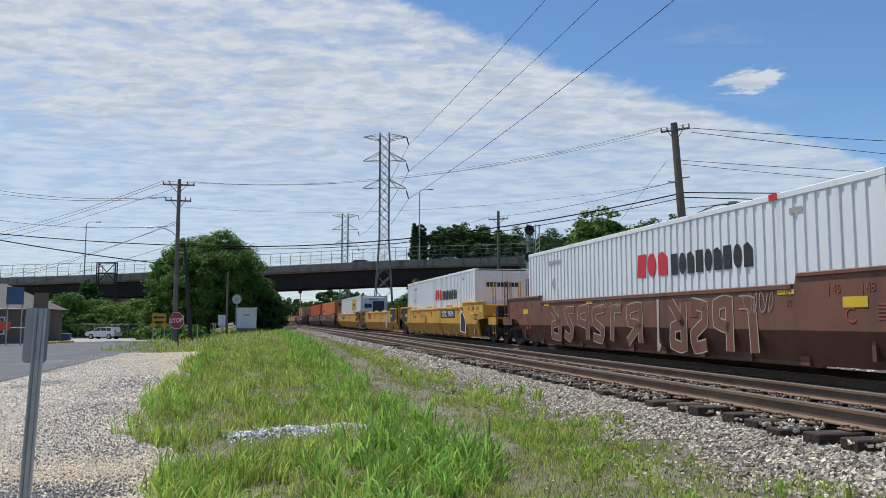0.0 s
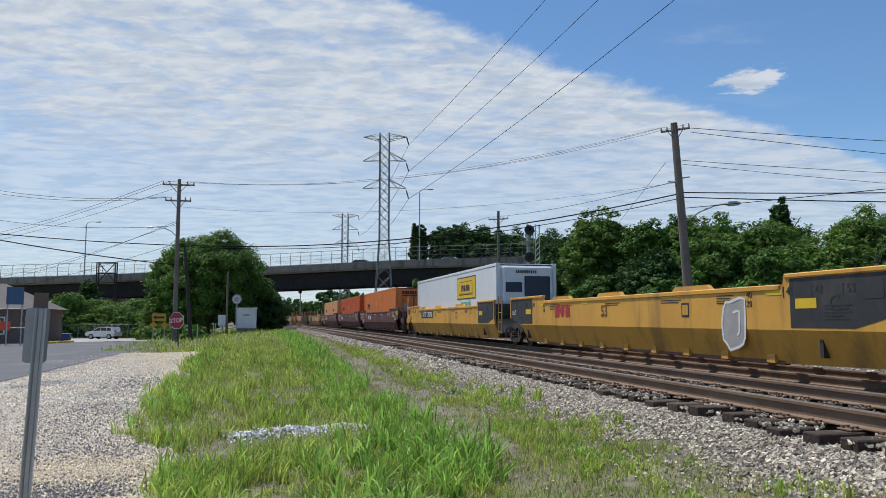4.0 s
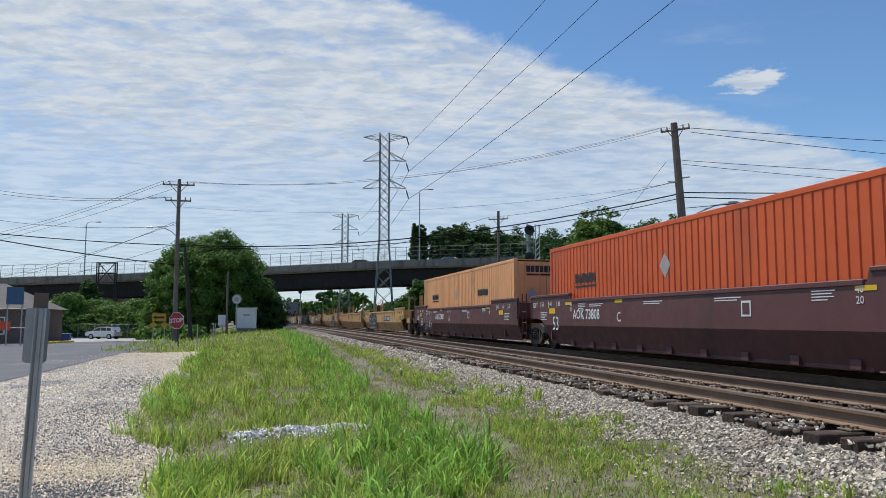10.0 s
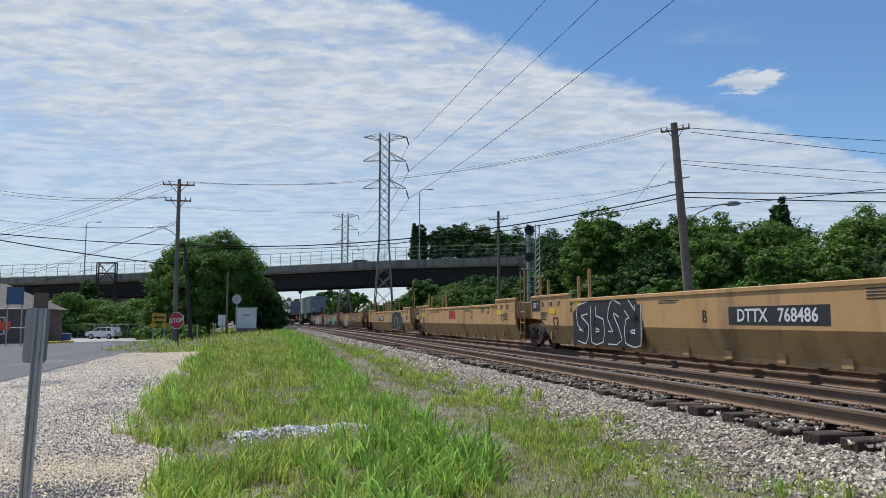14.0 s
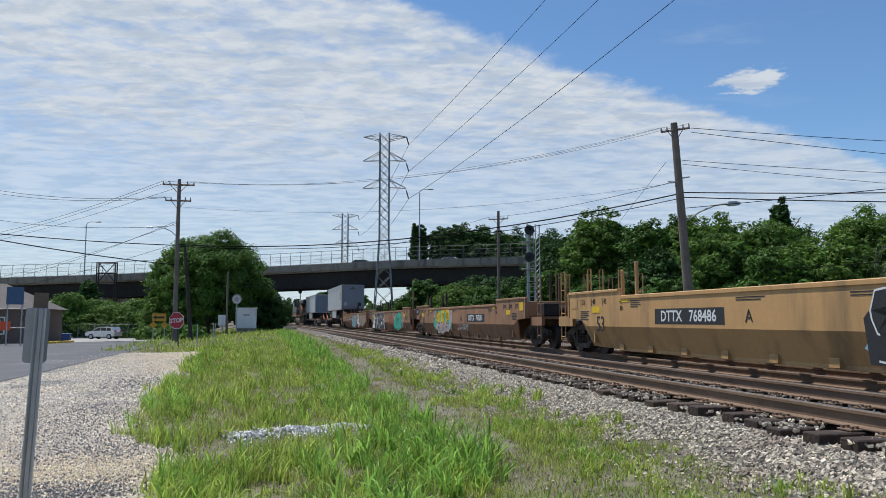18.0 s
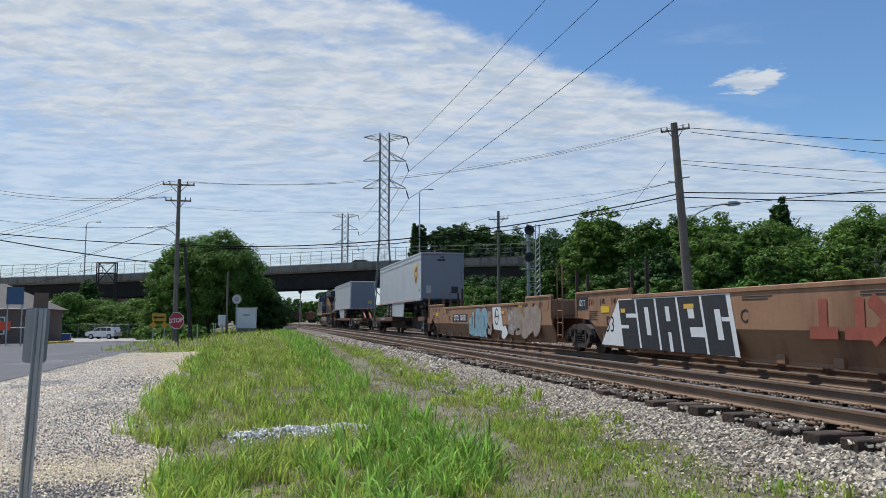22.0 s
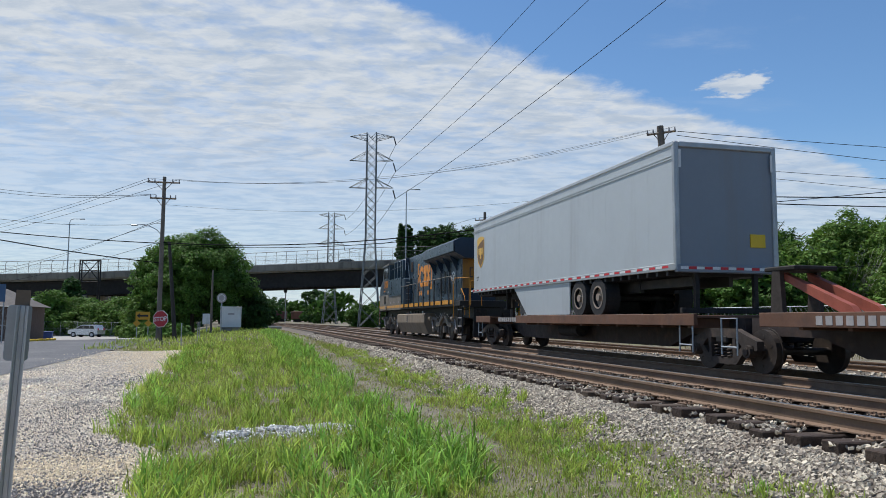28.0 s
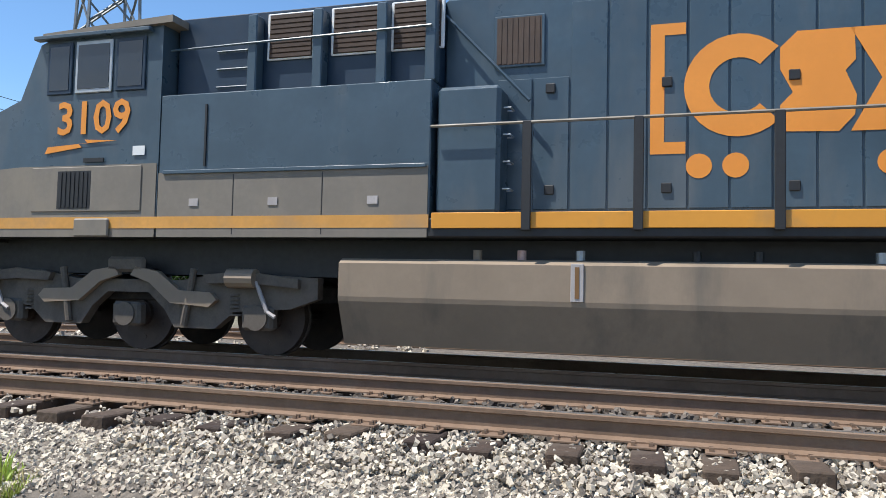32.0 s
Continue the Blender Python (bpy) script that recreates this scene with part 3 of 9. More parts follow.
scatter_stones("ballast_stones", stone_places(62000, (-7, 20), (3.55, 5.65), 0.038, 1, skip=ragged) + stone_places(11000, (20, 62), (3.7, 5.65), 0.085, 2, skip=ragged, far_bias=1.3)
               + stone_places(1500, (4, 30), (2.1, 4.2), 0.030, 8, -0.01) + stone_places(3600, (-7, 30), (5.12, 5.66), 0.042, 14, 0.08, skip=lambda s, d, r: noise.noise((s * 1.3, 3, 3)) < r.uniform(-0.4, 0.4) and s > 4) + stone_places(5200, (-7, 4), (4.75, 5.66), 0.042, 15, 0.045) + stone_places(2600, (5, 70), (13.0, 19.0), 0.10, 4),
               "stone", "loose grey and white crushed ballast stones", 5)
scatter_stones("track_stones", stone_places(9500, (-8, 30), (5.7, 9.0), 0.055, 3) + stone_places(2200, (-8, 34), (5.75, 7.1), 0.05, 13, 0.07), "shaded oily stone", "loose oily ballast stones between the rails, darkened for shade", 9)
scatter_stones("lot_gravel", stone_places(54000, (4.5, 15), (-6.3, -0.75), 0.026, 6, 0.012, skip=off_lot, far_bias=1.15) + stone_places(24000, (15, 38), (-6.3, -1.8), 0.046, 7, 0.012, skip=off_lot, far_bias=1.3), "lot stone",
               "loose pale gravel of the roadside lot", 7, True)


def lot_patches():
    """Cream gravel at the mouth and far end of the lot, a dark band along the grass."""
    rng = random.Random(15)
    cream, dark = [], []
    for out, n, spots in ((cream, 11000, ((8.7, -1.5, 0.45, 0.42), (8.5, -1.9, 0.4, 0.5), (33.5, -3.6, 3.5, 1.1), (34.0, -4.4, 3.0, 1.0), (28, -2.9, 3.5, 0.5), (9.5, -3.6, 0.8, 0.5))),
                          (dark, 5200, ((9.3, -1.7, 1.2, 0.45), (12.5, -2.5, 2.2, 0.5), (7.5, -1.75, 0.35, 0.5), (16, -3.0, 3, 0.5)))):
        while len(out) < n:
            s, d, a, c = rng.choice(spots)
            s, d = s + rng.gauss(0, a), d + rng.gauss(0, c)
            if off_lot(s, d, rng):
                continue
            x, y, _a = line(s, d)
            g = rng.uniform(0.018, 0.032) * (1 if s < 18 else 1.7)
            out.append((x, y, ground_sd(s, d) + 0.018 + g * 0.3, g))
    scatter_stones("cream_gravel", cream, "cream stone", "patches of cream-coloured gravel on the lot", 16, True)
    scatter_stones("dark_gravel", dark, "grey stone", "dark grey gravel along the edge of the lot", 17, True)


lot_patches()


def white_heap():
    rng = random.Random(11)
    out = []
    for _ in range(1500):
        t = rng.random()
        v = rng.gauss(0, 0.26)
        s, d = 10.6 + v + 0.30 * math.sin(t * 3.1), -0.45 + 2.4 * t + rng.gauss(0, 0.10)
        x, y, _a = line(s, d)
        g = rng.uniform(0.02, 0.052)
        top = 0.11 * math.exp(-(v / 0.24) ** 2) * (0.45 + 0.55 * math.sin(math.pi * t)) * (0.8 + 0.5 * noise.noise((d * 2.2, 0, 6)))
        out.append((x, y, ground_sd(s, d) + top - rng.uniform(0.0, 0.03), g))
    scatter_stones("white_stones", out, "pale stone", "low heap of pale broken stone in the grass", 12)


white_heap()


def blades(name, spots, material, label, seed):
    """spots: x, y, z, height, width, lean."""
    rng = np.random.default_rng(seed)
    P = np.array(spots)
    n = len(P)
    a = rng.uniform(0, 2 * np.pi, n)
    side = np.stack([np.cos(a), np.sin(a), np.zeros(n)], 1)
    b = rng.uniform(0, 2 * np.pi, n)
    lean = np.stack([np.cos(b), np.sin(b), np.zeros(n)], 1)
    h, w, l = P[:, 3], P[:, 4], P[:, 5]
    base = P[:, :3]
    up = np.array([0, 0, 1.0])
    rows = []
    for f, ww in ((0.0, 0.42), (0.38, 0.5), (0.74, 0.36)):
        c = base + up * (h * f * (1 - 0.30 * l * f))[:, None] + lean * (h * l * f * f)[:, None]
        rows += [c - side * (w * ww)[:, None], c + side * (w * ww)[:, None]]
    rows.append(base + up * (h * (1 - 0.48 * l))[:, None] + lean * (h * l * 1.05)[:, None])
    v = np.stack(rows, 1)
    k = np.arange(n) * 7
    quads = np.concatenate([np.stack([k, k + 1, k + 3, k + 2], 1), np.stack([k + 2, k + 3, k + 5, k + 4], 1)]).tolist()
    tris = np.stack([k + 4, k + 5, k + 6], 1).tolist()
    return tagged(raw(name, v.reshape(-1, 3).tolist(), quads + tris, material), label, "grass", kind="stuff")


def grass_spots(n, s_rng, d_fn, height, seed, bias=1.6, need=-0.15, width=0.011):
    rng = random.Random(seed)
    out = []
    tries = 0
    while len(out) < n and tries < n * 14:
        tries += 1
        s = s_rng[0] + (s_rng[1] - s_rng[0]) * rng.random() ** bias
        d = rng.uniform(*d_fn(s))
        tuft = noise.noise((s * 0.9, d * 1.3, 2)) + 0.6 * noise.noise((s * 3.0, d * 3.0, 7))
        if tuft < need + rng.uniform(-0.25, 0.1):
            continue
        if abs(d - 2.75 - 0.8 * noise.noise((s * 0.3, 2, 0))) < 0.42 + 0.35 * noise.noise((s * 1.2, d * 0.7, 0)) and rng.random() > (0.30 if s > 9 else 0.62) + 1.3 * max(0, noise.noise((s * 0.6, d * 0.9, 9))):
            continue
        if -0.6 < d < 2.1 and 9.5 < s < 11.1 and rng.random() < (0.25 if d < 0.6 else 0.45):
            continue
        x, y, _ = line(s, d)
        h = height * rng.uniform(0.35, 1.2) * (0.6 + 0.9 * max(0, tuft))
        out.append((x, y, ground_sd(s, d) - 0.01, h, width * rng.uniform(0.7, 1.5) * (1 + s / 26), rng.uniform(0.10, 0.80)))
    return out


def verge(s):
    return (lot_edge(s) - 0.05 if s < 38 else -6.0, 4.4 + 0.45 * noise.noise((s * 0.7, 4, 0)))


def clump_spots(n, s_rng, d_fn, height, seed, bias=1.5, per=(9, 22), broad=1.0):
    """Tufts: blades that spring from one root and lean apart."""
    rng = random.Random(seed)
    out = []
    for _ in range(n):
        s = s_rng[0] + (s_rng[1] - s_rng[0]) * rng.random() ** bias
        a, c = d_fn(s)
        d = rng.uniform(a, c)
        rich = noise.noise((s * 0.55, d * 0.8, 5))
        if rich < rng.uniform(-0.4, 0.3) or (2.2 < d < 3.1 and rng.random() < 0.8) or (-0.6 < d < 2.1 and 9.2 < s < 11.1 and rng.random() < (0.3 if d < 0.6 else 0.55)):
            continue
        hh = height * rng.uniform(0.5, 1.25) * (0.8 + 0.8 * max(0, rich))
        for _k in range(rng.randint(*per)):
            x, y, _a = line(s + rng.gauss(0, 0.045), d + rng.gauss(0, 0.045))
            out.append((x, y, ground_sd(s, d) - 0.01, hh * rng.uniform(0.5, 1.1), broad * rng.uniform(0.006, 0.014) * (1 + s / 26), rng.uniform(0.10, 0.85)))
    return out


def lush(s):
    return (lot_edge(s) - 0.12 + 0.3 * noise.noise((s * 3.1, 6, 1)) if s < 38 else -4.0, 2.2 + 0.6 * noise.noise((s * 0.35, 8, 0)) - 0.02 * s)


def ridge(s):
    """The strip of rank grass that runs along the tracks."""
    m = 1.75 + 0.35 * noise.noise((s * 0.23, 1, 4))
    return (m - 0.75, m + 0.65)


def lot_rim(s):
    return (lot_edge(s) - 0.1, lot_edge(s) + 0.75)


def front_dirt(s):
    return (2.0, 4.3)


blades("short_grass", grass_spots(82000, (4.3, 42), verge, 0.080, 21, need=-0.42, width=0.006) + grass_spots(9000, (40, 120), lambda s: (-7.0 - 0.02 * s, 3.7), 0.22, 23, 1.2, -0.3), "short grass",
       "short yellowish green grass between bare earth", 20)
blades("grass", grass_spots(17000, (4.3, 42), lush, 0.22, 28, need=-0.02, width=0.007) + clump_spots(1500, (4.2, 40), lush, 0.34, 22, per=(8, 18)) + clump_spots(450, (4.5, 36), lot_rim, 0.40, 35, 1.3, per=(8, 16))
       + clump_spots(1300, (4.5, 30), verge, 0.20, 30) + clump_spots(700, (5.0, 34), lambda s: (3.0, 4.5), 0.20, 32, 1.2) + grass_spots(6000, (4.3, 36), lambda s: (3.0, 4.4), 0.12, 34, 1.4, -0.2, 0.006)
       + grass_spots(7000, (4.3, 11), lambda s: (1.7, 4.3), 0.15, 41, 1.0, -0.6, 0.005) + grass_spots(5000, (40, 120), lambda s: (-7.0 - 0.02 * s, 1.5), 0.45, 31, 1.2, -0.1), "grass", "long yellow-green grass of the verge beside the tracks", 24)
blades("rank_grass", clump_spots(1300, (5.0, 70), ridge, 0.44, 36, 1.35, per=(9, 20), broad=1.3) + clump_spots(190, (4.2, 9.5), lambda s: (0.4, 2.6), 0.48, 37, 1.0, per=(9, 18), broad=1.5)
       + clump_spots(180, (5, 30), lot_rim, 0.45, 39, 1.2, per=(8, 16), broad=1.2) + clump_spots(120, (5, 20), front_dirt, 0.22, 40, 1.0, per=(14, 26)), "lush grass", "rank dark green grass in tall arching tufts", 38)
blades("dry_grass", grass_spots(9000, (4.3, 40), verge, 0.20, 25, 1.4, 0.0, width=0.005) + grass_spots(2500, (20, 70), lambda s: (19.5, 23), 0.8, 26, 1.0, -0.3), "dry grass",
       "dry straw-coloured grass stems in the verge", 27)


# ---------------------------------------------------------------- tracks
def rail_profile():
    return [(-0.07, 0), (0.07, 0), (0.07, 0.012), (0.012, 0.03), (0.012, 0.125), (0.036, 0.135), (0.036, 0.165), (0.028, 0.172), (-0.028, 0.172),
            (-0.036, 0.165), (-0.036, 0.135), (-0.012, 0.125), (-0.012, 0.03), (-0.07, 0.012)]


def rail_bar(parent, mid, top, side, s_from, s_to):
    """One rail swept along the line: rusty web and foot, and a bright head strip set on it."""
    prof = rail_profile()
    stations = [s for s in range(s_from, s_to + 1) if s < 60 or s % 4 == 0]
    vs, fs, hv, hf = [], [], [], []
    for s in stations:
        x, y, a = line(s, mid + side * 0.7525)
        c, sn = math.cos(a), math.sin(a)
        for u, v in prof:
            vs.append((x + c * u, y + sn * u, top - 0.174 + v))
        for u, v in ((-0.026, 0), (0.026, 0), (0.026, 0.004), (-0.026, 0.004)):
            hv.append((x + c * u, y + sn * u, top - 0.0025 + v))
    n = len(prof)
    for i in range(len(stations) - 1):
        for j in range(n):
            fs.append((i * n + j, i * n + (j + 1) % n, (i + 1) * n + (j + 1) % n, (i + 1) * n + j))
        for j in range(4):
            hf.append((i * 4 + j, i * 4 + (j + 1) % 4, (i + 1) * 4 + (j + 1) % 4, (i + 1) * 4 + j))
    r = raw("rail", vs, fs, "rail rust", parent)
    h = raw("rail_head", hv, hf, "rail head", r)
    tagged(h, "bright worn rail head")
    return r


def tie_mesh():
    bm = bmesh.new()
    box(bm, -1.30, 1.30, -0.115, 0.115, -0.20, 0.0, 0.012)
    for v in bm.verts:
        v.co += Vector((noise.noise(v.co * 3) * 0.02, noise.noise(v.co * 5 + Vector((3, 0, 0))) * 0.012, noise.noise(v.co * 4) * 0.01))
    return mesh_of(bm, "tie wood")


def plate_mesh():
    bm = bmesh.new()
    box(bm, -0.19, 0.19, -0.10, 0.10, 0, 0.018, 0.004)
    for u in (-0.15, -0.095, 0.095, 0.15):
        for v in (-0.06, 0.06):
            box(bm, u - 0.014, u + 0.014, v - 0.014, v + 0.014, 0.018, 0.045)
    return mesh_of(bm, "rail rust")


def track(name, mid, top, s_from, s_to, ties_to, tie_from, label):
    t = tagged(new(name), label, "railway track", kind="structure")
    for side in (-1, 1):
        rail_bar(t, mid, top, side, s_from, s_to)
    me, pl = tie_mesh(), plate_mesh()
    rng = random.Random(int(mid * 10))
    s = tie_from
    while s < ties_to:
        x, y, a = line(s, mid + rng.uniform(-0.07, 0.05))
        ob = new("tie", me)
        ob.parent = t
        ob.matrix_basis = pose(x, y, top - 0.19 + rng.uniform(-0.022, 0.004), 0, rng.uniform(-0.8, 0.8), math.degrees(a) + rng.uniform(-3.0, 3.0))
        if mid < 8 and s < 34:
            for side in (-1, 1):
                px, py, _ = line(s, mid + side * 0.7525)
                p = new("tie_plate", pl)
                p.parent = ob
                p.matrix_basis = ob.matrix_basis.inverted() @ pose(px, py, top - 0.192, 0, 0, math.degrees(a))
        s += 0.52 + rng.uniform(-0.03, 0.03)
    return t


# ---------------------------------------------------------------- overpass
def along(a, b, t):
    return Vector(a).lerp(Vector(b), t)


BRIDGE = [(-150, 128, 7.2), (-79.2, 136.7, 9.0), (-59.4, 137.7, 9.7), (-32.6, 136.1, 10.9), (-8.1, 129.7, 11.6), (13.0, 124.3, 11.75), (40, 113, 11.6), (90, 92, 10.5)]


def sweep(bm, pts, outline):
    """Sweep an outline (offset to the far side, height) along plan points."""
    rings = []
    for i, p in enumerate(pts):
        a, b = Vector(pts[max(0, i - 1)]), Vector(pts[min(len(pts) - 1, i + 1)])
        t = (b - a)
        t.z = 0
        t.normalize()
        nrm = Vector((-t.y, t.x, 0))
        rings.append([bm.verts.new(Vector(p) + nrm * u + Vector((0, 0, v))) for u, v in outline])
    n = len(outline)
    for A, B in zip(rings, rings[1:]):
        for j in range(n):
            bm.faces.new((A[j], A[(j + 1) % n], B[(j + 1) % n], B[j]))
    bm.faces.new(rings[0])
    bm.faces.new(rings[-1][::-1])
    return bm


def bridge_points():
    pts = []
    for a, b in zip(BRIDGE, BRIDGE[1:]):
        n = max(2, int((Vector(b) - Vector(a)).length / 1.9))
        pts += [tuple(along(a, b, i / n)) for i in range(n)]
    return pts + [BRIDGE[-1]]


def overpass():
    t = thing("overpass", "long road overpass with concrete parapet and dark steel girders", "bridge", kind="structure")
    part("parapet", sweep(bmesh.new(), BRIDGE, [(0, -1.15), (0.35, -1.15), (0.35, 0), (0, 0)]), "concrete", t, "weathered concrete parapet")
    part("far_parapet", sweep(bmesh.new(), BRIDGE, [(10.6, -1.5), (10.95, -1.5), (10.95, 0), (10.6, 0)]), "concrete", t)
    part("deck", sweep(bmesh.new(), BRIDGE, [(0.36, -1.4), (10.59, -1.4), (10.59, -1.0), (0.36, -1.0)]), "concrete", t)
    for u in (1.3, 3.8, 6.3, 9.0):
        part("girder", sweep(bmesh.new(), BRIDGE, [(u - 0.25, -4.1), (u + 0.25, -4.1), (u + 0.25, -4.02), (u + 0.03, -4.0), (u + 0.03, -1.52), (u - 0.03, -1.52), (u - 0.03, -4.0), (u - 0.25, -4.02)]),
             "bridge steel", t)
    for x, y in ((-62, 138), (-36, 137), (14.0, 124.0), (-95, 135)):
        b = bmesh.new()
        for k in range(3):
            box(b, -0.6, 0.6, 1.0 + k * 4.2, 2.2 + k * 4.2, -0.6, 7.6 if x > -50 else 5.6, 0.05)
        box(b, -0.7, 0.7, 0.2, 11.0, 6.6 if x > -50 else 4.6, 7.65 if x > -50 else 5.6, 0.05)
        part("pier", b, "concrete", t, at=pose(x, y, 0, 0, 0, 0))
    # curved anti-climb fence: posts and mesh wires
    for i, p in enumerate(bridge_points()):
        if p[0] < -110 or p[0] > 45:
            continue
        b = bmesh.new()
        pipe(b, [(0, 0, 0), (0, 0, 1.55), (0, 0.12, 1.95), (0, 0.40, 2.20), (0, 0.75, 2.28)], 0.04, 5)
        part("fence_post", b, "fence grey", t, at=pose(p[0], p[1] + 0.15, p[2]))
    b = bmesh.new()
    for h, o in ((0.06, 0.12), (0.8, 0.12), (1.55, 0.14), (2.22, 0.5), (2.3, 0.85)):
        pts = [Vector(p) + Vector((0, o, h)) for p in BRIDGE]
        pipe(b, pts, 0.022, 4)
    part("fence_rail", b, "fence grey", t)
    b = bmesh.new()
    pts = bridge_points()
    for p, q in zip(pts, pts[1:]):
        if p[0] < -110 or p[0] > 45:
            continue
        for j in range(5):
            a, c = Vector(p).lerp(Vector(q), j / 5), Vector(p).lerp(Vector(q), (j + 2) / 5)
            tube(b, a + Vector((0, 0.16, 0.05)), c + Vector((0, 0.16, 1.55)), 0.008, seg=3, caps=False)
            tube(b, a + Vector((0, 0.16, 1.55)), c + Vector((0, 0.16, 0.05)), 0.008, seg=3, caps=False)
    part("fence_mesh", b, "fence grey", t)


overpass()


def bridge_lamp(x, y, z, h, arm):
    t = thing("street_lamp", "tall grey metal street lamp on the overpass", "street lamp", pose(x, y, z), "lamps on the overpass")
    b = bmesh.new()
    tube(b, (0, 0, 0), (0, 0, h - 0.6), 0.13, 0.08, 8)
    part("pole", b, "galvanised", t)
    b = bmesh.new()
    pipe(b, [(0, 0, h - 0.6), (arm * 0.12, 0, h - 0.15), (arm * 0.4, 0, h), (arm, 0, h - 0.02)], 0.06, 6)
    part("arm", b, "galvanised", t)
    b = bmesh.new()
    box(b, arm - 0.1, arm + 0.75 * (1 if arm > 0 else -1), -0.15, 0.15, h - 0.12, h + 0.04)
    part("lamp_head", b, "galvanised", t)


bridge_lamp(-4.0, 129.5, 11.2, 12.6, 1.6)
bridge_lamp(-65.0, 138.5, 9.0, 10.3, 1.9)


def bridge_traffic():
    for x, y, z, c in ((-14.0, 133.5, 10.45, "black"), (1.5, 129.8, 10.65, "white paint")):
        t = thing("car", "passenger car seen over the overpass parapet", "car", pose(x, y, z, 0, 0, -12), "cars on the overpass")
        part("body", prism(bmesh.new(), [(-2.2, 0.3), (2.2, 0.3), (2.2, 0.85), (1.2, 1.0), (0.6, 1.5), (-1.2, 1.5), (-1.9, 1.0), (-2.2, 0.9)], -0.85, 0.85), c, t)
        part("windows", prism(bmesh.new(), [(-1.7, 1.02), (1.05, 1.02), (0.55, 1.42), (-1.15, 1.42)], -0.86, 0.86), "glass dark", t)
        for u in (-1.35, 1.35):
            for v in (-0.8, 0.8):
                part("wheel", disc(bmesh.new(), (u, v, 0.32), 0.32, 0.2), "rubber", t)


bridge_traffic()


# ---------------------------------------------------------------- lattice pylons
def pylon(x, y, z, h, turn, top_w, base_w, label):
    t = thing("pylon", label, "pylon", pose(x, y, z, 0, 0, turn), "power line pylons")
    k = h / 27.5

    def half(zz):
        return (base_w + (top_w - base_w) * min(1, zz / (h * 0.45))) / 2 if zz < h * 0.45 else top_w / 2
    b = bmesh.new()
    for sx in (-1, 1):
        for sy in (-1, 1):
            b = bmesh.new()
            pipe(b, [(sx * half(0), sy * half(0), 0), (sx * half(h * .45), sy * half(h * .45), h * .45), (sx * half(h), sy * half(h), h)], 0.075 * min(k, 1.05), 4)
            part("leg", b, "dark lattice", t)
    b = bmesh.new()
    zz = 0.0
    while zz < h - 0.5:
        dz = max(1.3, half(zz) * 1.9)
        z2 = min(h, zz + dz)
        p, q = half(zz), half(z2)
        for u in (-1, 1):
            tube(b, (-p, u * p, zz), (q, u * q, z2), 0.04 * k, seg=3, caps=False)
            tube(b, (p, u * p, zz), (-q, u * q, z2), 0.04 * k, seg=3, caps=False)
            tube(b, (u * p, -p, zz), (u * q, q, z2), 0.04 * k, seg=3, caps=False)
            tube(b, (u * p, p, zz), (u * q, -q, z2), 0.04 * k, seg=3, caps=False)
        zz = z2
    part("bracing", b, "dark lattice", t)
    tips = []
    for zc, w in ((h * 0.995, 2.45), (h * 0.855, 2.45), (h * 0.713, 2.45)):
        w *= k
        r = top_w / 2
        for s in (-1, 1):
            b = bmesh.new()
            tip = (s * (r + w), 0, zc - (0.35 * k if zc > h * .9 else 0))
            for v in (-1, 1):
                tube(b, (s * r, v * r, zc), tip, 0.045 * k, seg=4)
                tube(b, (s * r, v * r, zc + 1.25 * k if zc < h * .9 else zc - 0.9 * k), tip, 0.045 * k, seg=4)
                tube(b, (s * (r + w * .5), v * r * .5, zc - (0.15 * k if zc > h * .9 else 0)), (s * r, v * r, zc + 1.25 * k if zc < h * .9 else zc - 0.9 * k), 0.03 * k, seg=3)
            part("crossarm", b, "dark lattice", t)
        b = bmesh.new()
        tube(b, (r + w, 0, zc - 0.35), (r + w + 0.35 * k, -0.5, zc - 1.6 * k), 0.09 * k, seg=6)
        part("insulator", b, "mark black", t)
        tips.append(Vector((r + w + 0.35 * k, -0.5, zc - 1.6 * k)))
    m = pose(x, y, z, 0, 0, turn)
    return [m @ p for p in tips]


tips_a = pylon(-8.5, 109.7, 0.5, 28.1, 0, 1.35, 2.9, "grey steel lattice power pylon before the overpass")
tips_b = pylon(-24.9, 193.4, 0.3, 28.2, 0, 1.5, 3.6, "grey steel lattice power pylon far beyond the overpass")
tips_c = pylon(23.3, 32.6, 0.4, 46.0, -20, 1.9, 3.1, "grey steel lattice power pylon standing beyond the tracks")


def cable(name, a, b, sag, r, material="wire", label="thin black overhead wire", n=14):
    a, b = Vector(a), Vector(b)
    bm = bmesh.new()
    pts = [a.lerp(b, i / n) - Vector((0, 0, sag * 4 * (i / n) * (1 - i / n))) for i in range(n + 1)]
    pipe(bm, pts, r, 4)
    return tagged(part(name, bm, material), label, "wire", "overhead wires")


for p, q in zip(tips_a, tips_c):
    cable("power_line", p, q, 1.2, 0.032, label="black high-voltage line between pylons")
for p, q in zip(tips_b, tips_a):
    cable("power_line", p, q, 1.6, 0.032, label="black high-voltage line between pylons")
for p in tips_c:
    cable("power_line", p, p + Vector((40, -95, 0)), 2.0, 0.032, label="black high-voltage line between pylons")


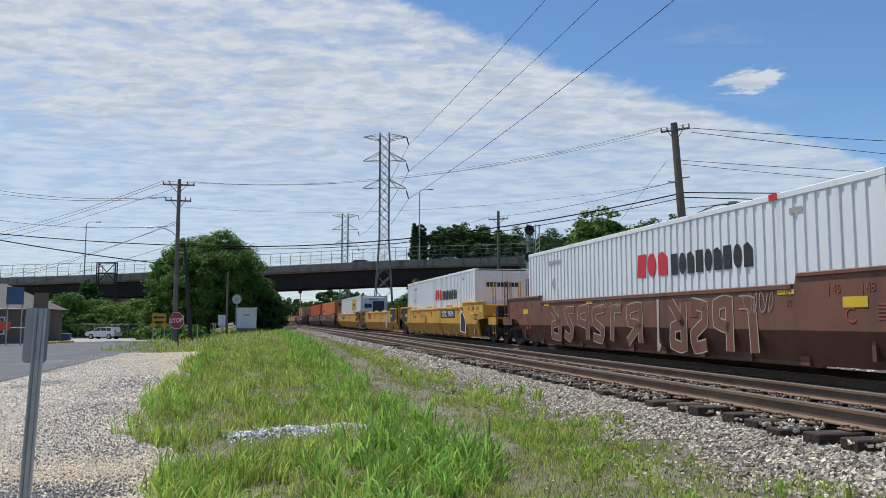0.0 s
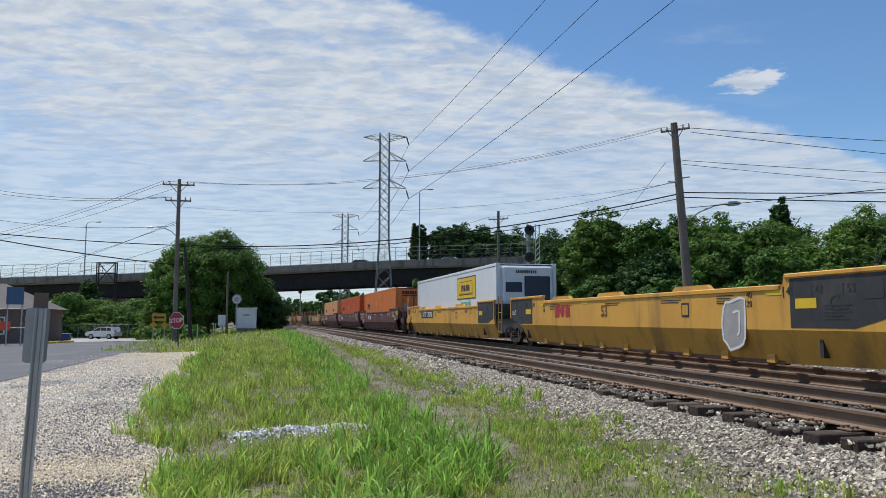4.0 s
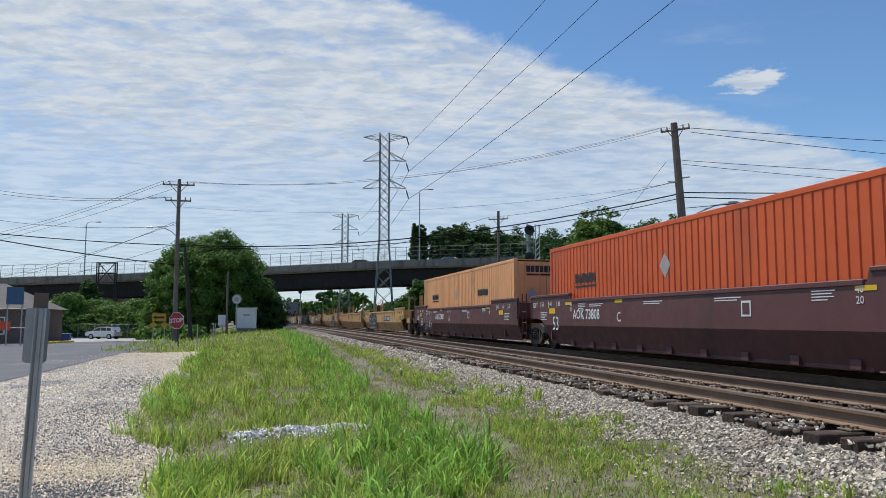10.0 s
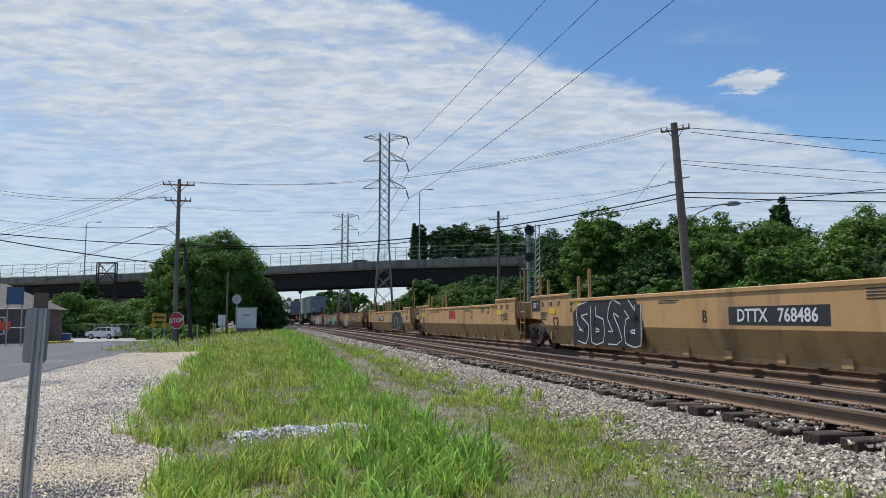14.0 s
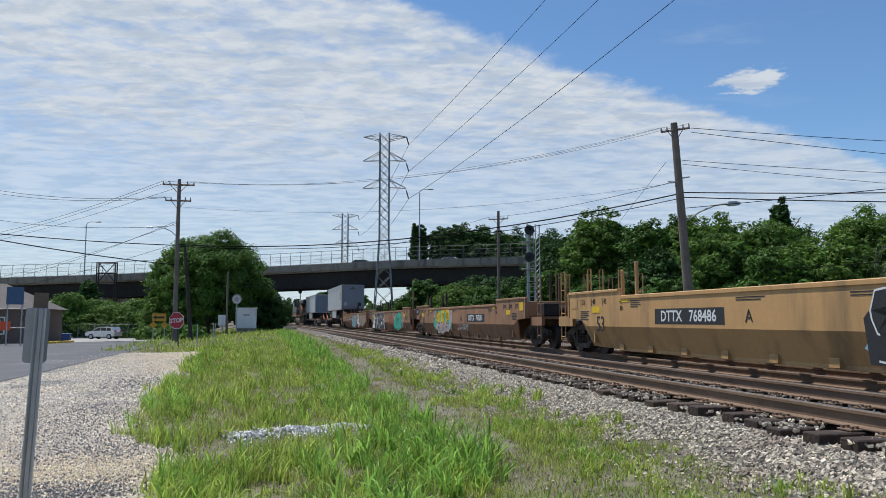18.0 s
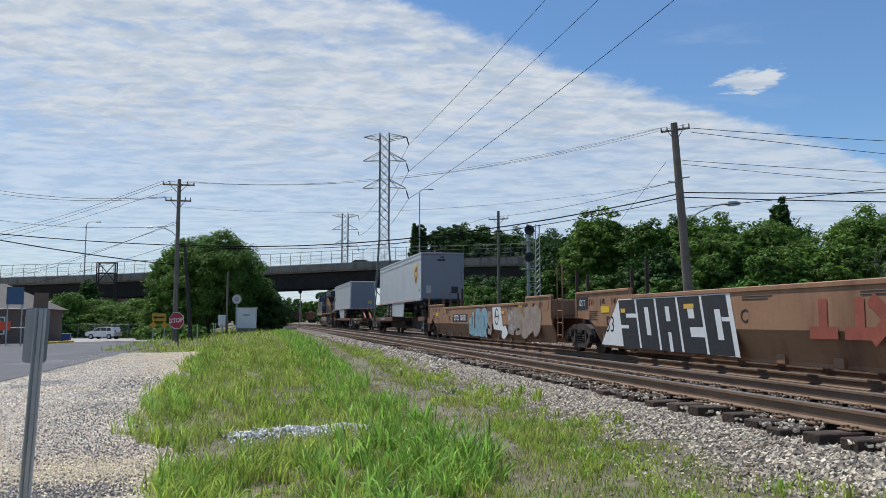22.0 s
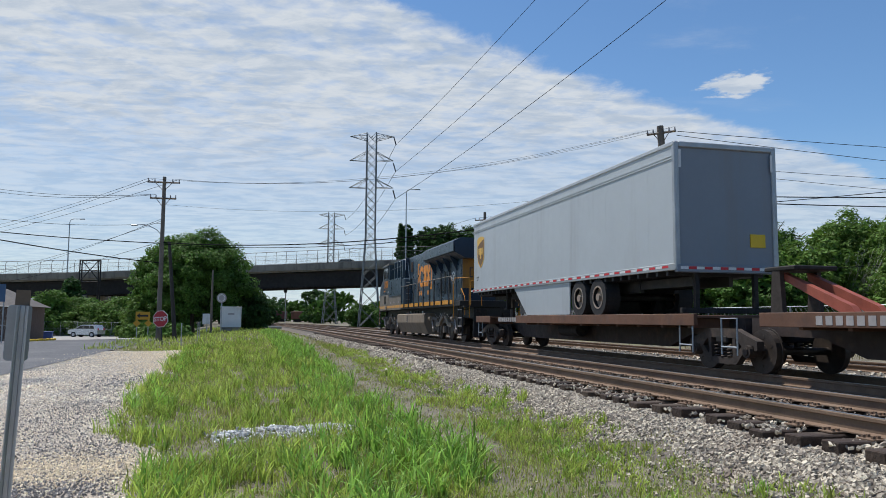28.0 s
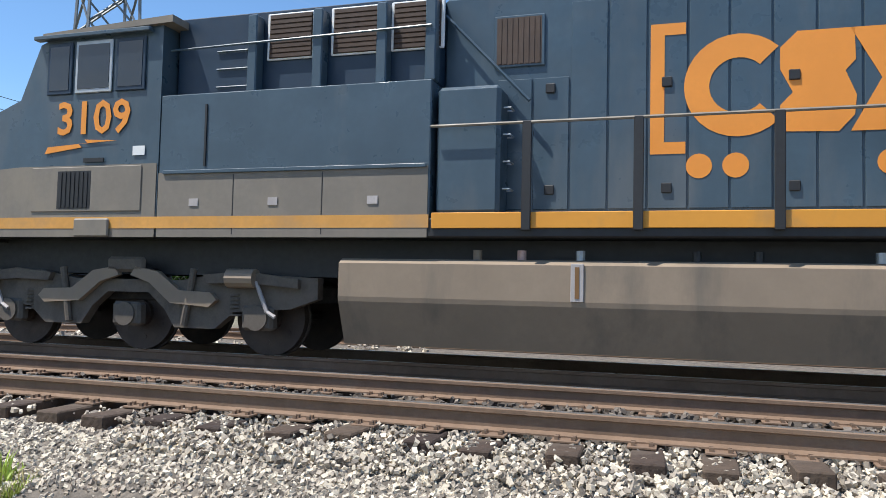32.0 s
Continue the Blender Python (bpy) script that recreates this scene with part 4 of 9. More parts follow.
# ---------------------------------------------------------------- utility poles
def utility_pole(name, x, y, z, h, r, lean, arms, label, turn=0.0, paint="pole wood"):
    t = thing(name, label, "utility pole", pose(x, y, z, 0, lean, 0), "utility poles")
    b = bmesh.new()
    tube(b, (0, 0, -0.3), (0, 0, h), r, r * 0.68, 10)
    part("pole", b, paint, t)
    c, s = math.cos(radians(turn)), math.sin(radians(turn))
    ends = []
    for za, w in arms:
        b = bmesh.new()
        tube(b, (-c * w, -s * w - 0.12, za), (c * w, s * w - 0.12, za), 0.06, seg=4)
        tube(b, (-c * w * .55, -s * w * .55 - 0.12, za), (0, -0.1, za - 0.6), 0.02, seg=4)
        tube(b, (c * w * .55, s * w * .55 - 0.12, za), (0, -0.1, za - 0.6), 0.02, seg=4)
        part("crossarm", b, "pole wood", t)
        for q in (-0.95, -0.55, 0.55, 0.95):
            b = bmesh.new()
            tube(b, (c * w * q, s * w * q - 0.12, za + 0.05), (c * w * q, s * w * q - 0.12, za + 0.24), 0.045, 0.03, 6)
            part("insulator", b, "mark grey", t)
            ends.append((c * w * q, s * w * q - 0.12, za + 0.24))
    m = pose(x, y, z, 0, lean, 0)
    return t, [m @ Vector(e) for e in ends], m


pole_l, ends_l, m_l = utility_pole("utility_pole", -18.1, 51.9, 0.35, 10.8, 0.17, 0, [(10.4, 1.05), (9.3, 0.85)], "weathered wooden utility pole with two crossarms by the stop sign", 10)
b = bmesh.new()
pipe(b, [(0, 0, 6.75), (-0.35, -0.08, 7.15), (-0.8, -0.18, 7.38), (-1.3, -0.3, 7.46), (-1.6, -0.38, 7.45)], 0.03, 6)
arm_l = part("lamp_arm", b, "galvanised", pole_l)
b = bmesh.new()
box(b, -1.98, -1.55, -0.47, -0.31, 7.37, 7.47, 0.03)
part("lamp_head", b, "galvanised", arm_l)
pole_r, ends_r, m_r = utility_pole("utility_pole", 12.95, 40.0, 0.4, 11.6, 0.26, -3.2, [(11.2, 0.75)], "thick leaning wooden utility pole with a street light", -25)
b = bmesh.new()
pipe(b, [(0.15, 0, 6.3), (0.9, -0.25, 6.75), (1.6, -0.5, 7.0), (2.2, -0.7, 7.05)], 0.05, 6)
arm_r = part("lamp_arm", b, "galvanised", pole_r)
b = bmesh.new()
prism(b, [(2.1, 6.98), (2.3, 6.9), (2.75, 6.92), (2.85, 7.02), (2.6, 7.12), (2.2, 7.12)], -0.9, -0.62)
part("lamp_head", b, "galvanised", arm_r)
for za, d in ((8.6, 0.28), (8.4, -0.3)):
    b = bmesh.new()
    tube(b, (0, 0, za), (d * 2, -0.1, za + 0.05), 0.04, seg=6)
    part("bracket", b, "galvanised", pole_r)
pole_m, ends_m, m_m = utility_pole("utility_pole", 5.45, 74.8, 0.4, 11.8, 0.20, 0, [(11.0, 1.0)], "wooden utility pole beyond the tracks", -20)
pole_s, ends_s, m_s = utility_pole("utility_pole", -17.7, 54.0, 0.35, 6.6, 0.15, -5.4, [], "dark leaning wooden pole stub among bushes", paint="pole dark")
pole_t, ends_t, m_t = utility_pole("utility_pole", -20.4, 72.5, 0.5, 5.6, 0.12, 0, [], "short grey wooden pole in front of the trees")

# wires from pole to pole and beyond
for i in range(3):
    cable("wire", ends_l[i + (1 if i else 0)], ends_r[i if i < 2 else 3], 1.3, 0.007)
cable("wire", m_l @ Vector((0, 0, 8.9)), m_r @ Vector((0, 0, 8.4)), 0.9, 0.006)
for end, far, sag in ((ends_l[0], (-56.4, 90, 11.1), 0.5), (ends_l[1], (-56.6, 90, 10.6), 0.5), (ends_l[3], (-56.4, 90, 10.1), 0.4), (ends_l[4], (-37.7, 60, 12.2), 0.5), (ends_l[5], (-37.9, 60, 12.0), 0.6),
                      (m_l @ Vector((0, 0, 7.6)), (-37.7, 60, 9.8), 0.5), (m_l @ Vector((0, 0, 7.95)), (-60.9, 100, 6.4), 0.8), (m_l @ Vector((0, 0, 7.8)), (-59.5, 100, 6.9), 0.5),
                      (m_l @ Vector((0, 0, 6.4)), (-57.9, 100, 5.6), 0.4)):
    cable("wire", end, Vector(far), sag, 0.014)
for a_, e_, r_ in (((13.18, 40.0, 11.72), (47.93, 46.08, 11.72), 0.016),
                   ((13.18, 40.0, 11.5), (51.95, 53.09, 11.5), 0.016),
                   ((12.71, 40.0, 9.97), (49.05, 46.87, 9.97), 0.013),
                   ((12.71, 40.0, 9.76), (52.74, 53.3, 9.76), 0.013),
                   ((12.54, 40.0, 8.25), (43.04, 36.33, 8.25), 0.028),
                   ((12.54, 40.0, 8.0), (45.45, 40.56, 8.0), 0.028)):
    cable("wire", a_, e_, 0.25, r_)
cable("wire", (11.81, 40.00, 9.85), (13.29, 58.00, 8.77), 0.0, 0.012, label="thin guy wire of the utility pole")
cable("cable", m_r @ Vector((0, 0, 7.8)), m_l @ Vector((0, 0, 6.3)), 1.05, 0.032, label="thick black telephone cable")
cable("cable", m_r @ Vector((0, 0, 7.55)), m_l @ Vector((0, 0, 6.2)), 1.1, 0.020, label="thick black telephone cable")
cable("cable", Vector((-28.2, 45.0, 6.8)), m_l @ Vector((0, 0, 6.25)), 0.12, 0.028, label="thick black telephone cable")
cable("cable", Vector((-28.2, 45.0, 6.6)), m_l @ Vector((0, 0, 4.9)), 0.15, 0.032, label="thick black telephone cable")
cable("wire", m_r @ Vector((0, 0, 8.5)), ends_m[1], 0.3, 0.014)
cable("wire", ends_m[0], Vector((-30, 150, 12)), 0.6, 0.014)
cable("wire", Vector((0.5, 47.0, 3.6)), Vector((60, 30, 7.4)), 0.5, 0.016)
cable("wire", m_r @ Vector((0, 0, 7.0)), Vector((60, 12, 10.4)), 0.5, 0.018)


# ---------------------------------------------------------------- railway signals and trackside things
def signal_mast():
    t = thing("railway_signal", "tall railway signal mast with two black round heads", "railway signal", pose(6.85, 61.6, 0.4))
    b = bmesh.new()
    tube(b, (0, 0, 0), (0, 0, 8.9), 0.13, 0.09, 8)
    part("mast", b, "galvanised", t)
    for z in (8.35, 6.15):
        b = bmesh.new()
        disc(b, (0.1, -0.34, z), 0.40, 0.03, seg=24)
        h = part("target", b, "black", t)
        b = bmesh.new()
        box(b, -0.12, 0.32, -0.3, 0.1, z - 0.32, z + 0.32, 0.03)
        part("housing", b, "black", h)
        b = bmesh.new()
        tube(b, (0.1, -0.36, z), (0.1, -0.62, z + 0.02), 0.12, 0.12, 10, caps=False)
        part("hood", b, "black", h)
    b = bmesh.new()
    for i in range(20):
        box(b, 0.14, 0.5, 0.02, 0.05, 0.6 + i * 0.4, 0.63 + i * 0.4)
    for u in (0.14, 0.5):
        box(b, u - 0.02, u + 0.02, 0.01, 0.06, 0.3, 8.6)
    part("ladder", b, "galvanised", t)
    for z in (5.2, 7.4):
        part("platform", box(bmesh.new(), -0.5, 0.5, -0.6, 0.3, z, z + 0.05), "galvanised", t)


signal_mast()


def lattice_mast():
    t = thing("lattice_mast", "slim grey lattice mast behind the railway signal", "mast", pose(8.0, 64.5, 0.4))
    b = bmesh.new()
    for sx in (-0.2, 0.2):
        for sy in (-0.2, 0.2):
            tube(b, (sx, sy, 0), (sx * 0.8, sy * 0.8, 9.2), 0.03, seg=4)
    for i in range(20):
        z = i * 0.46
        for u in (-0.19, 0.19):
            tube(b, (-0.19, u, z), (0.19, u, z + 0.46), 0.018, seg=3)
            tube(b, (u, 0.19, z), (u, -0.19, z + 0.46), 0.018, seg=3)
    part("lattice", b, "galvanised", t)


lattice_mast()


def dwarf_signals():
    for s, d, h in ((150, 9.0, 6.5), (96, -1.2, 1.4)):
        x, y, a = line(s, d)
        t = thing("railway_signal", "distant railway signal on a thin post", "railway signal", pose(x, y, 0.4))
        b = bmesh.new()
        tube(b, (0, 0, 0), (0, 0, h), 0.09, seg=8)
        part("mast", b, "galvanised" if h > 3 else "rail rust", t)
        b = bmesh.new()
        disc(b, (0, -0.2, h), 0.36, 0.05, seg=18)
        part("target", b, "black", t)


dwarf_signals()


def bungalow():
    t = thing("signal_bungalow", "small white metal signal equipment cabin beside the track", "equipment cabin", pose(-19.1, 74.6, 0.62, 0, 0, 12))
    b = bmesh.new()
    box(b, -0.95, 0.95, -0.9, 0.9, 0.1, 2.0, 0.02)
    body = part("body", b, "white paint", t)
    b = bmesh.new()
    box(b, -1.02, 1.02, -0.98, 0.98, 2.0, 2.08, 0.02)
    part("roof", b, "white paint", t)
    b = bmesh.new()
    box(b, -0.85, 0.85, -0.8, 0.8, -0.3, 0.1)
    part("base", b, "concrete", t)
    b = bmesh.new()
    box(b, -0.4, 0.4, -0.925, -0.9, 0.2, 1.85)
    d = part("door", b, "white paint", body)
    b = bmesh.new()
    box(b, -0.25, 0.35, -0.935, -0.926, 1.3, 1.45)
    part("notice", b, "mark grey", body)
    t = thing("relay_box", "small white relay box on a post", "equipment box", pose(-21.0, 73.2, 0.5))
    b = bmesh.new()
    box(b, -0.35, 0.35, -0.25, 0.25, 0.5, 1.5, 0.02)
    part("box", b, "white paint", t)
    b = bmesh.new()
    tube(b, (0, 0, -0.2), (0, 0, 0.5), 0.06)
    part("post", b, "galvanised", t)


bungalow()


def round_sign():
    t = thing("crossing_sign", "round pale sign on a thin post by the tracks", "sign", pose(-19.2, 71.5, 0.5))
    b = bmesh.new()
    tube(b, (0, 0, -0.1), (0, 0, 3.3), 0.05, seg=8)
    part("post", b, "galvanised", t)
    b = bmesh.new()
    disc(b, (0, -0.08, 2.95), 0.45, 0.02, seg=28)
    p = part("plate", b, "mark grey", t, "pale grey round plate")
    b = bmesh.new()
    disc(b, (0, -0.093, 2.95), 0.33, 0.006, seg=28, r_in=0.27)
    part("ring", b, "mark white", p)


round_sign()


def stop_sign():
    t = thing("stop_sign", "red octagonal stop sign on a leaning dark post", "stop sign", pose(-14.93, 43.5, -0.01, 0, -5, -14))
    b = bmesh.new()
    box(b, -0.035, 0.035, -0.03, 0.0, -0.2, 1.9)
    part("post", b, "car black", t)
    R = 0.46 / math.cos(math.pi / 8)
    octo = [(R * math.cos(math.pi / 8 + i * math.pi / 4), 1.52 + R * math.sin(math.pi / 8 + i * math.pi / 4)) for i in range(8)]
    p = part("plate", prism(bmesh.new(), octo, -0.05, -0.032), "mark white", t)
    octi = [(x * 0.94, 1.52 + (z - 1.52) * 0.94) for x, z in octo]
    part("face", prism(bmesh.new(), octi, -0.056, -0.05), "sign red", p)
    letters("lettering", "STOP", 0.34, "mark white", p, pose(0, -0.06, 1.51, 90, 0, 0), bold=0.006)


stop_sign()


def yellow_signs():
    t = thing("warning_sign", "yellow arrow board and two yellow diamond signs on posts", "road sign", pose(-21.5, 58.2, -0.25, 0, 0, 16))
    for u in (-0.40, 0.40):
        b = bmesh.new()
        box(b, u - 0.03, u + 0.03, -0.02, 0.02, -0.2, 2.0)
        part("post", b, "galvanised", t)
        b = bmesh.new()
        prism(b, [(u - 0.27, 1.40), (u, 1.13), (u + 0.27, 1.40), (u, 1.67)], -0.05, -0.03)
        part("diamond", b, "sign yellow", t)
    b = bmesh.new()
    box(b, -0.50, 0.50, -0.06, -0.03, 1.68, 2.27)
    board = part("arrow_board", b, "sign yellow", t)
    b = bmesh.new()
    prism(b, [(-0.42, 1.97), (-0.2, 2.15), (-0.2, 2.04), (0.38, 2.04), (0.38, 1.90), (-0.2, 1.90), (-0.2, 1.79)], -0.068, -0.06)
    part("arrow", b, "mark black", board)


yellow_signs()


def near_sign():
    """Back of a small road sign on a steel channel post, close by."""
    t = thing("road_sign", "back of a small metal sign on a galvanised channel post", "road sign", pose(-3.09, 5.78, 0.0, 0, 2.0, 27))
    b = bmesh.new()
    prism(b, [(-0.041, -0.030), (-0.041, 0.0), (-0.026, 0.008), (-0.020, 0.030), (0.020, 0.030), (0.026, 0.008), (0.041, 0.0), (0.041, -0.030), (0.034, -0.030), (0.034, -0.006), (0.020, 0.002),
              (0.014, 0.022), (-0.014, 0.022), (-0.020, 0.002), (-0.034, -0.006), (-0.034, -0.030)], -0.3, 1.635, "z")
    post = part("post", b, "galvanised", t)
    b = bmesh.new()
    c = 0.03
    xa, xb, z0, z1 = -0.100, 0.065, 1.225, 1.64
    ring = [(xb - c, z0 + c, -90), (xb - c, z1 - c, 0), (xa + c, z1 - c, 90), (xa + c, z0 + c, 180)]
    prism(b, [(x + c * math.cos(radians(a + k * 22.5)), z + c * math.sin(radians(a + k * 22.5))) for x, z, a in ring for k in range(5)], 0.031, 0.034)
    p = part("plate", b, "sign back", t)
    b = bmesh.new()
    box(b, -0.055, 0.045, 0.036, 0.040, 1.615, 1.755, 0.004)
    part("upper_plate", b, "board tan", t, "small tan plate")
    for z in (1.30, 1.56):
        part("bolt", tube(bmesh.new(), (0, 0.024, z), (0, 0.002, z), 0.010, seg=6), "galvanised", p)


near_sign()


# ---------------------------------------------------------------- trees and bushes
def envelope(shape, f):
    """Half width of a crown, as a share of its greatest, at the share f of its height."""
    if shape == "cone":
        return max(0.05, 1.0 - f) ** 0.8
    if shape == "bush":
        return math.sqrt(max(0.02, 1 - 0.93 * f * f))
    return math.sqrt(max(0.03, 1 - ((f - 0.42) / 0.60) ** 2))


def leaf_cloud(shape, w, z0, z1, count, size, seed):
    """Leaves gathered in clumps at the ends of the boughs, over a fill of larger, darker-lying leaves inside the crown."""
    rng = np.random.default_rng(seed)
    n_clump = int(min(420, max(40, count / 52)))
    ph = rng.uniform(0, 6.28, 5)
    centres, radii = [], []
    while len(centres) < n_clump:
        f, a = rng.uniform(0.0, 0.97), rng.uniform(0, 2 * np.pi)
        R = w * 0.5 * envelope(shape, f)
        if rng.random() > 0.25 + 0.75 * R / (w * 0.5):
            continue
        lump = 1 + 0.17 * math.sin(3 * a + ph[0] + 4 * f) * math.sin(6 * f + ph[1]) + 0.10 * math.sin(7 * a + ph[2] + 9 * f) + rng.normal(0, 0.05)
        q = R * lump * (0.45 + 0.47 * math.sqrt(rng.random()))
        zz = z0 + (z1 - z0) * f * (0.96 + 0.06 * math.sin(2 * a + ph[3]))
        centres.append((math.cos(a) * q, math.sin(a) * q, zz))
        radii.append(max(0.3, w * rng.uniform(0.04, 0.095) * (0.6 if shape == "cone" else 1)))
    C, r = np.array(centres), np.array(radii)
    n_in = int(count * 0.16)
    n = count - n_in
    k = rng.choice(n_clump, n, p=r ** 2 / (r ** 2).sum())
    d = rng.normal(size=(n, 3))
    d /= np.linalg.norm(d, axis=1)[:, None]
    c = C[k] + d * (r[k] * rng.uniform(0.25, 1.0, n) ** 0.5)[:, None] * np.array([1, 1, 0.62])
    out = C[k] - np.array([0, 0, z0 + (z1 - z0) * 0.45])
    out /= np.linalg.norm(out, axis=1)[:, None] + 1e-6
    nrm = d * 0.5 + out * 0.35 + np.array([0, 0, 0.5]) + rng.normal(size=(n, 3)) * 0.45
    s = size * rng.uniform(0.6, 1.35, n)
    fi = rng.uniform(0.02, 0.86, n_in)
    ai = rng.uniform(0, 2 * np.pi, n_in)
    qi = np.array([w * 0.5 * envelope(shape, x) for x in fi]) * 0.74 * np.sqrt(rng.random(n_in))
    ci = np.stack([np.cos(ai) * qi, np.sin(ai) * qi, z0 + (z1 - z0) * fi], 1)
    c, nrm, s = np.concatenate([c, ci]), np.concatenate([nrm, rng.normal(size=(n_in, 3))]), np.concatenate([s, size * rng.uniform(1.6, 2.6, n_in)])
    nrm /= np.linalg.norm(nrm, axis=1)[:, None]
    t = np.cross(nrm, rng.normal(size=(count, 3)))
    t /= np.linalg.norm(t, axis=1)[:, None]
    b = np.cross(nrm, t)
    s = s[:, None]
    v = np.stack([c - t * s, c + b * s * 0.72 + nrm * s * 0.12, c + t * s * 0.85 - b * s * 0.40], 1)
    return v.reshape(-1, 3).tolist(), np.arange(count * 3).reshape(-1, 3).tolist()


def tree(name, x, y, h, w, seed, count=5000, size=0.20, leaf="leaf", label="leafy green tree", crown_from=0.18, shape="round", category="tree", z=None, group="trees"):
    rng = random.Random(seed)
    z = ground(x, y) if z is None else z
    t = thing(name, label, category, pose(x, y, z), group)
    b = bmesh.new()
    r0 = 0.02 * h + 0.04
    tube(b, (0, 0, -0.2), (rng.uniform(-.2, .2), 0, h * 0.45), r0, r0 * 0.6, 8)
    tube(b, (0, 0, h * 0.42), (rng.uniform(-.4, .4), rng.uniform(-.3, .3), h * 0.86), r0 * 0.6, r0 * 0.15, 7)
    for i in range(9):
        a, zz = i * 2.4 + rng.random(), h * rng.uniform(0.25, 0.65)
        q = w * rng.uniform(0.25, 0.42)
        tube(b, (0, 0, zz), (math.cos(a) * q, math.sin(a) * q, zz + h * rng.uniform(0.1, 0.25)), r0 * 0.35, r0 * 0.08, 5)
    part("trunk", b, "bark", t)
    v, f = leaf_cloud(shape, w, h * crown_from, h, count, size, seed)
    raw("crown", v, f, leaf, t)
    return t


# trees left of the tracks, below the overpass
tree("tree", -24.4, 80.0, 10.7, 12.2, 31, 56000, 0.15, "leaf mid", "broad dark green tree by the road")
tree("tree", -28.6, 80.0, 9.0, 5.0, 34, 15000, 0.15, "leaf mid", "green tree behind the utility pole")
tree("tree", -19.4, 83.0, 4.6, 5.6, 32, 11000, 0.15, "leaf dark", "dark green tree by the tracks", 0.05)
tree("tree", -28.0, 76.5, 4.2, 4.4, 33, 10000, 0.15, "leaf pale", "green tree by the road", 0.05)
for i, (x, y, h, w, lf) in enumerate(((-34, 92, 4.4, 6, "leaf pale"), (-50, 117, 5.2, 10, "leaf pale"), (-56.5, 116, 7.0, 9.5, "leaf mid"), (-46, 116, 6.0, 10, "leaf pale"), (-30.5, 90, 5.4, 7, "leaf mid"), (-53, 119, 6.2, 9, "leaf mid"), (-39, 109, 5.6, 8, "leaf pale"), (-43, 120, 6.4, 9, "leaf mid"),
                                      (-36, 102, 5.8, 7, "leaf mid"), (-62, 116, 6.0, 9, "leaf mid"), (-41, 114, 5.4, 8, "leaf mid"), (-24.3, 66, 1.25, 3.6, "leaf pale"), (-20.5, 62, 1.0, 3.0, "leaf mid"), (-22.0, 64.5, 1.1, 3.0, "leaf mid"),
                                      (-56.0, 121, 9.4, 5.2, "leaf dark"))):
    tree("bush", x, y, h, w, 40 + i, 13000, 0.18, lf, "dense green roadside bush", 0.02, "bush", "bush", group="roadside bushes")
# far wood beyond the overpass
for i in range(22):
    s = 175 + (i * 37 % 160)
    d = -32 + i * 3.4
    x, y, a = line(s, d if abs(d - 8) > 9 else d - 22)
    tree("far_tree", x, y, 8 + (i * 7 % 5), 10 + (i * 3 % 5), 60 + i, 2200, 0.5, ("leaf", "leaf dark")[i % 2], "distant green tree beyond the overpass", 0.05, group="far trees")
# trees on the embankment behind the overpass
for i, (x, y, z, h, w) in enumerate(((0.5, 150, 3, 18.0, 9), (6, 149, 3, 17.5, 11), (12, 146, 3, 16.5, 12), (18.5, 142, 2, 16.5, 12), (-4.8, 148, 3, 18.2, 4.0), (26, 136, 2, 15, 12), (33, 128, 1.5, 13.5, 11), (3.5, 152, 3, 17.2, 9), (9.5, 151, 3, 17.0, 10))):
    tree("tree", x, y, h, w, 90 + i, 17000, 0.26, "leaf dark", "tall green tree behind the overpass", 0.1, z=z)
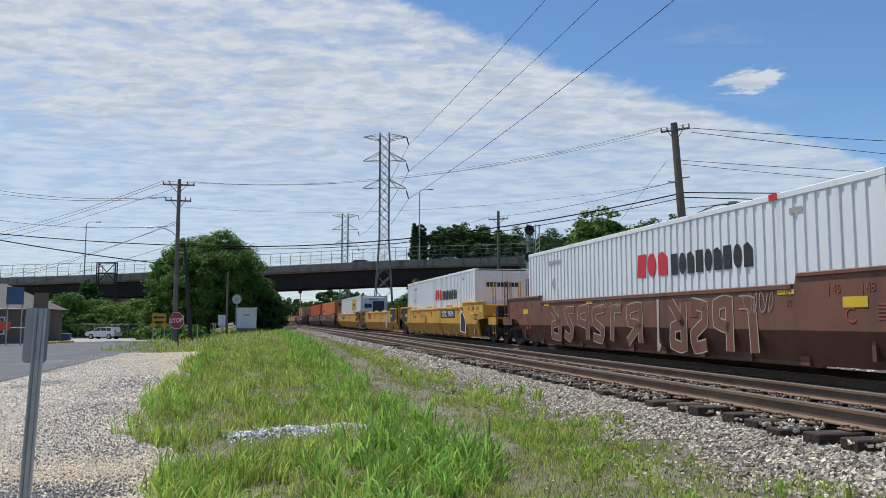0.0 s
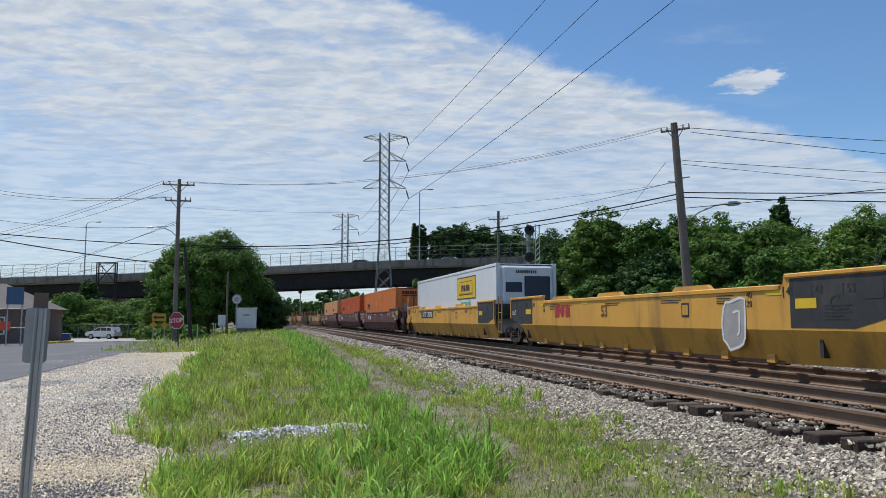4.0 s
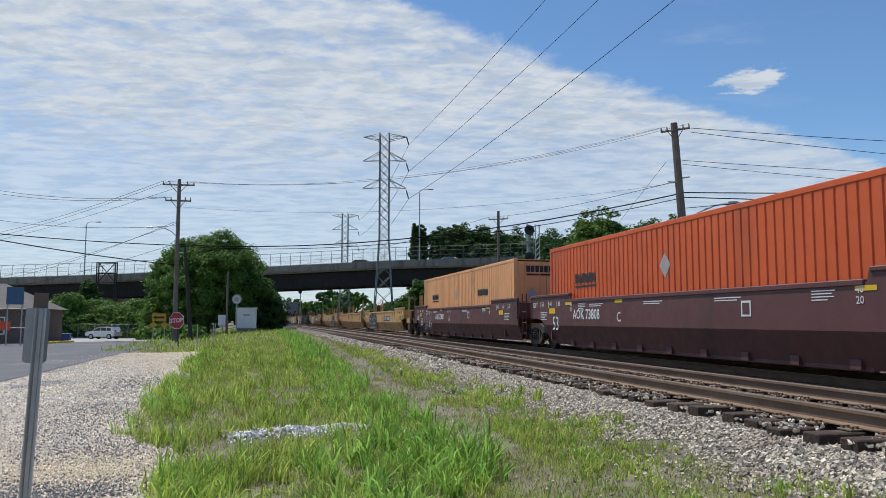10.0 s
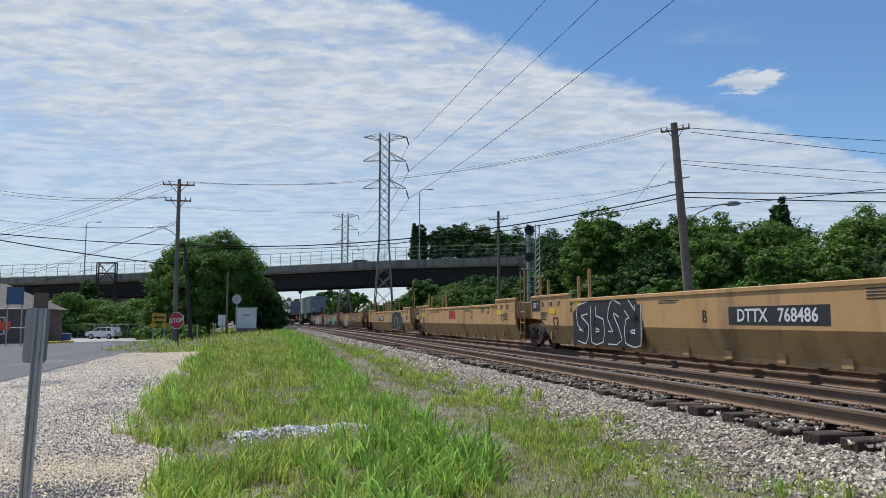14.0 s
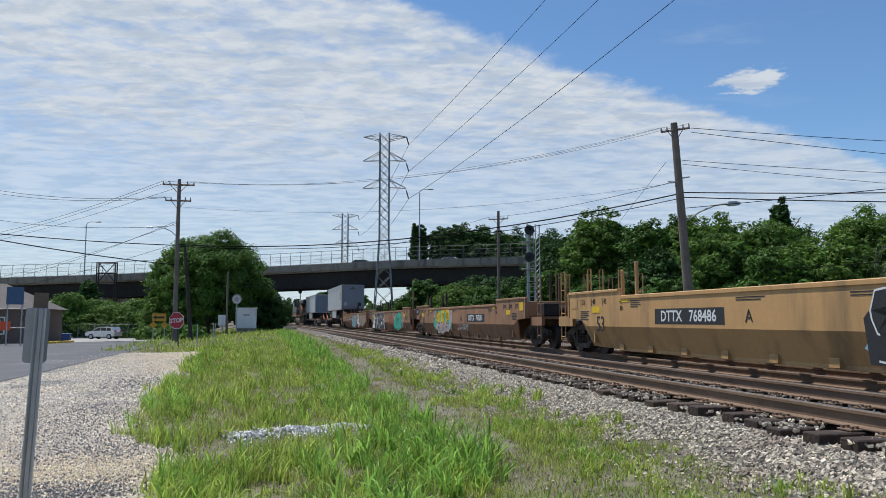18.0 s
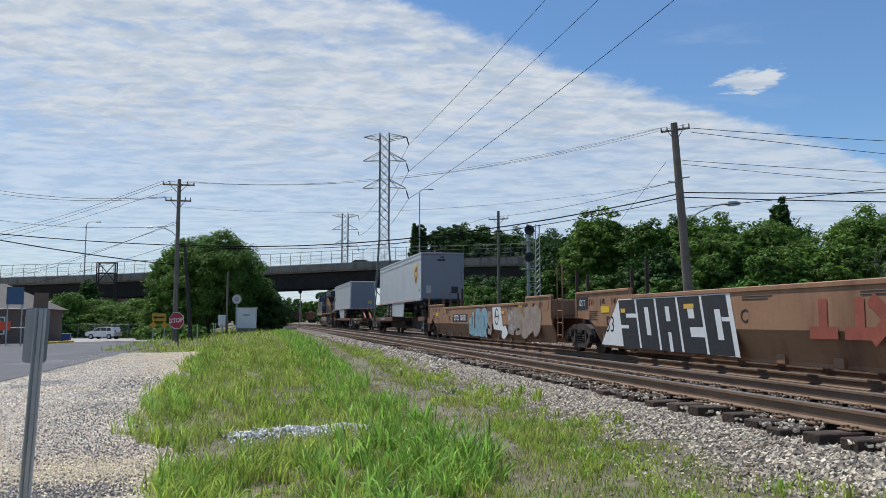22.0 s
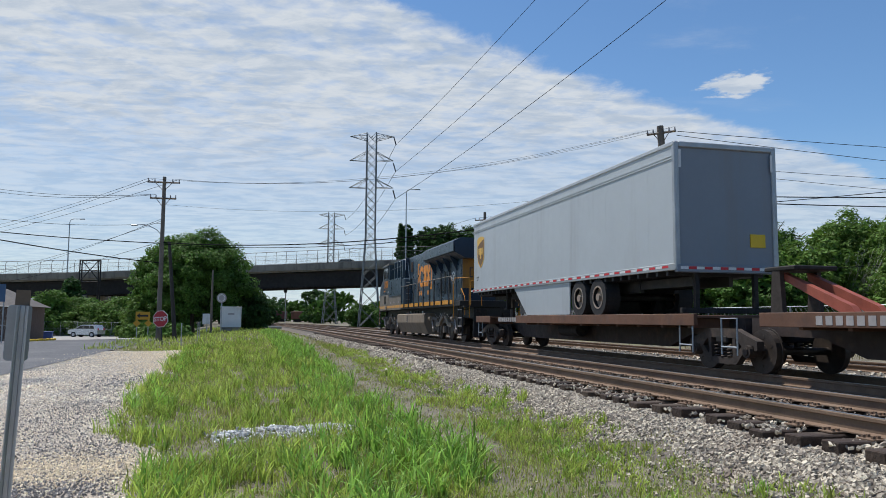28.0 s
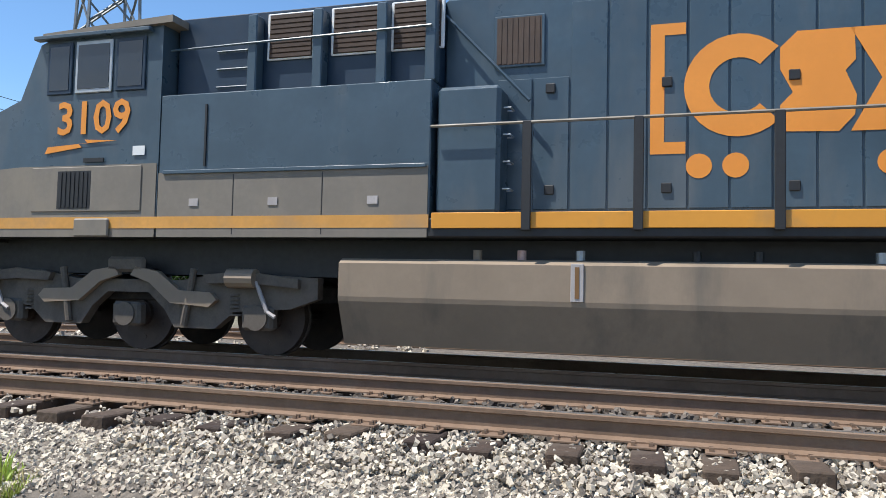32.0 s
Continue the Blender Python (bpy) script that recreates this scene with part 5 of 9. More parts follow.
# tree belt beyond the tracks
BELT = ((9.5, 72, 6.0, 6.0, "leaf"), (13.5, 66, 11.0, 7.0, "leaf pale"), (17.5, 62, 9.8, 7.0, "leaf"), (21.0, 60, 9.6, 7.5, "leaf pale"), (15.5, 56, 6.2, 6.0, "leaf dark"), (19.0, 53, 7.2, 6.0, "leaf pale"),
        (24.0, 56, 8.6, 7.0, "leaf pale"), (29.5, 53, 9.0, 8.0, "leaf pale"), (23.0, 46, 6.0, 6.5, "leaf pale"), (31.0, 47, 9.0, 8.5, "leaf pale"), (27.5, 40, 7.0, 7.0, "leaf pale"), (34.0, 40, 9.5, 8.5, "leaf pale"),
        (33.0, 31, 8.0, 8.0, "leaf"), (37.0, 24, 9.0, 8.5, "leaf dark"), (36.0, 14, 9.0, 9.0, "leaf"), (38.0, 4, 9.0, 9.0, "leaf pale"), (5.5, 82, 5.0, 6.5, "leaf"), (1.5, 88, 5.2, 7.0, "leaf pale"),
        (-2.5, 100, 6.5, 6.0, "leaf"), (8.0, 96, 6.5, 8.0, "leaf dark"), (19.5, 44.5, 5.0, 5.0, "leaf"), (14.8, 49.0, 4.0, 4.5, "leaf"), (12.0, 78, 10.6, 8, "leaf dark"), (16.5, 74, 10, 9, "leaf"), (22, 70, 10.5, 9, "leaf dark"), (28, 64, 10, 9, "leaf"),
        (34, 58, 9.5, 9, "leaf dark"), (38, 50, 10, 9, "leaf dark"), (41, 40, 10, 9, "leaf"), (12.3, 60, 4.6, 5.5, "leaf"), (18.5, 57.5, 6.0, 6.0, "leaf pale"), (22.0, 51.5, 6.0, 6.5, "leaf"), (30.0, 42.5, 6.0, 6, "leaf"),
        (29.5, 33.5, 6.0, 6.5, "leaf"), (31.5, 24.0, 6.0, 7.0, "leaf pale"), (4.0, 92, 6.5, 8.0, "leaf dark"), (-4.5, 108, 4.5, 7, "leaf"), (-1.0, 104, 4.0, 6, "leaf pale"), (2.0, 112, 6, 8, "leaf dark"), (-10, 122, 4, 7, "leaf"), (8, 114, 7, 9, "leaf"), (15, 104, 8, 9, "leaf dark"),
        (-5, 135, 5, 8, "leaf"), (3, 133, 6, 9, "leaf dark"), (11, 130, 7, 9, "leaf"))
for i, (x, y, h, w, lf) in enumerate(BELT):
    tree("tree", x, y, h, w, 120 + i, 21000 if i < 16 else 13000, 0.15, lf, "leafy green tree beyond the tracks", 0.04)
tree("conifer", 26.4, 59.5, 11.0, 6.0, 160, 20000, 0.14, "leaf dark", "dark green pointed tree beyond the tracks", 0.1, "cone")


def bare_bush():
    """Grey twiggy shrubs between the leafy trees and by the fence."""
    rng = random.Random(77)
    for x, y, h in ((24.8, 45.5, 6.2), (9.6, 50.0, 2.0), (11.5, 44.0, 1.6)):
        t = thing("shrub", "bare grey twiggy shrub", "shrub", pose(x, y, 0.4), "bare shrubs")
        b = bmesh.new()
        for i in range(150):
            a, q = rng.uniform(0, 6.28), rng.uniform(0.2, 0.42) * h
            z0 = rng.uniform(0, 0.5) * h
            p = Vector((math.cos(a) * q * 0.4, math.sin(a) * q * 0.4, z0))
            e = p + Vector((math.cos(a) * q * 0.7, math.sin(a) * q * 0.7, rng.uniform(0.15, 0.5) * h))
            tube(b, p, e, 0.012, 0.004, 3, caps=False)
            for _ in range(3):
                e2 = e + Vector((rng.uniform(-.3, .3), rng.uniform(-.3, .3), rng.uniform(0, .4))) * h * 0.2
                tube(b, p.lerp(e, rng.uniform(.5, 1)), e2, 0.007, 0.003, 3, caps=False)
        part("branchwork", b, "mark grey", t)


bare_bush()


def chain_fence(pts, h, label):
    t = thing("chain_link_fence", label, "fence", kind="structure")
    wires = bmesh.new()
    for a, c in zip(pts, pts[1:]):
        a, c = Vector(a), Vector(c)
        n = max(1, int((c - a).length / 2.6))
        for i in range(n):
            p = a.lerp(c, i / n)
            b = bmesh.new()
            tube(b, (0, 0, -0.1), (0, 0, h), 0.035, seg=6)
            part("post", b, "galvanised", t, at=pose(p.x, p.y, p.z))
        for z in (0.05, h * 0.5, h):
            tube(wires, a + Vector((0, 0, z)), c + Vector((0, 0, z)), 0.018, seg=4)
        m = int((c - a).length / 0.28)
        for i in range(m):
            p, q = a.lerp(c, i / m), a.lerp(c, min(1, (i + 6) / m))
            tube(wires, p, q + Vector((0, 0, h)), 0.004, seg=3, caps=False)
            tube(wires, p + Vector((0, 0, h)), q, 0.004, seg=3, caps=False)
    part("mesh", wires, "galvanised", t)


chain_fence([(-34.0, 44.6, -0.1), (-25.2, 47.2, -0.1)], 2.3, "grey chain-link fence round the brick building")
chain_fence([(-43.0, 111, -1.1), (-56, 113, -1.1), (-66, 114, -1.1)], 2.0, "grey chain-link fence before the bushes")
chain_fence([(4.6, 82, 0.45), (9.2, 58, 0.45), (12.5, 44, 0.45), (17.5, 28, 0.45), (24, 4, 0.45)], 1.8, "rusty chain-link fence beyond the tracks")


def brick_building():
    t = thing("building", "low brick building with a dark hipped roof", "building", pose(-33.8, 53.2, -0.15, 0, 0, 15))
    b = bmesh.new()
    box(b, -6, 5.6, -2.5, 6, -0.3, 2.45)
    part("wall", b, "brick", t)
    b = bmesh.new()
    vs = [b.verts.new(p) for p in ((-6.4, -2.9, 2.45), (6.0, -2.9, 2.45), (6.0, 6.4, 2.45), (-6.4, 6.4, 2.45), (-3.0, 1.7, 4.3), (2.6, 1.7, 4.3))]
    for q in ((0, 1, 5, 4), (1, 2, 5), (2, 3, 4, 5), (3, 0, 4), (3, 2, 1, 0)):
        b.faces.new([vs[i] for i in q])
    part("roof", b, "shingle", t)
    for u in (-3.5, 0.0, 3.2):
        b = bmesh.new()
        box(b, u - 0.6, u + 0.6, -2.53, -2.49, 0.7, 1.9)
        w = part("window", b, "white paint", t)
        b = bmesh.new()
        box(b, u - 0.52, u + 0.52, -2.545, -2.531, 0.78, 1.82)
        part("pane", b, "glass dark", w)
    t = thing("notice_board", "blue metal sheet on posts behind the fence", "sign", pose(-25.55, 45.8, -0.1, 0, 0, 20))
    for u in (-0.38, 0.38):
        b = bmesh.new()
        tube(b, (u, 0, -0.1), (u, 0, 3.55), 0.04, seg=6)
        part("post", b, "galvanised", t)
    b = bmesh.new()
    box(b, -0.46, 0.46, -0.07, -0.04, 2.55, 3.60)
    part("sheet", b, "blue sheet", t)
    t = thing("orange_sign", "small orange sign on the chain-link fence", "sign", pose(-26.65, 46.5, 0.9, 0, 0, 18))
    b = bmesh.new()
    box(b, -0.45, 0.45, -0.04, -0.02, 0, 0.55)
    part("plate", b, "orange sheet", t)
    t = thing("bin", "blue plastic bin beside the brick building", "bin", pose(-31.0, 62.5, -0.5, 0, 0, 20))
    b = bmesh.new()
    box(b, -0.7, 0.7, -0.5, 0.5, 0, 0.85, 0.05)
    part("body", b, "blue plastic", t)
    b = bmesh.new()
    box(b, -0.75, 0.75, -0.55, 0.55, 0.85, 0.93, 0.02)
    part("lid", b, "blue plastic", t)


brick_building()


def steel_gantry():
    """Dark steel frame at the overpass by the bushes."""
    t = thing("steel_frame", "dark steel sign frame beside the overpass", "frame", pose(-58.5, 133, -0.8))
    b = bmesh.new()
    for u in (-1.6, 1.6):
        for v in (-0.4, 0.4):
            tube(b, (u, v, 0), (u, v, 12.3), 0.12, seg=4)
    part("post", b, "bridge steel", t)
    b = bmesh.new()
    for z in (8.5, 10.4, 12.2):
        for v in (-0.4, 0.4):
            tube(b, (-1.6, v, z), (1.6, v, z), 0.1, seg=4)
    tube(b, (-1.6, -0.4, 8.5), (1.6, -0.4, 12.2), 0.08, seg=4)
    tube(b, (1.6, 0.4, 8.5), (-1.6, 0.4, 12.2), 0.08, seg=4)
    part("bracing", b, "bridge steel", t)


steel_gantry()


def parked_suv():
    t = thing("suv", "silver sport utility car standing on the street", "car", pose(-46.7, 106.0, -1.12, 0, 0, 168))
    # side profile, front at +x
    body = [(-2.2, 0.42), (-1.75, 0.40), (-1.72, 0.62), (-1.55, 0.75), (-1.25, 0.75), (-1.08, 0.62), (-1.05, 0.36), (1.02, 0.36), (1.06, 0.62), (1.22, 0.75), (1.52, 0.75), (1.68, 0.62), (1.72, 0.40), (2.2, 0.45),
            (2.25, 0.85), (2.1, 1.02), (1.15, 1.12), (0.35, 1.62), (-0.2, 1.70), (-1.75, 1.66), (-2.1, 1.15), (-2.24, 1.0)]
    b = bmesh.new()
    prism(b, body, -0.88, 0.88)
    bodyp = part("body", b, "car silver", t)
    for v in (-0.885, 0.885):
        for q in (((-1.72, 1.16), (-1.05, 1.16), (-1.05, 1.58), (-1.62, 1.58)), ((-0.98, 1.16), (-0.12, 1.16), (-0.12, 1.60), (-0.98, 1.58)), ((-0.05, 1.16), (0.98, 1.14), (0.32, 1.56), (-0.05, 1.60))):
            part("window", prism(bmesh.new(), list(q), v - 0.006, v + 0.006), "glass dark", bodyp)
    for u in (-1.40, 1.37):
        for v in (-0.78, 0.78):
            w = part("wheel", disc(bmesh.new(), (u, v, 0.36), 0.36, 0.22, seg=20), "rubber", t)
            part("rim", disc(bmesh.new(), (u, v * 1.15, 0.36), 0.22, 0.06, seg=16), "galvanised", w)
    for v in (-0.62, 0.62):
        b = bmesh.new()
        box(b, 2.16, 2.27, v - 0.18, v + 0.18, 0.78, 0.95, 0.02)
        part("headlight", b, "lamp lens", t)
        b = bmesh.new()
        box(b, -2.26, -2.16, v - 0.12, v + 0.12, 0.95, 1.25, 0.02)
        part("tail_light", b, "sign red", t)
    b = bmesh.new()
    box(b, -1.7, -0.2, -0.7, -0.66, 1.72, 1.76)
    box(b, -1.7, -0.2, 0.66, 0.7, 1.72, 1.76)
    part("roof_rails", b, "black", t)


parked_suv()


def far_wagons():
    """Standing freight wagons far off below the overpass."""
    for i, c in enumerate(("well rust brown", "car black", "well rust brown", "well brown")):
        x, y, a = 6 - i * 15.5 - 14, 262 - i * 1.5, 0
        t = thing("freight_wagon", "distant dark freight wagon standing beyond the overpass", "freight wagon", pose(x, y, 0.5, 0, 0, 5), "standing wagons")
        b = bmesh.new()
        box(b, -7, 7, -1.5, 1.5, 1.1, 3.6, 0.05)
        part("body", b, c, t)
        for u in (-5, 5):
            b = bmesh.new()
            box(b, u - 1.3, u + 1.3, -1.2, 1.2, 0.1, 0.95, 0.05)
            part("truck", b, "truck iron", t)


far_wagons()


def trackside_bits():
    for s, d, w in ((95, 3.4, 0.9), (98, 3.0, 0.5)):
        x, y, a = line(s, d)
        t = thing("concrete_block", "pale concrete block lying by the track", "concrete block", pose(x, y, ground_sd(s, d), 0, 0, 30))
        b = bmesh.new()
        box(b, -w, w, -0.3, 0.3, -0.05, 0.28, 0.04)
        part("block", b, "concrete walk", t)
    for s, d in ((44, -3.6), (52, -3.2), (58, -3.4)):
        x, y, a = line(s, d)
        t = thing("marker_post", "thin metal marker post in the grass", "post", pose(x, y, ground_sd(s, d)), "marker posts")
        b = bmesh.new()
        tube(b, (0, 0, -0.1), (0, 0, 1.2), 0.03, seg=6)
        part("post", b, "galvanised", t)


trackside_bits()


# ================================================================ the train
# Local frame of a car: x along the track towards the locomotive, y towards the near side, z up from the rail top.
TRAIN = []


def q_gone(t):
    """Metres the train has rolled at t."""
    knots = [(0, 10.6), (6, 11.0), (23, 11.0), (30, 10.65), (32, 10.6)]
    out = 0.0
    for (a, u), (b, v) in zip(knots, knots[1:]):
        e = min(t, b)
        if e <= a:
            break
        w = u + (v - u) * (e - a) / (b - a)
        out += (u + w) / 2 * (e - a)
    return out


def rail_thing(name, label, category, a0, a1, group=""):
    """A car whose ends stand a0 and a1 along the train; its origin is the middle."""
    t = thing(name, label, category, None, group)
    TRAIN.append((t, (a0 + a1) / 2))
    return t, (a1 - a0) / 2


def wheelset(parent, x, r=0.42, name="wheelset"):
    b = bmesh.new()
    for s in (-1, 1):
        y = s * 0.755
        disc(b, (0, y, 0), r, 0.12, seg=28)
        disc(b, (0, y - s * 0.07, 0), r + 0.028, 0.03, seg=28)
        disc(b, (0, y + s * 0.08, 0), r * 0.36, 0.09, seg=14)
        for k in range(6):
            an = k * math.pi / 3
            disc(b, (math.cos(an) * r * 0.66, y + s * 0.06, math.sin(an) * r * 0.66), 0.045, 0.01, seg=8)
    tube(b, (0, -1.02, 0), (0, 1.02, 0), 0.075, seg=10)
    w = part(name, b, "wheel steel", parent, at=pose(x, 0, r))
    SPIN.append((w, x, r))
    return w


SPIN = []


def coil(bm, x, y, z0, z1, r, turns=4, thick=0.018):
    n = turns * 10
    return pipe(bm, [(x + r * math.cos(2 * math.pi * i / 10), y + r * math.sin(2 * math.pi * i / 10), z0 + (z1 - z0) * i / n) for i in range(n + 1)], thick, 4)


def freight_truck(parent, x, base=1.78, r=0.42):
    """Three-piece freight truck: open cast side frames with coil springs, bolster, two wheelsets, brake rigging."""
    t = part("truck", box(bmesh.new(), x - 0.20, x + 0.20, -1.12, 1.12, r + 0.14, r + 0.30, 0.03), "truck iron", parent)
    h = base / 2
    for s in (-1, 1):
        b = bmesh.new()
        y0, y1 = (0.95, 1.11) if s > 0 else (-1.11, -0.95)
        prism(b, [(x + u, r + v) for u, v in ((-h - .24, .02), (-h - .24, .20), (-h + .10, .31), (-.44, .43), (.44, .43), (h - .10, .31), (h + .24, .20), (h + .24, .02), (h + .15, .02), (h + .13, .11),
                                              (h - .13, .11), (h - .15, .02), (.46, .25), (-.46, .25), (-h + .15, .02), (-h + .13, .11), (-h - .13, .11), (-h - .15, .02))], y0, y1)
        prism(b, [(x + u, r + v) for u, v in ((-h + .10, .06), (-.46, -.27), (.46, -.27), (h - .10, .06), (h - .26, .08), (.40, -.14), (-.40, -.14), (-h + .26, .08))], y0 + 0.01, y1 - 0.01)
        for k in (-1, 1):
            box(b, min(x + k * .36, x + k * .46), max(x + k * .36, x + k * .46), y0 + 0.005, y1 - 0.005, r - 0.22, r + 0.40)
        part("side_frame", b, "truck rust", t)
        for k in (-0.22, 0, 0.22):
            part("spring", coil(bmesh.new(), x + k, s * 1.03, r - 0.135, r + 0.14, 0.075), "truck rust", t)
        for k in (-h, h):
            b = bmesh.new()
            disc(b, (x + k, s * 1.10, r), 0.125, 0.16, seg=14)
            disc(b, (x + k, s * 1.19, r), 0.075, 0.03, seg=10)
            part("bearing", b, "truck rust", t)
    for k in (-1, 1):
        b = bmesh.new()
        box(b, min(x + k * 0.36, x + k * 0.44), max(x + k * 0.36, x + k * 0.44), -0.8, 0.8, r - 0.08, r + 0.06, 0.01)
        part("brake_beam", b, "truck iron", t)
    for k in (-h, h):
        wheelset(parent, x + k, r)
    return t


def panel_side(outline_cols, y, s, thick=0.05):
    """A well side from stations (x, z_bottom, z_top): upright above the fold, leaning in below it."""
    bm = bmesh.new()
    fold = 0.80
    cols = []
    for x, zb, zt in outline_cols:
        f = max(fold, zb + 0.01)
        yb = y - 0.25 * max(0, (fold - zb) / 0.6)
        col = [(yb, zb), (y, f), (y, zt)]
        cols.append(([bm.verts.new((x, s * p, q)) for p, q in col], [bm.verts.new((x, s * (p - thick), q)) for p, q in col]))
    for (a, a2), (b, b2) in zip(cols, cols[1:]):
        for i in (0, 1):
            bm.faces.new((a[i], b[i], b[i + 1], a[i + 1]))
            bm.faces.new((a2[i], a2[i + 1], b2[i + 1], b2[i]))
        bm.faces.new((a[2], b[2], b2[2], a2[2]))
        bm.faces.new((a[0], a2[0], b2[0], b[0]))
    for c, c2 in (cols[0], cols[-1]):
        for i in (0, 1):
            bm.faces.new((c[i], c[i + 1], c2[i + 1], c2[i]))
    return bm


def decal(parent, x0, x1, z0, z1, material, y=1.503, name="marking", inset=0.004):
    b = bmesh.new()
    box(b, x0, x1, y, y + inset, z0, z1)
    return part(name, b, material, parent)


def text_on(parent, text, x, z, size, material, y=1.506, name="lettering", squeeze=1.0, bold=0.0, shear=0.0):
    """Writing on the near side, reading from the locomotive end towards the tail."""
    return letters(name, text, size, material, parent, pose(x, y, z, 90, 0, 180), shear=shear, bold=bold, squeeze=squeeze)


def bars_on(parent, x, z, n, w, h, gap, material, y=1.503, name="writing_bar"):
    for i in range(n):
        b = bmesh.new()
        ww = w * (1, 0.86, 0.95, 0.7, 0.9)[i % 5]
        box(b, x + w / 2 - ww, x + w / 2, y, y + 0.003, z - i * gap - h, z - i * gap)
        part(name, b, material, parent)


def stroke(bm, pts, width, y):
    """A painted ribbon through (x, z) points on the near side."""
    prev = None
    for i, p in enumerate(pts):
        a, c = pts[max(0, i - 1)], pts[min(len(pts) - 1, i + 1)]
        tx, tz = c[0] - a[0], c[1] - a[1]
        l = math.hypot(tx, tz) or 1
        nx, nz = -tz / l * width / 2, tx / l * width / 2
        cur = (bm.verts.new((p[0] + nx, y, p[1] + nz)), bm.verts.new((p[0] - nx, y, p[1] - nz)))
        if prev:
            bm.faces.new((prev[0], cur[0], cur[1], prev[1]))
        prev = cur


def tag_scrawl(parent, x0, x1, z0, z1, material, seed, width=0.05, loops=6, y=1.507):
    """Spray-painted scrawl: looping bars with no readable letters."""
    rng = random.Random(seed)
    n = loops
    for i in range(n):
        c = x0 + (x1 - x0) * (i + 0.5) / n
        w = (x1 - x0) / n * rng.uniform(0.4, 0.75)
        ph, k = rng.uniform(0, 6.28), rng.uniform(1.2, 2.2)
        e = rng.uniform(0.5, 0.95)
        pts = []
        for j in range(25):
            u = j / 24
            pts.append((c + w * math.cos(ph + u * 6.28 * k * 0.5) * e + (u - 0.5) * w * 0.6, (z0 + z1) / 2 + (z1 - z0) * 0.46 * math.sin(ph * 0.7 + u * 6.28 * k * 0.62)))
        b = bmesh.new()
        stroke(b, pts, width * rng.uniform(0.7, 1.2), y + 0.0004 * i)
        part("graffiti", b, material, parent)


def tag_blocks(parent, x0, x1, z0, z1, fill, line_, seed, n=4, y=1.504):
    """Fat graffiti shapes: filled slanted blobs with an outline, unreadable."""
    rng = random.Random(seed)
    w = (x1 - x0) / n
    for i in range(n):
        c = x0 + w * (i + 0.5)
        k = 14
        sl = rng.uniform(-0.12, 0.12)
        pts = []
        for j in range(k):
            an = 2 * math.pi * j / k
            rad = 1 + 0.16 * math.sin(an * 3 + rng.uniform(0, 6)) + rng.uniform(-0.06, 0.06)
            px, pz = math.copysign(abs(math.cos(an)) ** 0.6, math.cos(an)), math.copysign(abs(math.sin(an)) ** 0.6, math.sin(an))
            pts.append((c + w * 0.5 * rad * px + sl * pz, (z0 + z1) / 2 + (z1 - z0) / 2 * rad * pz * 0.92))
        b = bmesh.new()
        prism(b, pts, y + 0.0012 * i, y + 0.0012 * i + 0.001)
        part("graffiti", b, fill, parent)
        b = bmesh.new()
        stroke(b, pts + pts[:1], 0.055, y + 0.0062 + 0.0004 * i)
        part("graffiti", b, line_, parent)
        b = bmesh.new()
        inner = [(c + (p[0] - c) * 0.45, (z0 + z1) / 2 + (p[1] - (z0 + z1) / 2) * 0.5) for p in pts[3:11]]
        stroke(b, inner, 0.05, y + 0.0062 + 0.0004 * i)
        part("graffiti", b, line_, parent)


GLYPHS = {"P": [[(.15, 0), (.15, 1), (.8, .92), (.8, .55), (.15, .45)]], "L": [[(.25, 1), (.3, .5), (.35, .06), (.9, .06)]], "O": [[(.15, .15), (.12, .85), (.5, 1), (.88, .85), (.85, .15), (.5, 0), (.15, .15)]],
          "E": [[(.9, .95), (.2, .95), (.15, .05), (.9, .05)], [(.2, .5), (.75, .52)]], "N": [[(.12, 0), (.12, .95), (.5, 1), (.88, .95), (.88, 0)]], "S": [[(.9, .9), (.3, .98), (.15, .7), (.8, .45), (.85, .12), (.1, .04)]],
          "A": [[(.05, 0), (.35, .98), (.65, .98), (.95, 0)], [(.25, .38), (.75, .38)]], "T": [[(0, .92), (1, .92)], [(.5, .92), (.5, 0)]], "X": [[(.05, 1), (.95, 0)], [(.95, 1), (.05, 0)]],
          "R": [[(.15, 0), (.15, 1), (.85, .92), (.8, .55), (.2, .48), (.9, 0)]], "D": [[(.15, 0), (.15, 1), (.75, .9), (.9, .5), (.75, .1), (.15, 0)]], "I": [[(.2, .85), (.55, 1), (.5, 0)]], "Z": [[(.1, .85), (.6, 1), (.8, .7), (.15, .06), (.95, .06)]]}


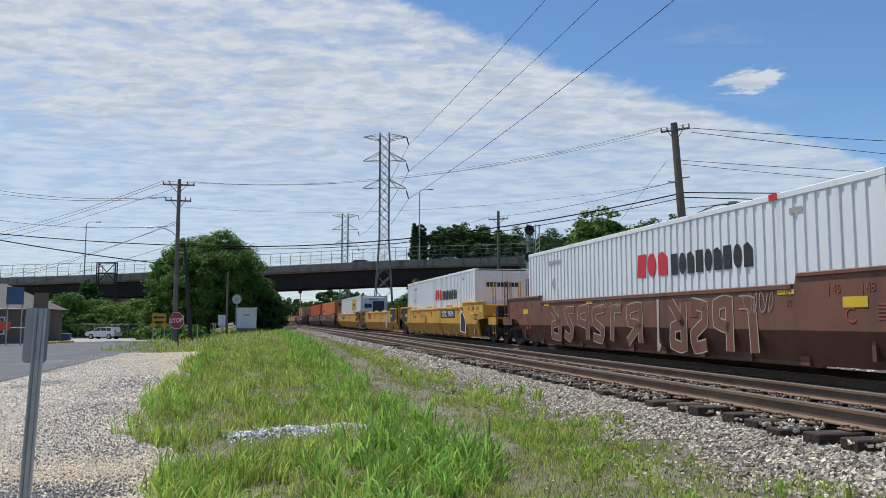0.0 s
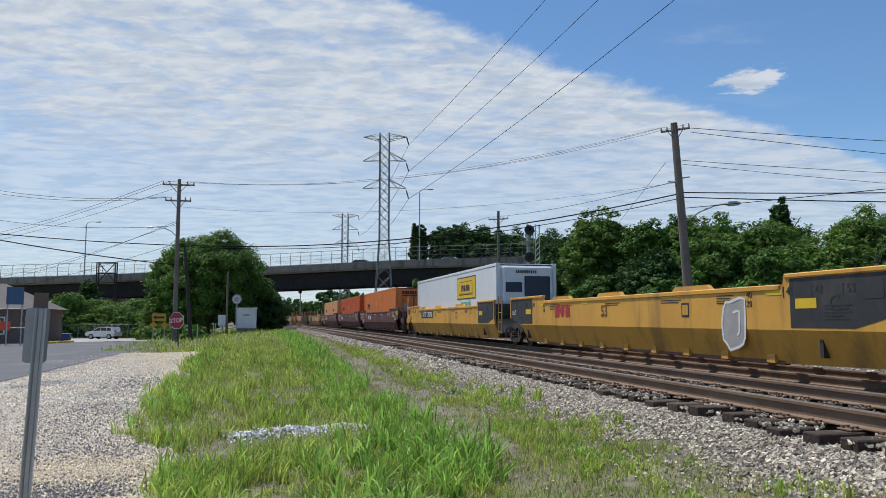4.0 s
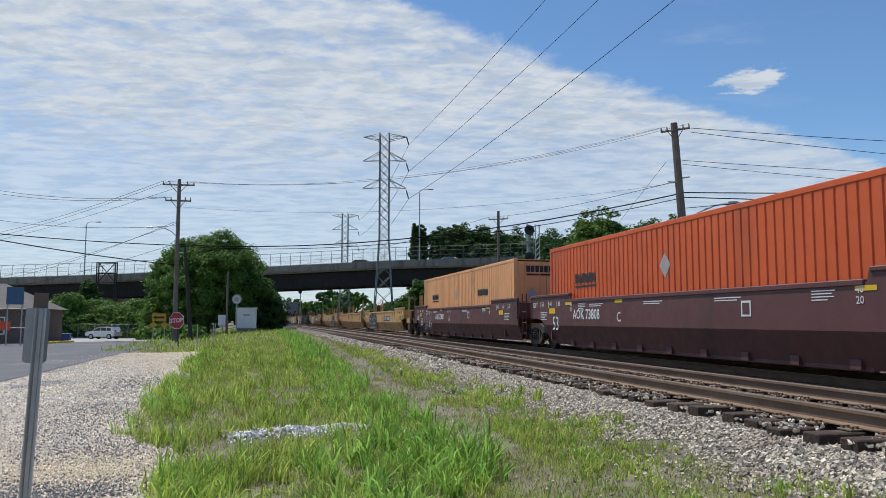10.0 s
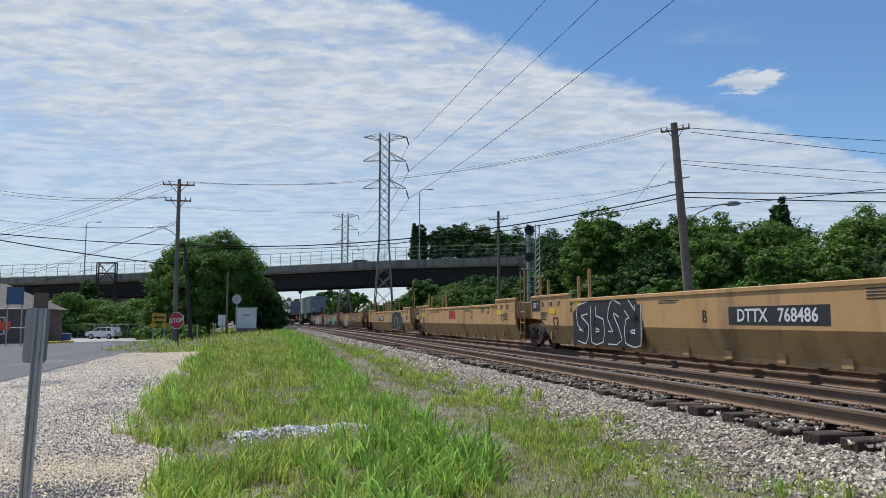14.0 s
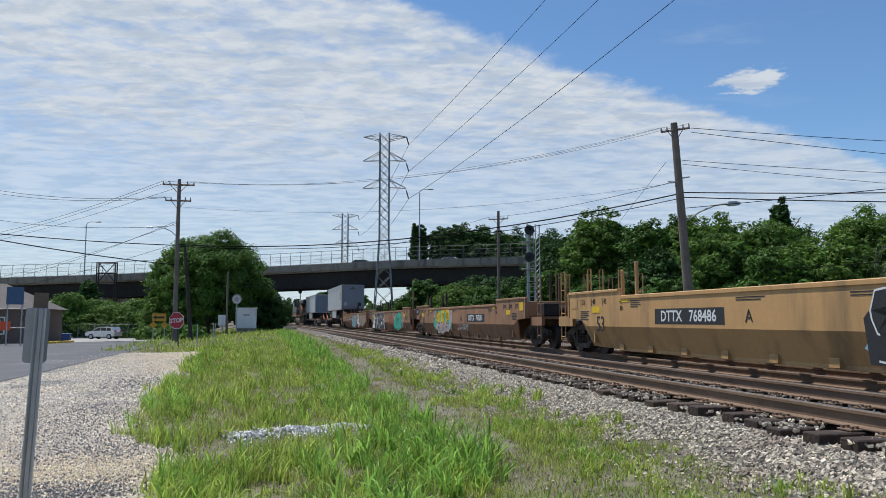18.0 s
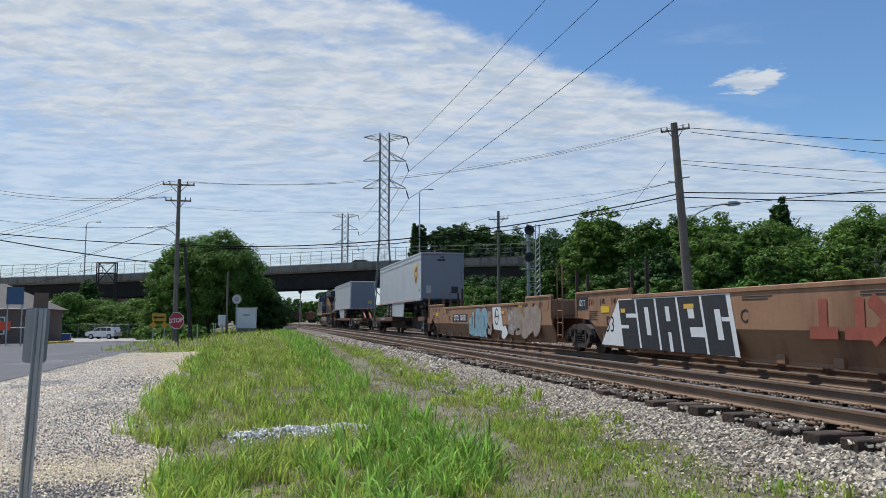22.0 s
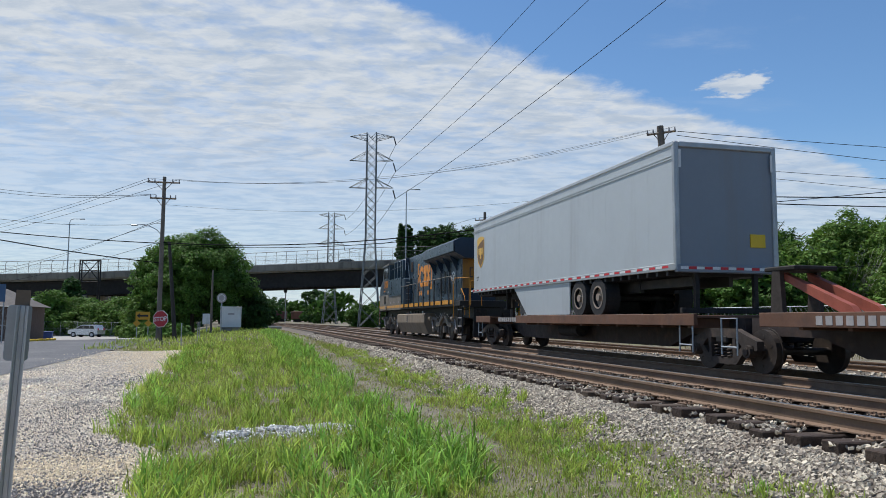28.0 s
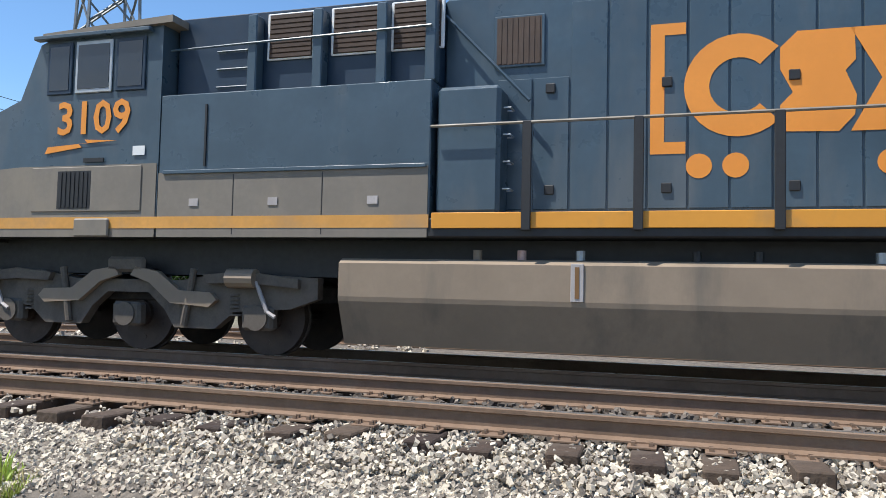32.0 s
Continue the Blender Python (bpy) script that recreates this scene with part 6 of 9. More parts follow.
def throw_up(parent, x_left, x_right, z0, z1, glyphs, fill, edge, width=0.26, rim=0.05, y=1.509, lean=0.0):
    """Fat spray-painted letter forms: each a broad ribbon over a slightly broader dark one."""
    n = len(glyphs)
    w = (x_left - x_right) / n
    for i, g in enumerate(glyphs):
        for m, ww, dy in ((edge, width + 2 * rim, 0.0), (fill, width, 0.0016)):
            if m is None:
                continue
            for j, pts in enumerate(GLYPHS[g]):
                b = bmesh.new()
                fine = []
                pts = [(1 - u, 1 - v) if i % 3 == 0 else (u, 1 - v) if i % 3 == 1 else (1 - u, v) for u, v in pts]
                for (u0, v0), (u1, v1) in zip(pts, pts[1:]):
                    fine += [(u0 + (u1 - u0) * k / 4, v0 + (v1 - v0) * k / 4) for k in range(4)]
                fine.append(pts[-1])
                inset = width / 2
                stroke(b, [(x_left - i * w - inset - u * (w - 1.4 * inset) + lean * v, z0 + inset + v * (z1 - z0 - 2 * inset)) for u, v in fine], ww, y + dy + 0.0003 * i + 0.00015 * j)
                part("graffiti", b, m, parent)


def patch(parent, pts, material, y=1.507):
    return part("graffiti", prism(bmesh.new(), pts, y, y + 0.001), material, parent)


def blob(cx, cz, rx, rz, seed, n=22):
    rng = random.Random(seed)
    ph = [rng.uniform(0, 6.28) for _ in range(3)]
    out = []
    for j in range(n):
        a = 6.283 * j / n
        r = 1 + 0.10 * math.sin(2 * a + ph[0]) + 0.09 * math.sin(3 * a + ph[1]) + 0.07 * math.sin(5 * a + ph[2])
        out.append((cx + rx * r * math.cos(a), cz + rz * min(r, 1.1) * math.sin(a)))
    return out


def ladder(parent, x, y, z0, z1, w=0.42, material="mark grey", n=4, axis="x"):
    b = bmesh.new()
    for u in (-w / 2, w / 2):
        tube(b, (x + u, y, z0), (x + u, y, z1), 0.018, seg=6)
    for i in range(n):
        z = z0 + 0.12 + (z1 - z0 - 0.2) * i / max(1, n - 1)
        tube(b, (x - w / 2, y, z), (x + w / 2, y, z), 0.016, seg=6)
    return part("ladder", b, material, parent)


def well_unit(label, a0, a1, paint, near_end, far_end, end_paint=None, marks="mark white", number="", letter="A", plate="mark black", posts=0, group="well wagons", plate_x=-5.5, sq="mark yellow", black_ends=(-1, 1), letter_x=None, ext=None, lift=3.5):
    """One platform of a double-stack well wagon. near_end/far_end: 'coupler' or 'joint'."""
    t, h = rail_thing("well_wagon", label, "freight wagon", a0, a1, group)
    end_paint = end_paint or paint
    lo = 0.20
    tail_coupler = near_end == "coupler"
    ext = (0.45 if tail_coupler else 0.0) if ext is None else ext
    rise = {-1: 3.6 if tail_coupler or lift > 3.5 else 2.6 if lift == 3.5 else lift, 1: 3.5}   # length of the raised side at either end
    H = {-1: h + ext, 1: h}

    def end_cols(k, cut):
        g = H[k]
        foot = [(g, 1.02, 1.70), (g - 0.25, 1.02, 1.74), (g - 0.95, 0.98, 1.74), (g - 1.35, lo + 0.04, 1.74)] if cut else [(g, lo + 0.30, 1.70), (g - 0.22, lo + 0.04, 1.74)]
        return foot + [(g - rise[k] + 0.05, lo, 1.74), (g - rise[k], lo, 1.56)]
    cols = [(-x, a, c) for x, a, c in end_cols(-1, tail_coupler)] + [(0, lo, 1.56)] + end_cols(1, True)[::-1]
    for s in (1, -1):
        side = part("side", panel_side(cols, 1.5, s), paint, t)
        b = bmesh.new()
        box(b, -H[-1] + rise[-1] + 0.05, h - 3.55, s * 1.5 - 0.10, s * 1.5 + 0.025, 1.50, 1.60, 0.015)
        for k in (-1, 1):
            box(b, min(k * (H[k] - 0.1), k * (H[k] - rise[k] + 0.08)), max(k * (H[k] - 0.1), k * (H[k] - rise[k] + 0.08)), s * 1.5 - 0.10, s * 1.5 + 0.03, 1.70, 1.78, 0.015)
        part("top_chord", b, paint, side)
        b = bmesh.new()
        box(b, -h + 2.9, h - 2.9, s * 1.22 - 0.07, s * 1.22 + 0.05, lo - 0.03, lo + 0.06, 0.01)
        part("bottom_chord", b, end_paint if end_paint != "car black" else "well rust brown", side)
        if s > 0 and paint == "well yellow":
            for x in (-h + 5.6, 0.6, h - 5.0):
                part("guide", prism(bmesh.new(), [(x - 0.75, 1.60), (x - 0.62, 1.70), (x + 0.62, 1.70), (x + 0.75, 1.60)], 1.40, 1.51), paint, side)
        if end_paint != paint:
            for k in black_ends:
                b = bmesh.new()
                x0, x1 = sorted((k * (H[k] - 0.01), k * (H[k] - 2.4)))
                pts = [(x0, 1.06), (x0, 1.69), (x1, 1.69), (x1, 0.84), (x0 + 0.9, 0.84)] if k < 0 else [(x0, 0.84), (x0, 1.69), (x1, 1.69), (x1, 1.06), (x1 - 0.9, 0.84)]
                prism(b, pts, s * 1.501, s * 1.504)
                part("end_panel", b, end_paint, side)
    # floor and cross bearers of the well
    me = mesh_of(box(bmesh.new(), -0.12, 0.12, -1.34, 1.34, lo, lo + 0.16), end_paint if end_paint != "car black" else paint)
    for i in range(9):
        cb = new("cross_bearer", me)
        cb.parent = t
        cb.matrix_basis = pose(-h + 3.2 + i * (2 * h - 6.4) / 8, 0, 0)
    # end platforms over the trucks
    for k, kind in ((-1, near_end), (1, far_end)):
        b = bmesh.new()
        x0, x1 = sorted((k * (H[k] - 0.02), k * (H[k] - 1.7)))
        box(b, x0, x1, -1.44, 1.44, 1.02, 1.12, 0.01)
        box(b, x0, x1, -0.45, 0.45, 0.62, 1.02, 0.02)
        x2, x3 = sorted((k * (H[k] - 1.7), k * (H[k] - 1.78)))
        box(b, x2, x3, -1.44, 1.44, 0.35, 1.5)
        ep = end_paint if k in black_ends else paint
        end = part("platform", b, ep, t)
        b = bmesh.new()
        xe = k * (H[k] + 0.02)
        box(b, min(xe, xe - k * 0.10), max(xe, xe - k * 0.10), -1.46, 1.46, 1.10, 1.62, 0.02)
        part("end_sill", b, ep, end)
        if kind == "coupler":
            b = bmesh.new()
            x4, x5 = sorted((k * (H[k] - 0.1), k * (H[k] + 1.75)))
            box(b, x4, x5, -0.17, 0.17, 0.68, 0.92, 0.02)
            box(b, min(k * (H[k] + 1.35), k * (H[k] + 1.75)), max(k * (H[k] + 1.35), k * (H[k] + 1.75)), -0.26, 0.26, 0.62, 1.0, 0.05)
            part("coupler", b, "truck iron", end)
            b = bmesh.new()
            x6, x7 = sorted((k * (H[k] + 0.05), k * (H[k] + 1.15)))
            box(b, x6, x7, -1.35, 1.35, 1.00, 1.08)
            for u in (-1.3, -0.45, 0.45, 1.3):
                box(b, x6, x7, u - 0.05, u + 0.05, 0.78, 1.0)
            part("end_deck", b, ep, end)
            b = bmesh.new()
            xr = k * (H[k] + 1.0)
            for y in (1.32, -1.32):
                pipe(b, [(xr, y, 0.35), (xr, y, 2.45), (xr - k * 0.32, y, 2.45), (xr - k * 0.32, y, 0.35)], 0.022, 6)
                for i in range(5):
                    tube(b, (xr, y, 0.45 + i * 0.36), (xr - k * 0.32, y, 0.45 + i * 0.36), 0.016, seg=6)
            part("handrail", b, end_paint if end_paint != "car black" else paint, end)
            b = bmesh.new()
            xm = k * (H[k] + 0.45)
            for y in (0.55, 0.15, -0.5):
                pipe(b, [(xm, y, 1.08), (xm, y, 2.55), (xm + k * 0.25, y, 2.55), (xm + k * 0.25, y, 1.08)], 0.022, 6)
            part("stanchion", b, end_paint if end_paint != "car black" else paint, end)
            b = bmesh.new()
            tube(b, (k * (H[k] + 0.25), -0.9, 1.28), (k * (H[k] + 0.25), 0.85, 1.28), 0.17, seg=12)
            box(b, min(k * (H[k] + .5), k * (H[k] + .85)), max(k * (H[k] + .5), k * (H[k] + .85)), 0.6, 1.15, 1.1, 1.55, 0.03)
            part("brake_gear", b, "truck iron", end)
            freight_truck(t, k * (H[k] - 0.10))
        else:
            b = bmesh.new()
            x4, x5 = sorted((k * (H[k] - 0.1), k * (H[k] + 0.95)))
            box(b, x4, x5, -0.35, 0.35, 0.60, 1.0, 0.03)
            part("articulation", b, "truck iron", end)
            b = bmesh.new()
            xr = k * (H[k] + 0.22)
            for u in (0.0, 0.42):
                tube(b, (xr + k * u, 1.40, 0.42), (xr + k * u, 1.40, 2.75 if posts else 1.9), 0.024, seg=6)
            for i in range(4):
                tube(b, (xr, 1.40, 0.50 + i * 0.38), (xr + k * 0.42, 1.40, 0.50 + i * 0.38), 0.017, seg=6)
            if k < 0:
                part("ladder", b, end_paint if end_paint != "car black" else paint, end)
            else:
                b.free()
            if k > 0:
                freight_truck(t, k * (H[k] + 0.68))
    for k in (-1, 1):
        for s in (-1, 1):
            b = bmesh.new()
            box(b, min(k * (H[k] - 0.02), k * (H[k] - 0.10)), max(k * (H[k] - 0.02), k * (H[k] - 0.10)), min(s * 1.44, s * 1.53), max(s * 1.44, s * 1.53), 1.02, 1.76, 0.01)
            part("corner_post", b, paint, t)
    if posts:
        for k in (-1, 1):
            for j, u in enumerate((0.6, 1.5)):
                b = bmesh.new()
                x = k * (H[k] - u)
                box(b, x - 0.035, x + 0.035, -0.05, 0.05, 1.1, 2.45 + 0.2 * (j % 2), 0.01)
                part("stanchion", b, paint if paint == "well tan" else "sill brown", t)
    # markings on the near side
    low = 0.0 if paint == "well yellow" else -0.20      # the plate sits lower on the older cars
    if number:
        plate_w = 3.0 if paint == "well yellow" else 2.8
        b = bmesh.new()
        box(b, plate_x - plate_w / 2, plate_x + plate_w / 2, 1.5015, 1.5035, low + 1.08 if low else 1.06, low + 1.43 if low else 1.44)
        p = part("number_plate", b, plate, t)
        text_on(p, "DTTX   " + number, plate_x, 1.25 + low, 0.37 if not low else 0.34, "mark white", 1.5055, squeeze=1.02, bold=0.006)
    for k in (-1, 1):
        for i, tx in enumerate(("53", "48", "45")):
            xx = k * (H[k] - 1.05 - i * 0.72)
            text_on(t, tx, xx - 0.10, 1.47, 0.20, marks)
            decal(t, xx + 0.06, xx + 0.09, 1.36, 1.56, marks)
        decal(t, k * (H[k] - 2.0) - 0.26, k * (H[k] - 2.0) + 0.26, 1.17, 1.34, sq, 1.5045)
        text_on(t, "40\n20", k * (H[k] - 3.55), 1.36, 0.17, marks)
        bars_on(t, k * (H[k] - 1.25), 1.22, 5, 0.62, 0.02, 0.055, marks, 1.5045)
        bars_on(t, k * (H[k] - 4.35), 1.46, 4, 0.55, 0.018, 0.05, marks)
        decal(t, k * (H[k] - 0.50) - 0.20, k * (H[k] - 0.50) + 0.20, 1.30, 1.60, sq if near_end == "coupler" and k < 0 else end_paint, 1.5048)
    for k, kind in ((-1, near_end), (1, far_end)):
        if kind == "joint" and k > 0:
            if paint in ("well tan", "well orange brown"):
                decal(t, h - 0.86, h - 0.03, 1.27, 1.62, "mark black", 1.5052)
            text_on(t, "125 T", h - 0.45, 1.45 if end_paint == paint else 1.22, 0.24, "mark white", 1.5095, squeeze=0.8)
    if end_paint == paint:
        text_on(t, "53", h - 2.30, 0.84, 0.60, marks, 1.508, squeeze=0.9)
    text_on(t, letter, plate_x - 2.2 if letter_x is None else letter_x, 1.24 + low, 0.36, marks)
    def clear(x):
        return not number or abs(x - plate_x) > 2.1
    for x in (-2.6, 0.4, 3.6):
        if clear(x):
            bars_on(t, x, 1.42, 2, 0.9, 0.02, 0.05, marks)
    if clear(-3.2):
        decal(t, -3.35, -3.05, 1.04, 1.34, marks)
        decal(t, -3.31, -3.09, 1.08, 1.30, paint, 1.5062)
    for x in (-6.2, 2.2, 5.6):
        if clear(x):
            decal(t, x - 0.22, x + 0.22, 1.42, 1.50, sq)
    return t, h


def container(label, a0, a1, paint, style="corrugated", tail="mark black", logo=None, lift=0.34):
    t, h = rail_thing("container", label, "container", a0, a1, "containers")
    z0, z1, w = lift, lift + 2.94, 1.295
    for s in (1, -1):
        b = bmesh.new()
        if style == "smooth":
            box(b, -h + 0.12, h - 0.12, min(s * (w - 0.05), s * (w - 0.015)), max(s * (w - 0.05), s * (w - 0.015)), z0 + 0.16, z1 - 0.13)
            part("side_wall", b, paint, t)
            b = bmesh.new()
            for i in range(12):
                x = -h + 1.2 + i * (2 * h - 2.4) / 11
                box(b, x - 0.006, x + 0.006, min(s * (w - 0.016), s * (w - 0.0135)), max(s * (w - 0.016), s * (w - 0.0135)), z0 + 0.16, z1 - 0.13)
        else:
            n = 56 if style == "corrugated" else 62
            L = 2 * h - 0.30
            prof = []
            for i in range(n):
                x = -h + 0.15 + L * i / n
                p = L / n
                if style == "corrugated":
                    prof += [(x, 0.0), (x + p * 0.56, 0.0), (x + p * 0.65, -0.027), (x + p * 0.91, -0.027)]
                else:
                    prof += [(x, 0.0), (x + p * 0.74, 0.0), (x + p * 0.80, -0.022), (x + p * 0.93, -0.022)]
            prof.append((h - 0.15, 0.0))
            lo = [b.verts.new((x, s * (w - 0.012 + d), z0 + 0.15)) for x, d in prof]
            hi = [b.verts.new((x, s * (w - 0.012 + d), z1 - 0.12)) for x, d in prof]
            for i in range(len(prof) - 1):
                b.faces.new((lo[i], lo[i + 1], hi[i + 1], hi[i]))
            li = [b.verts.new((x, s * (w - 0.08), z0 + 0.15)) for x in (-h + 0.15, h - 0.15)]
            hi2 = [b.verts.new((x, s * (w - 0.08), z1 - 0.12)) for x in (-h + 0.15, h - 0.15)]
            b.faces.new((li[0], hi2[0], hi2[1], li[1]))
        part("seam" if style == "smooth" else "side_wall", b, paint, t)
        b = bmesh.new()
        box(b, -h, h, min(s * (w - 0.08), s * w), max(s * (w - 0.08), s * w), z1 - 0.12, z1, 0.012)
        part("top_rail", b, paint, t)
        b = bmesh.new()
        box(b, -h, h, min(s * (w - 0.08), s * w), max(s * (w - 0.08), s * w), z0, z0 + 0.16, 0.012)
        part("bottom_rail", b, paint, t)
    for k in (-1, 1):
        for s in (-1, 1):
            b = bmesh.new()
            box(b, min(k * h, k * (h - 0.15)), max(k * h, k * (h - 0.15)), min(s * (w - 0.15), s * w), max(s * (w - 0.15), s * w), z0 + 0.01, z1 - 0.004, 0.015)
            part("corner_post", b, paint, t)
            for zz in (z0, z1 - 0.12):
                b = bmesh.new()
                box(b, min(k * (h + 0.003), k * (h - 0.18)), max(k * (h + 0.003), k * (h - 0.18)), min(s * (w - 0.16), s * (w + 0.004)), max(s * (w - 0.16), s * (w + 0.004)), zz, zz + 0.122, 0.01)
                part("corner_casting", b, paint, t)
    b = bmesh.new()
    box(b, -h + 0.05, h - 0.05, -w + 0.06, w - 0.06, z1 - 0.05, z1 - 0.02)
    part("roof", b, paint, t)
    b = bmesh.new()
    box(b, -h + 0.05, h - 0.05, -w + 0.06, w - 0.06, z0 + 0.05, z0 + 0.12)
    part("floor", b, "car black", t)
    b = bmesh.new()
    box(b, h - 0.10, h - 0.03, -w + 0.14, w - 0.14, z0 + 0.12, z1 - 0.10)
    part("front_wall", b, paint, t)
    # near end
    b = bmesh.new()
    if style == "smooth":
        box(b, -h + 0.03, -h + 0.10, -w + 0.14, w - 0.14, z0 + 0.12, z1 - 0.10)
        e = part("end_wall", b, paint, t)
    else:
        e = None
        for s in (-1, 1):
            b2 = bmesh.new()
            box(b2, -h + 0.02, -h + 0.08, min(s * 0.01, s * (w - 0.14)), max(s * 0.01, s * (w - 0.14)), z0 + 0.12, z1 - 0.10)
            for i in range(5):
                zz = z0 + 0.35 + i * 0.5
                box(b2, -h + 0.005, -h + 0.02, min(s * 0.06, s * (w - 0.2)), max(s * 0.06, s * (w - 0.2)), zz, zz + 0.16)
            d = part("door", b2, paint, t)
            for u in (0.28, 0.86):
                b2 = bmesh.new()
                tube(b2, (-h - 0.01, s * u, z0 + 0.1), (-h - 0.01, s * u, z1 - 0.08), 0.02, seg=6)
                part("lock_rod", b2, paint, d)
        b.free()
    return t, h


def end_bars(t, h, z, material, n=9, w=1.5, hh=0.22, sub=True):
    """The name on the end doors, as plain blocks."""
    b = bmesh.new()
    for i in range(n):
        y = w / 2 - i * w / n
        box(b, -h - 0.012, -h - 0.002, y - w / n * 0.78, y, z, z + hh)
    if sub:
        box(b, -h - 0.012, -h - 0.002, -w / 2, w / 2, z - 0.13, z - 0.06)
    part("logo", b, material, t)


def side_blocks(t, x0, x1, z0, z1, n, material, y=1.292, slant=0.06, name="logo"):
    """A row of plain letter-sized blocks, from the locomotive end on."""
    w = (x1 - x0) / n
    for i in range(n):
        b = bmesh.new()
        a, c = x1 - i * w, x1 - i * w - w * 0.80
        m = (a + c) / 2
        if i % 3 == 0:
            prism(b, [(a, z0), (c, z0), (c - slant, z1), (a - slant, z1)], y, y + 0.004)
        elif i % 3 == 1:
            k = 14
            ring = [(m + (a - c) / 2 * math.cos(6.283 * j / k), (z0 + z1) / 2 + (z1 - z0) / 2 * math.sin(6.283 * j / k)) for j in range(k)]
            prism(b, ring, y, y + 0.004)
        else:
            prism(b, [(a, z0), (c, z0), (c, z0 + (z1 - z0) * 0.75), (m, z1), (a, z0 + (z1 - z0) * 0.9)], y, y + 0.004)
        part(name, b, material, t)


# ---- wagon 1: brown, white container, long graffiti
well_unit("dark brown double-stack well wagon covered with pale graffiti", 8.3, 27.53, "well rust brown", "joint", "coupler", marks="mark faded red", number="", letter="C", group="brown wagons", ext=0.2, lift=3.4)
U1 = TRAIN[-1][0]
throw_up(U1, 5.3, -1.0, 0.32, 1.42, "RZPSLR", "well rust brown", "mark sand", 0.20, 0.024)
throw_up(U1, -1.5, -1.85, 0.2, 1.5, "I", "mark sand", None, 0.10)
throw_up(U1, -2.1, -5.5, 0.25, 1.48, "RSPL", "well rust brown", "mark sand", 0.22, 0.028)
tag_scrawl(U1, 0.2, 1.6, 1.30, 1.5, "mark dust", 5, 0.022, 5, 1.514)
tag_scrawl(U1, -5.9, -5.0, 1.10, 1.5, "mark dust", 6, 0.025, 4, 1.514)


def white_box(a0, a1, red_x):
    t, h = container("white corrugated 53-foot container with a red and black logo", a0, a1, "container white")
    side_blocks(t, -1.68, -0.08, 2.02, 2.58, 3, "mark red")
    side_blocks(t, -4.85, -1.75, 2.0, 2.48, 9, "mark black", slant=0.0)
    end_bars(t, h, 2.45, "mark black", 9, 1.5, 0.2, False)
    bars_on(t, -6.05, 2.96, 1, 0.34, 0.10, 0.2, "mark grey", 1.292)
    decal(t, red_x - 0.12, red_x + 0.12, 3.16, 3.29, "mark red", 1.296)
    side_blocks(t, h - 3.1, h - 2.0, 2.76, 2.90, 10, "mark grey", name="writing_bar", slant=0)
    b = bmesh.new()
    prism(b, [(h - 2.57, 2.15), (h - 2.4, 1.95), (h - 2.23, 2.15), (h - 2.4, 2.35)], 1.286, 1.291)
    part("placard", b, "mark grey", t)
    return t


white_box(9.6, 25.79, -5.45)
well_unit("yellow double-stack well wagon with black end panel", 31.2, 50.5, "well yellow", "coupler", "joint", "car black", "mark black", "795395", "B", group="yellow wagons", black_ends=(1,), letter_x=0.03, plate_x=-3.62)
U2 = TRAIN[-1][0]
patch(U2, [(-6.13, 0.42), (-7.18, 0.38), (-7.08, 1.0), (-6.48, 1.42), (-6.18, 1.30)], "mark white", 1.5066)
patch(U2, [(-6.25, 0.46), (-7.06, 0.42), (-6.98, 0.98), (-6.51, 1.34), (-6.29, 1.24)], "mark black", 1.5082)
text_on(U2, "53", 1.60, 0.98, 0.58, "mark brown", 1.507, bold=0.012)
bars_on(U2, 4.75, 1.22, 2, 1.0, 0.05, 0.09, "mark brown")
bars_on(U2, 2.3, 1.22, 1, 0.5, 0.05, 0.09, "mark brown")
for k_, c_ in ((-1, "mark red"), (1, "mark blue")):
    b = bmesh.new()
    stroke(b, [(3.15 - 0.2 * k_, 1.02), (3.15 + 0.2 * k_, 1.36)], 0.07, 1.507 + 0.001 * k_)
    part("marking", b, c_, U2)
white_box(32.9, 49.05, 6.4)
well_unit("empty yellow double-stack well wagon with black ends", 52.15, 70.2, "well yellow", "joint", "joint", "car black", "mark black", "", "C", posts=0, group="yellow wagons")
U3 = TRAIN[-1][0]
tag_blocks(U3, -5.4, -4.6, 0.35, 1.45, "mark grey", "mark white", 9, 1)
text_on(U3, "53", 0.9, 1.2, 0.42, "mark brown", 1.507, bold=0.01)
side_blocks(U3, 3.2, 4.5, 1.05, 1.45, 3, "sign red", 1.503)
well_unit("yellow double-stack well wagon carrying a white reefer container", 72.2, 90.95, "well yellow", "joint", "coupler", "car black", "mark black", "795395", "A", group="yellow wagons", plate_x=3.44, black_ends=(-1,))


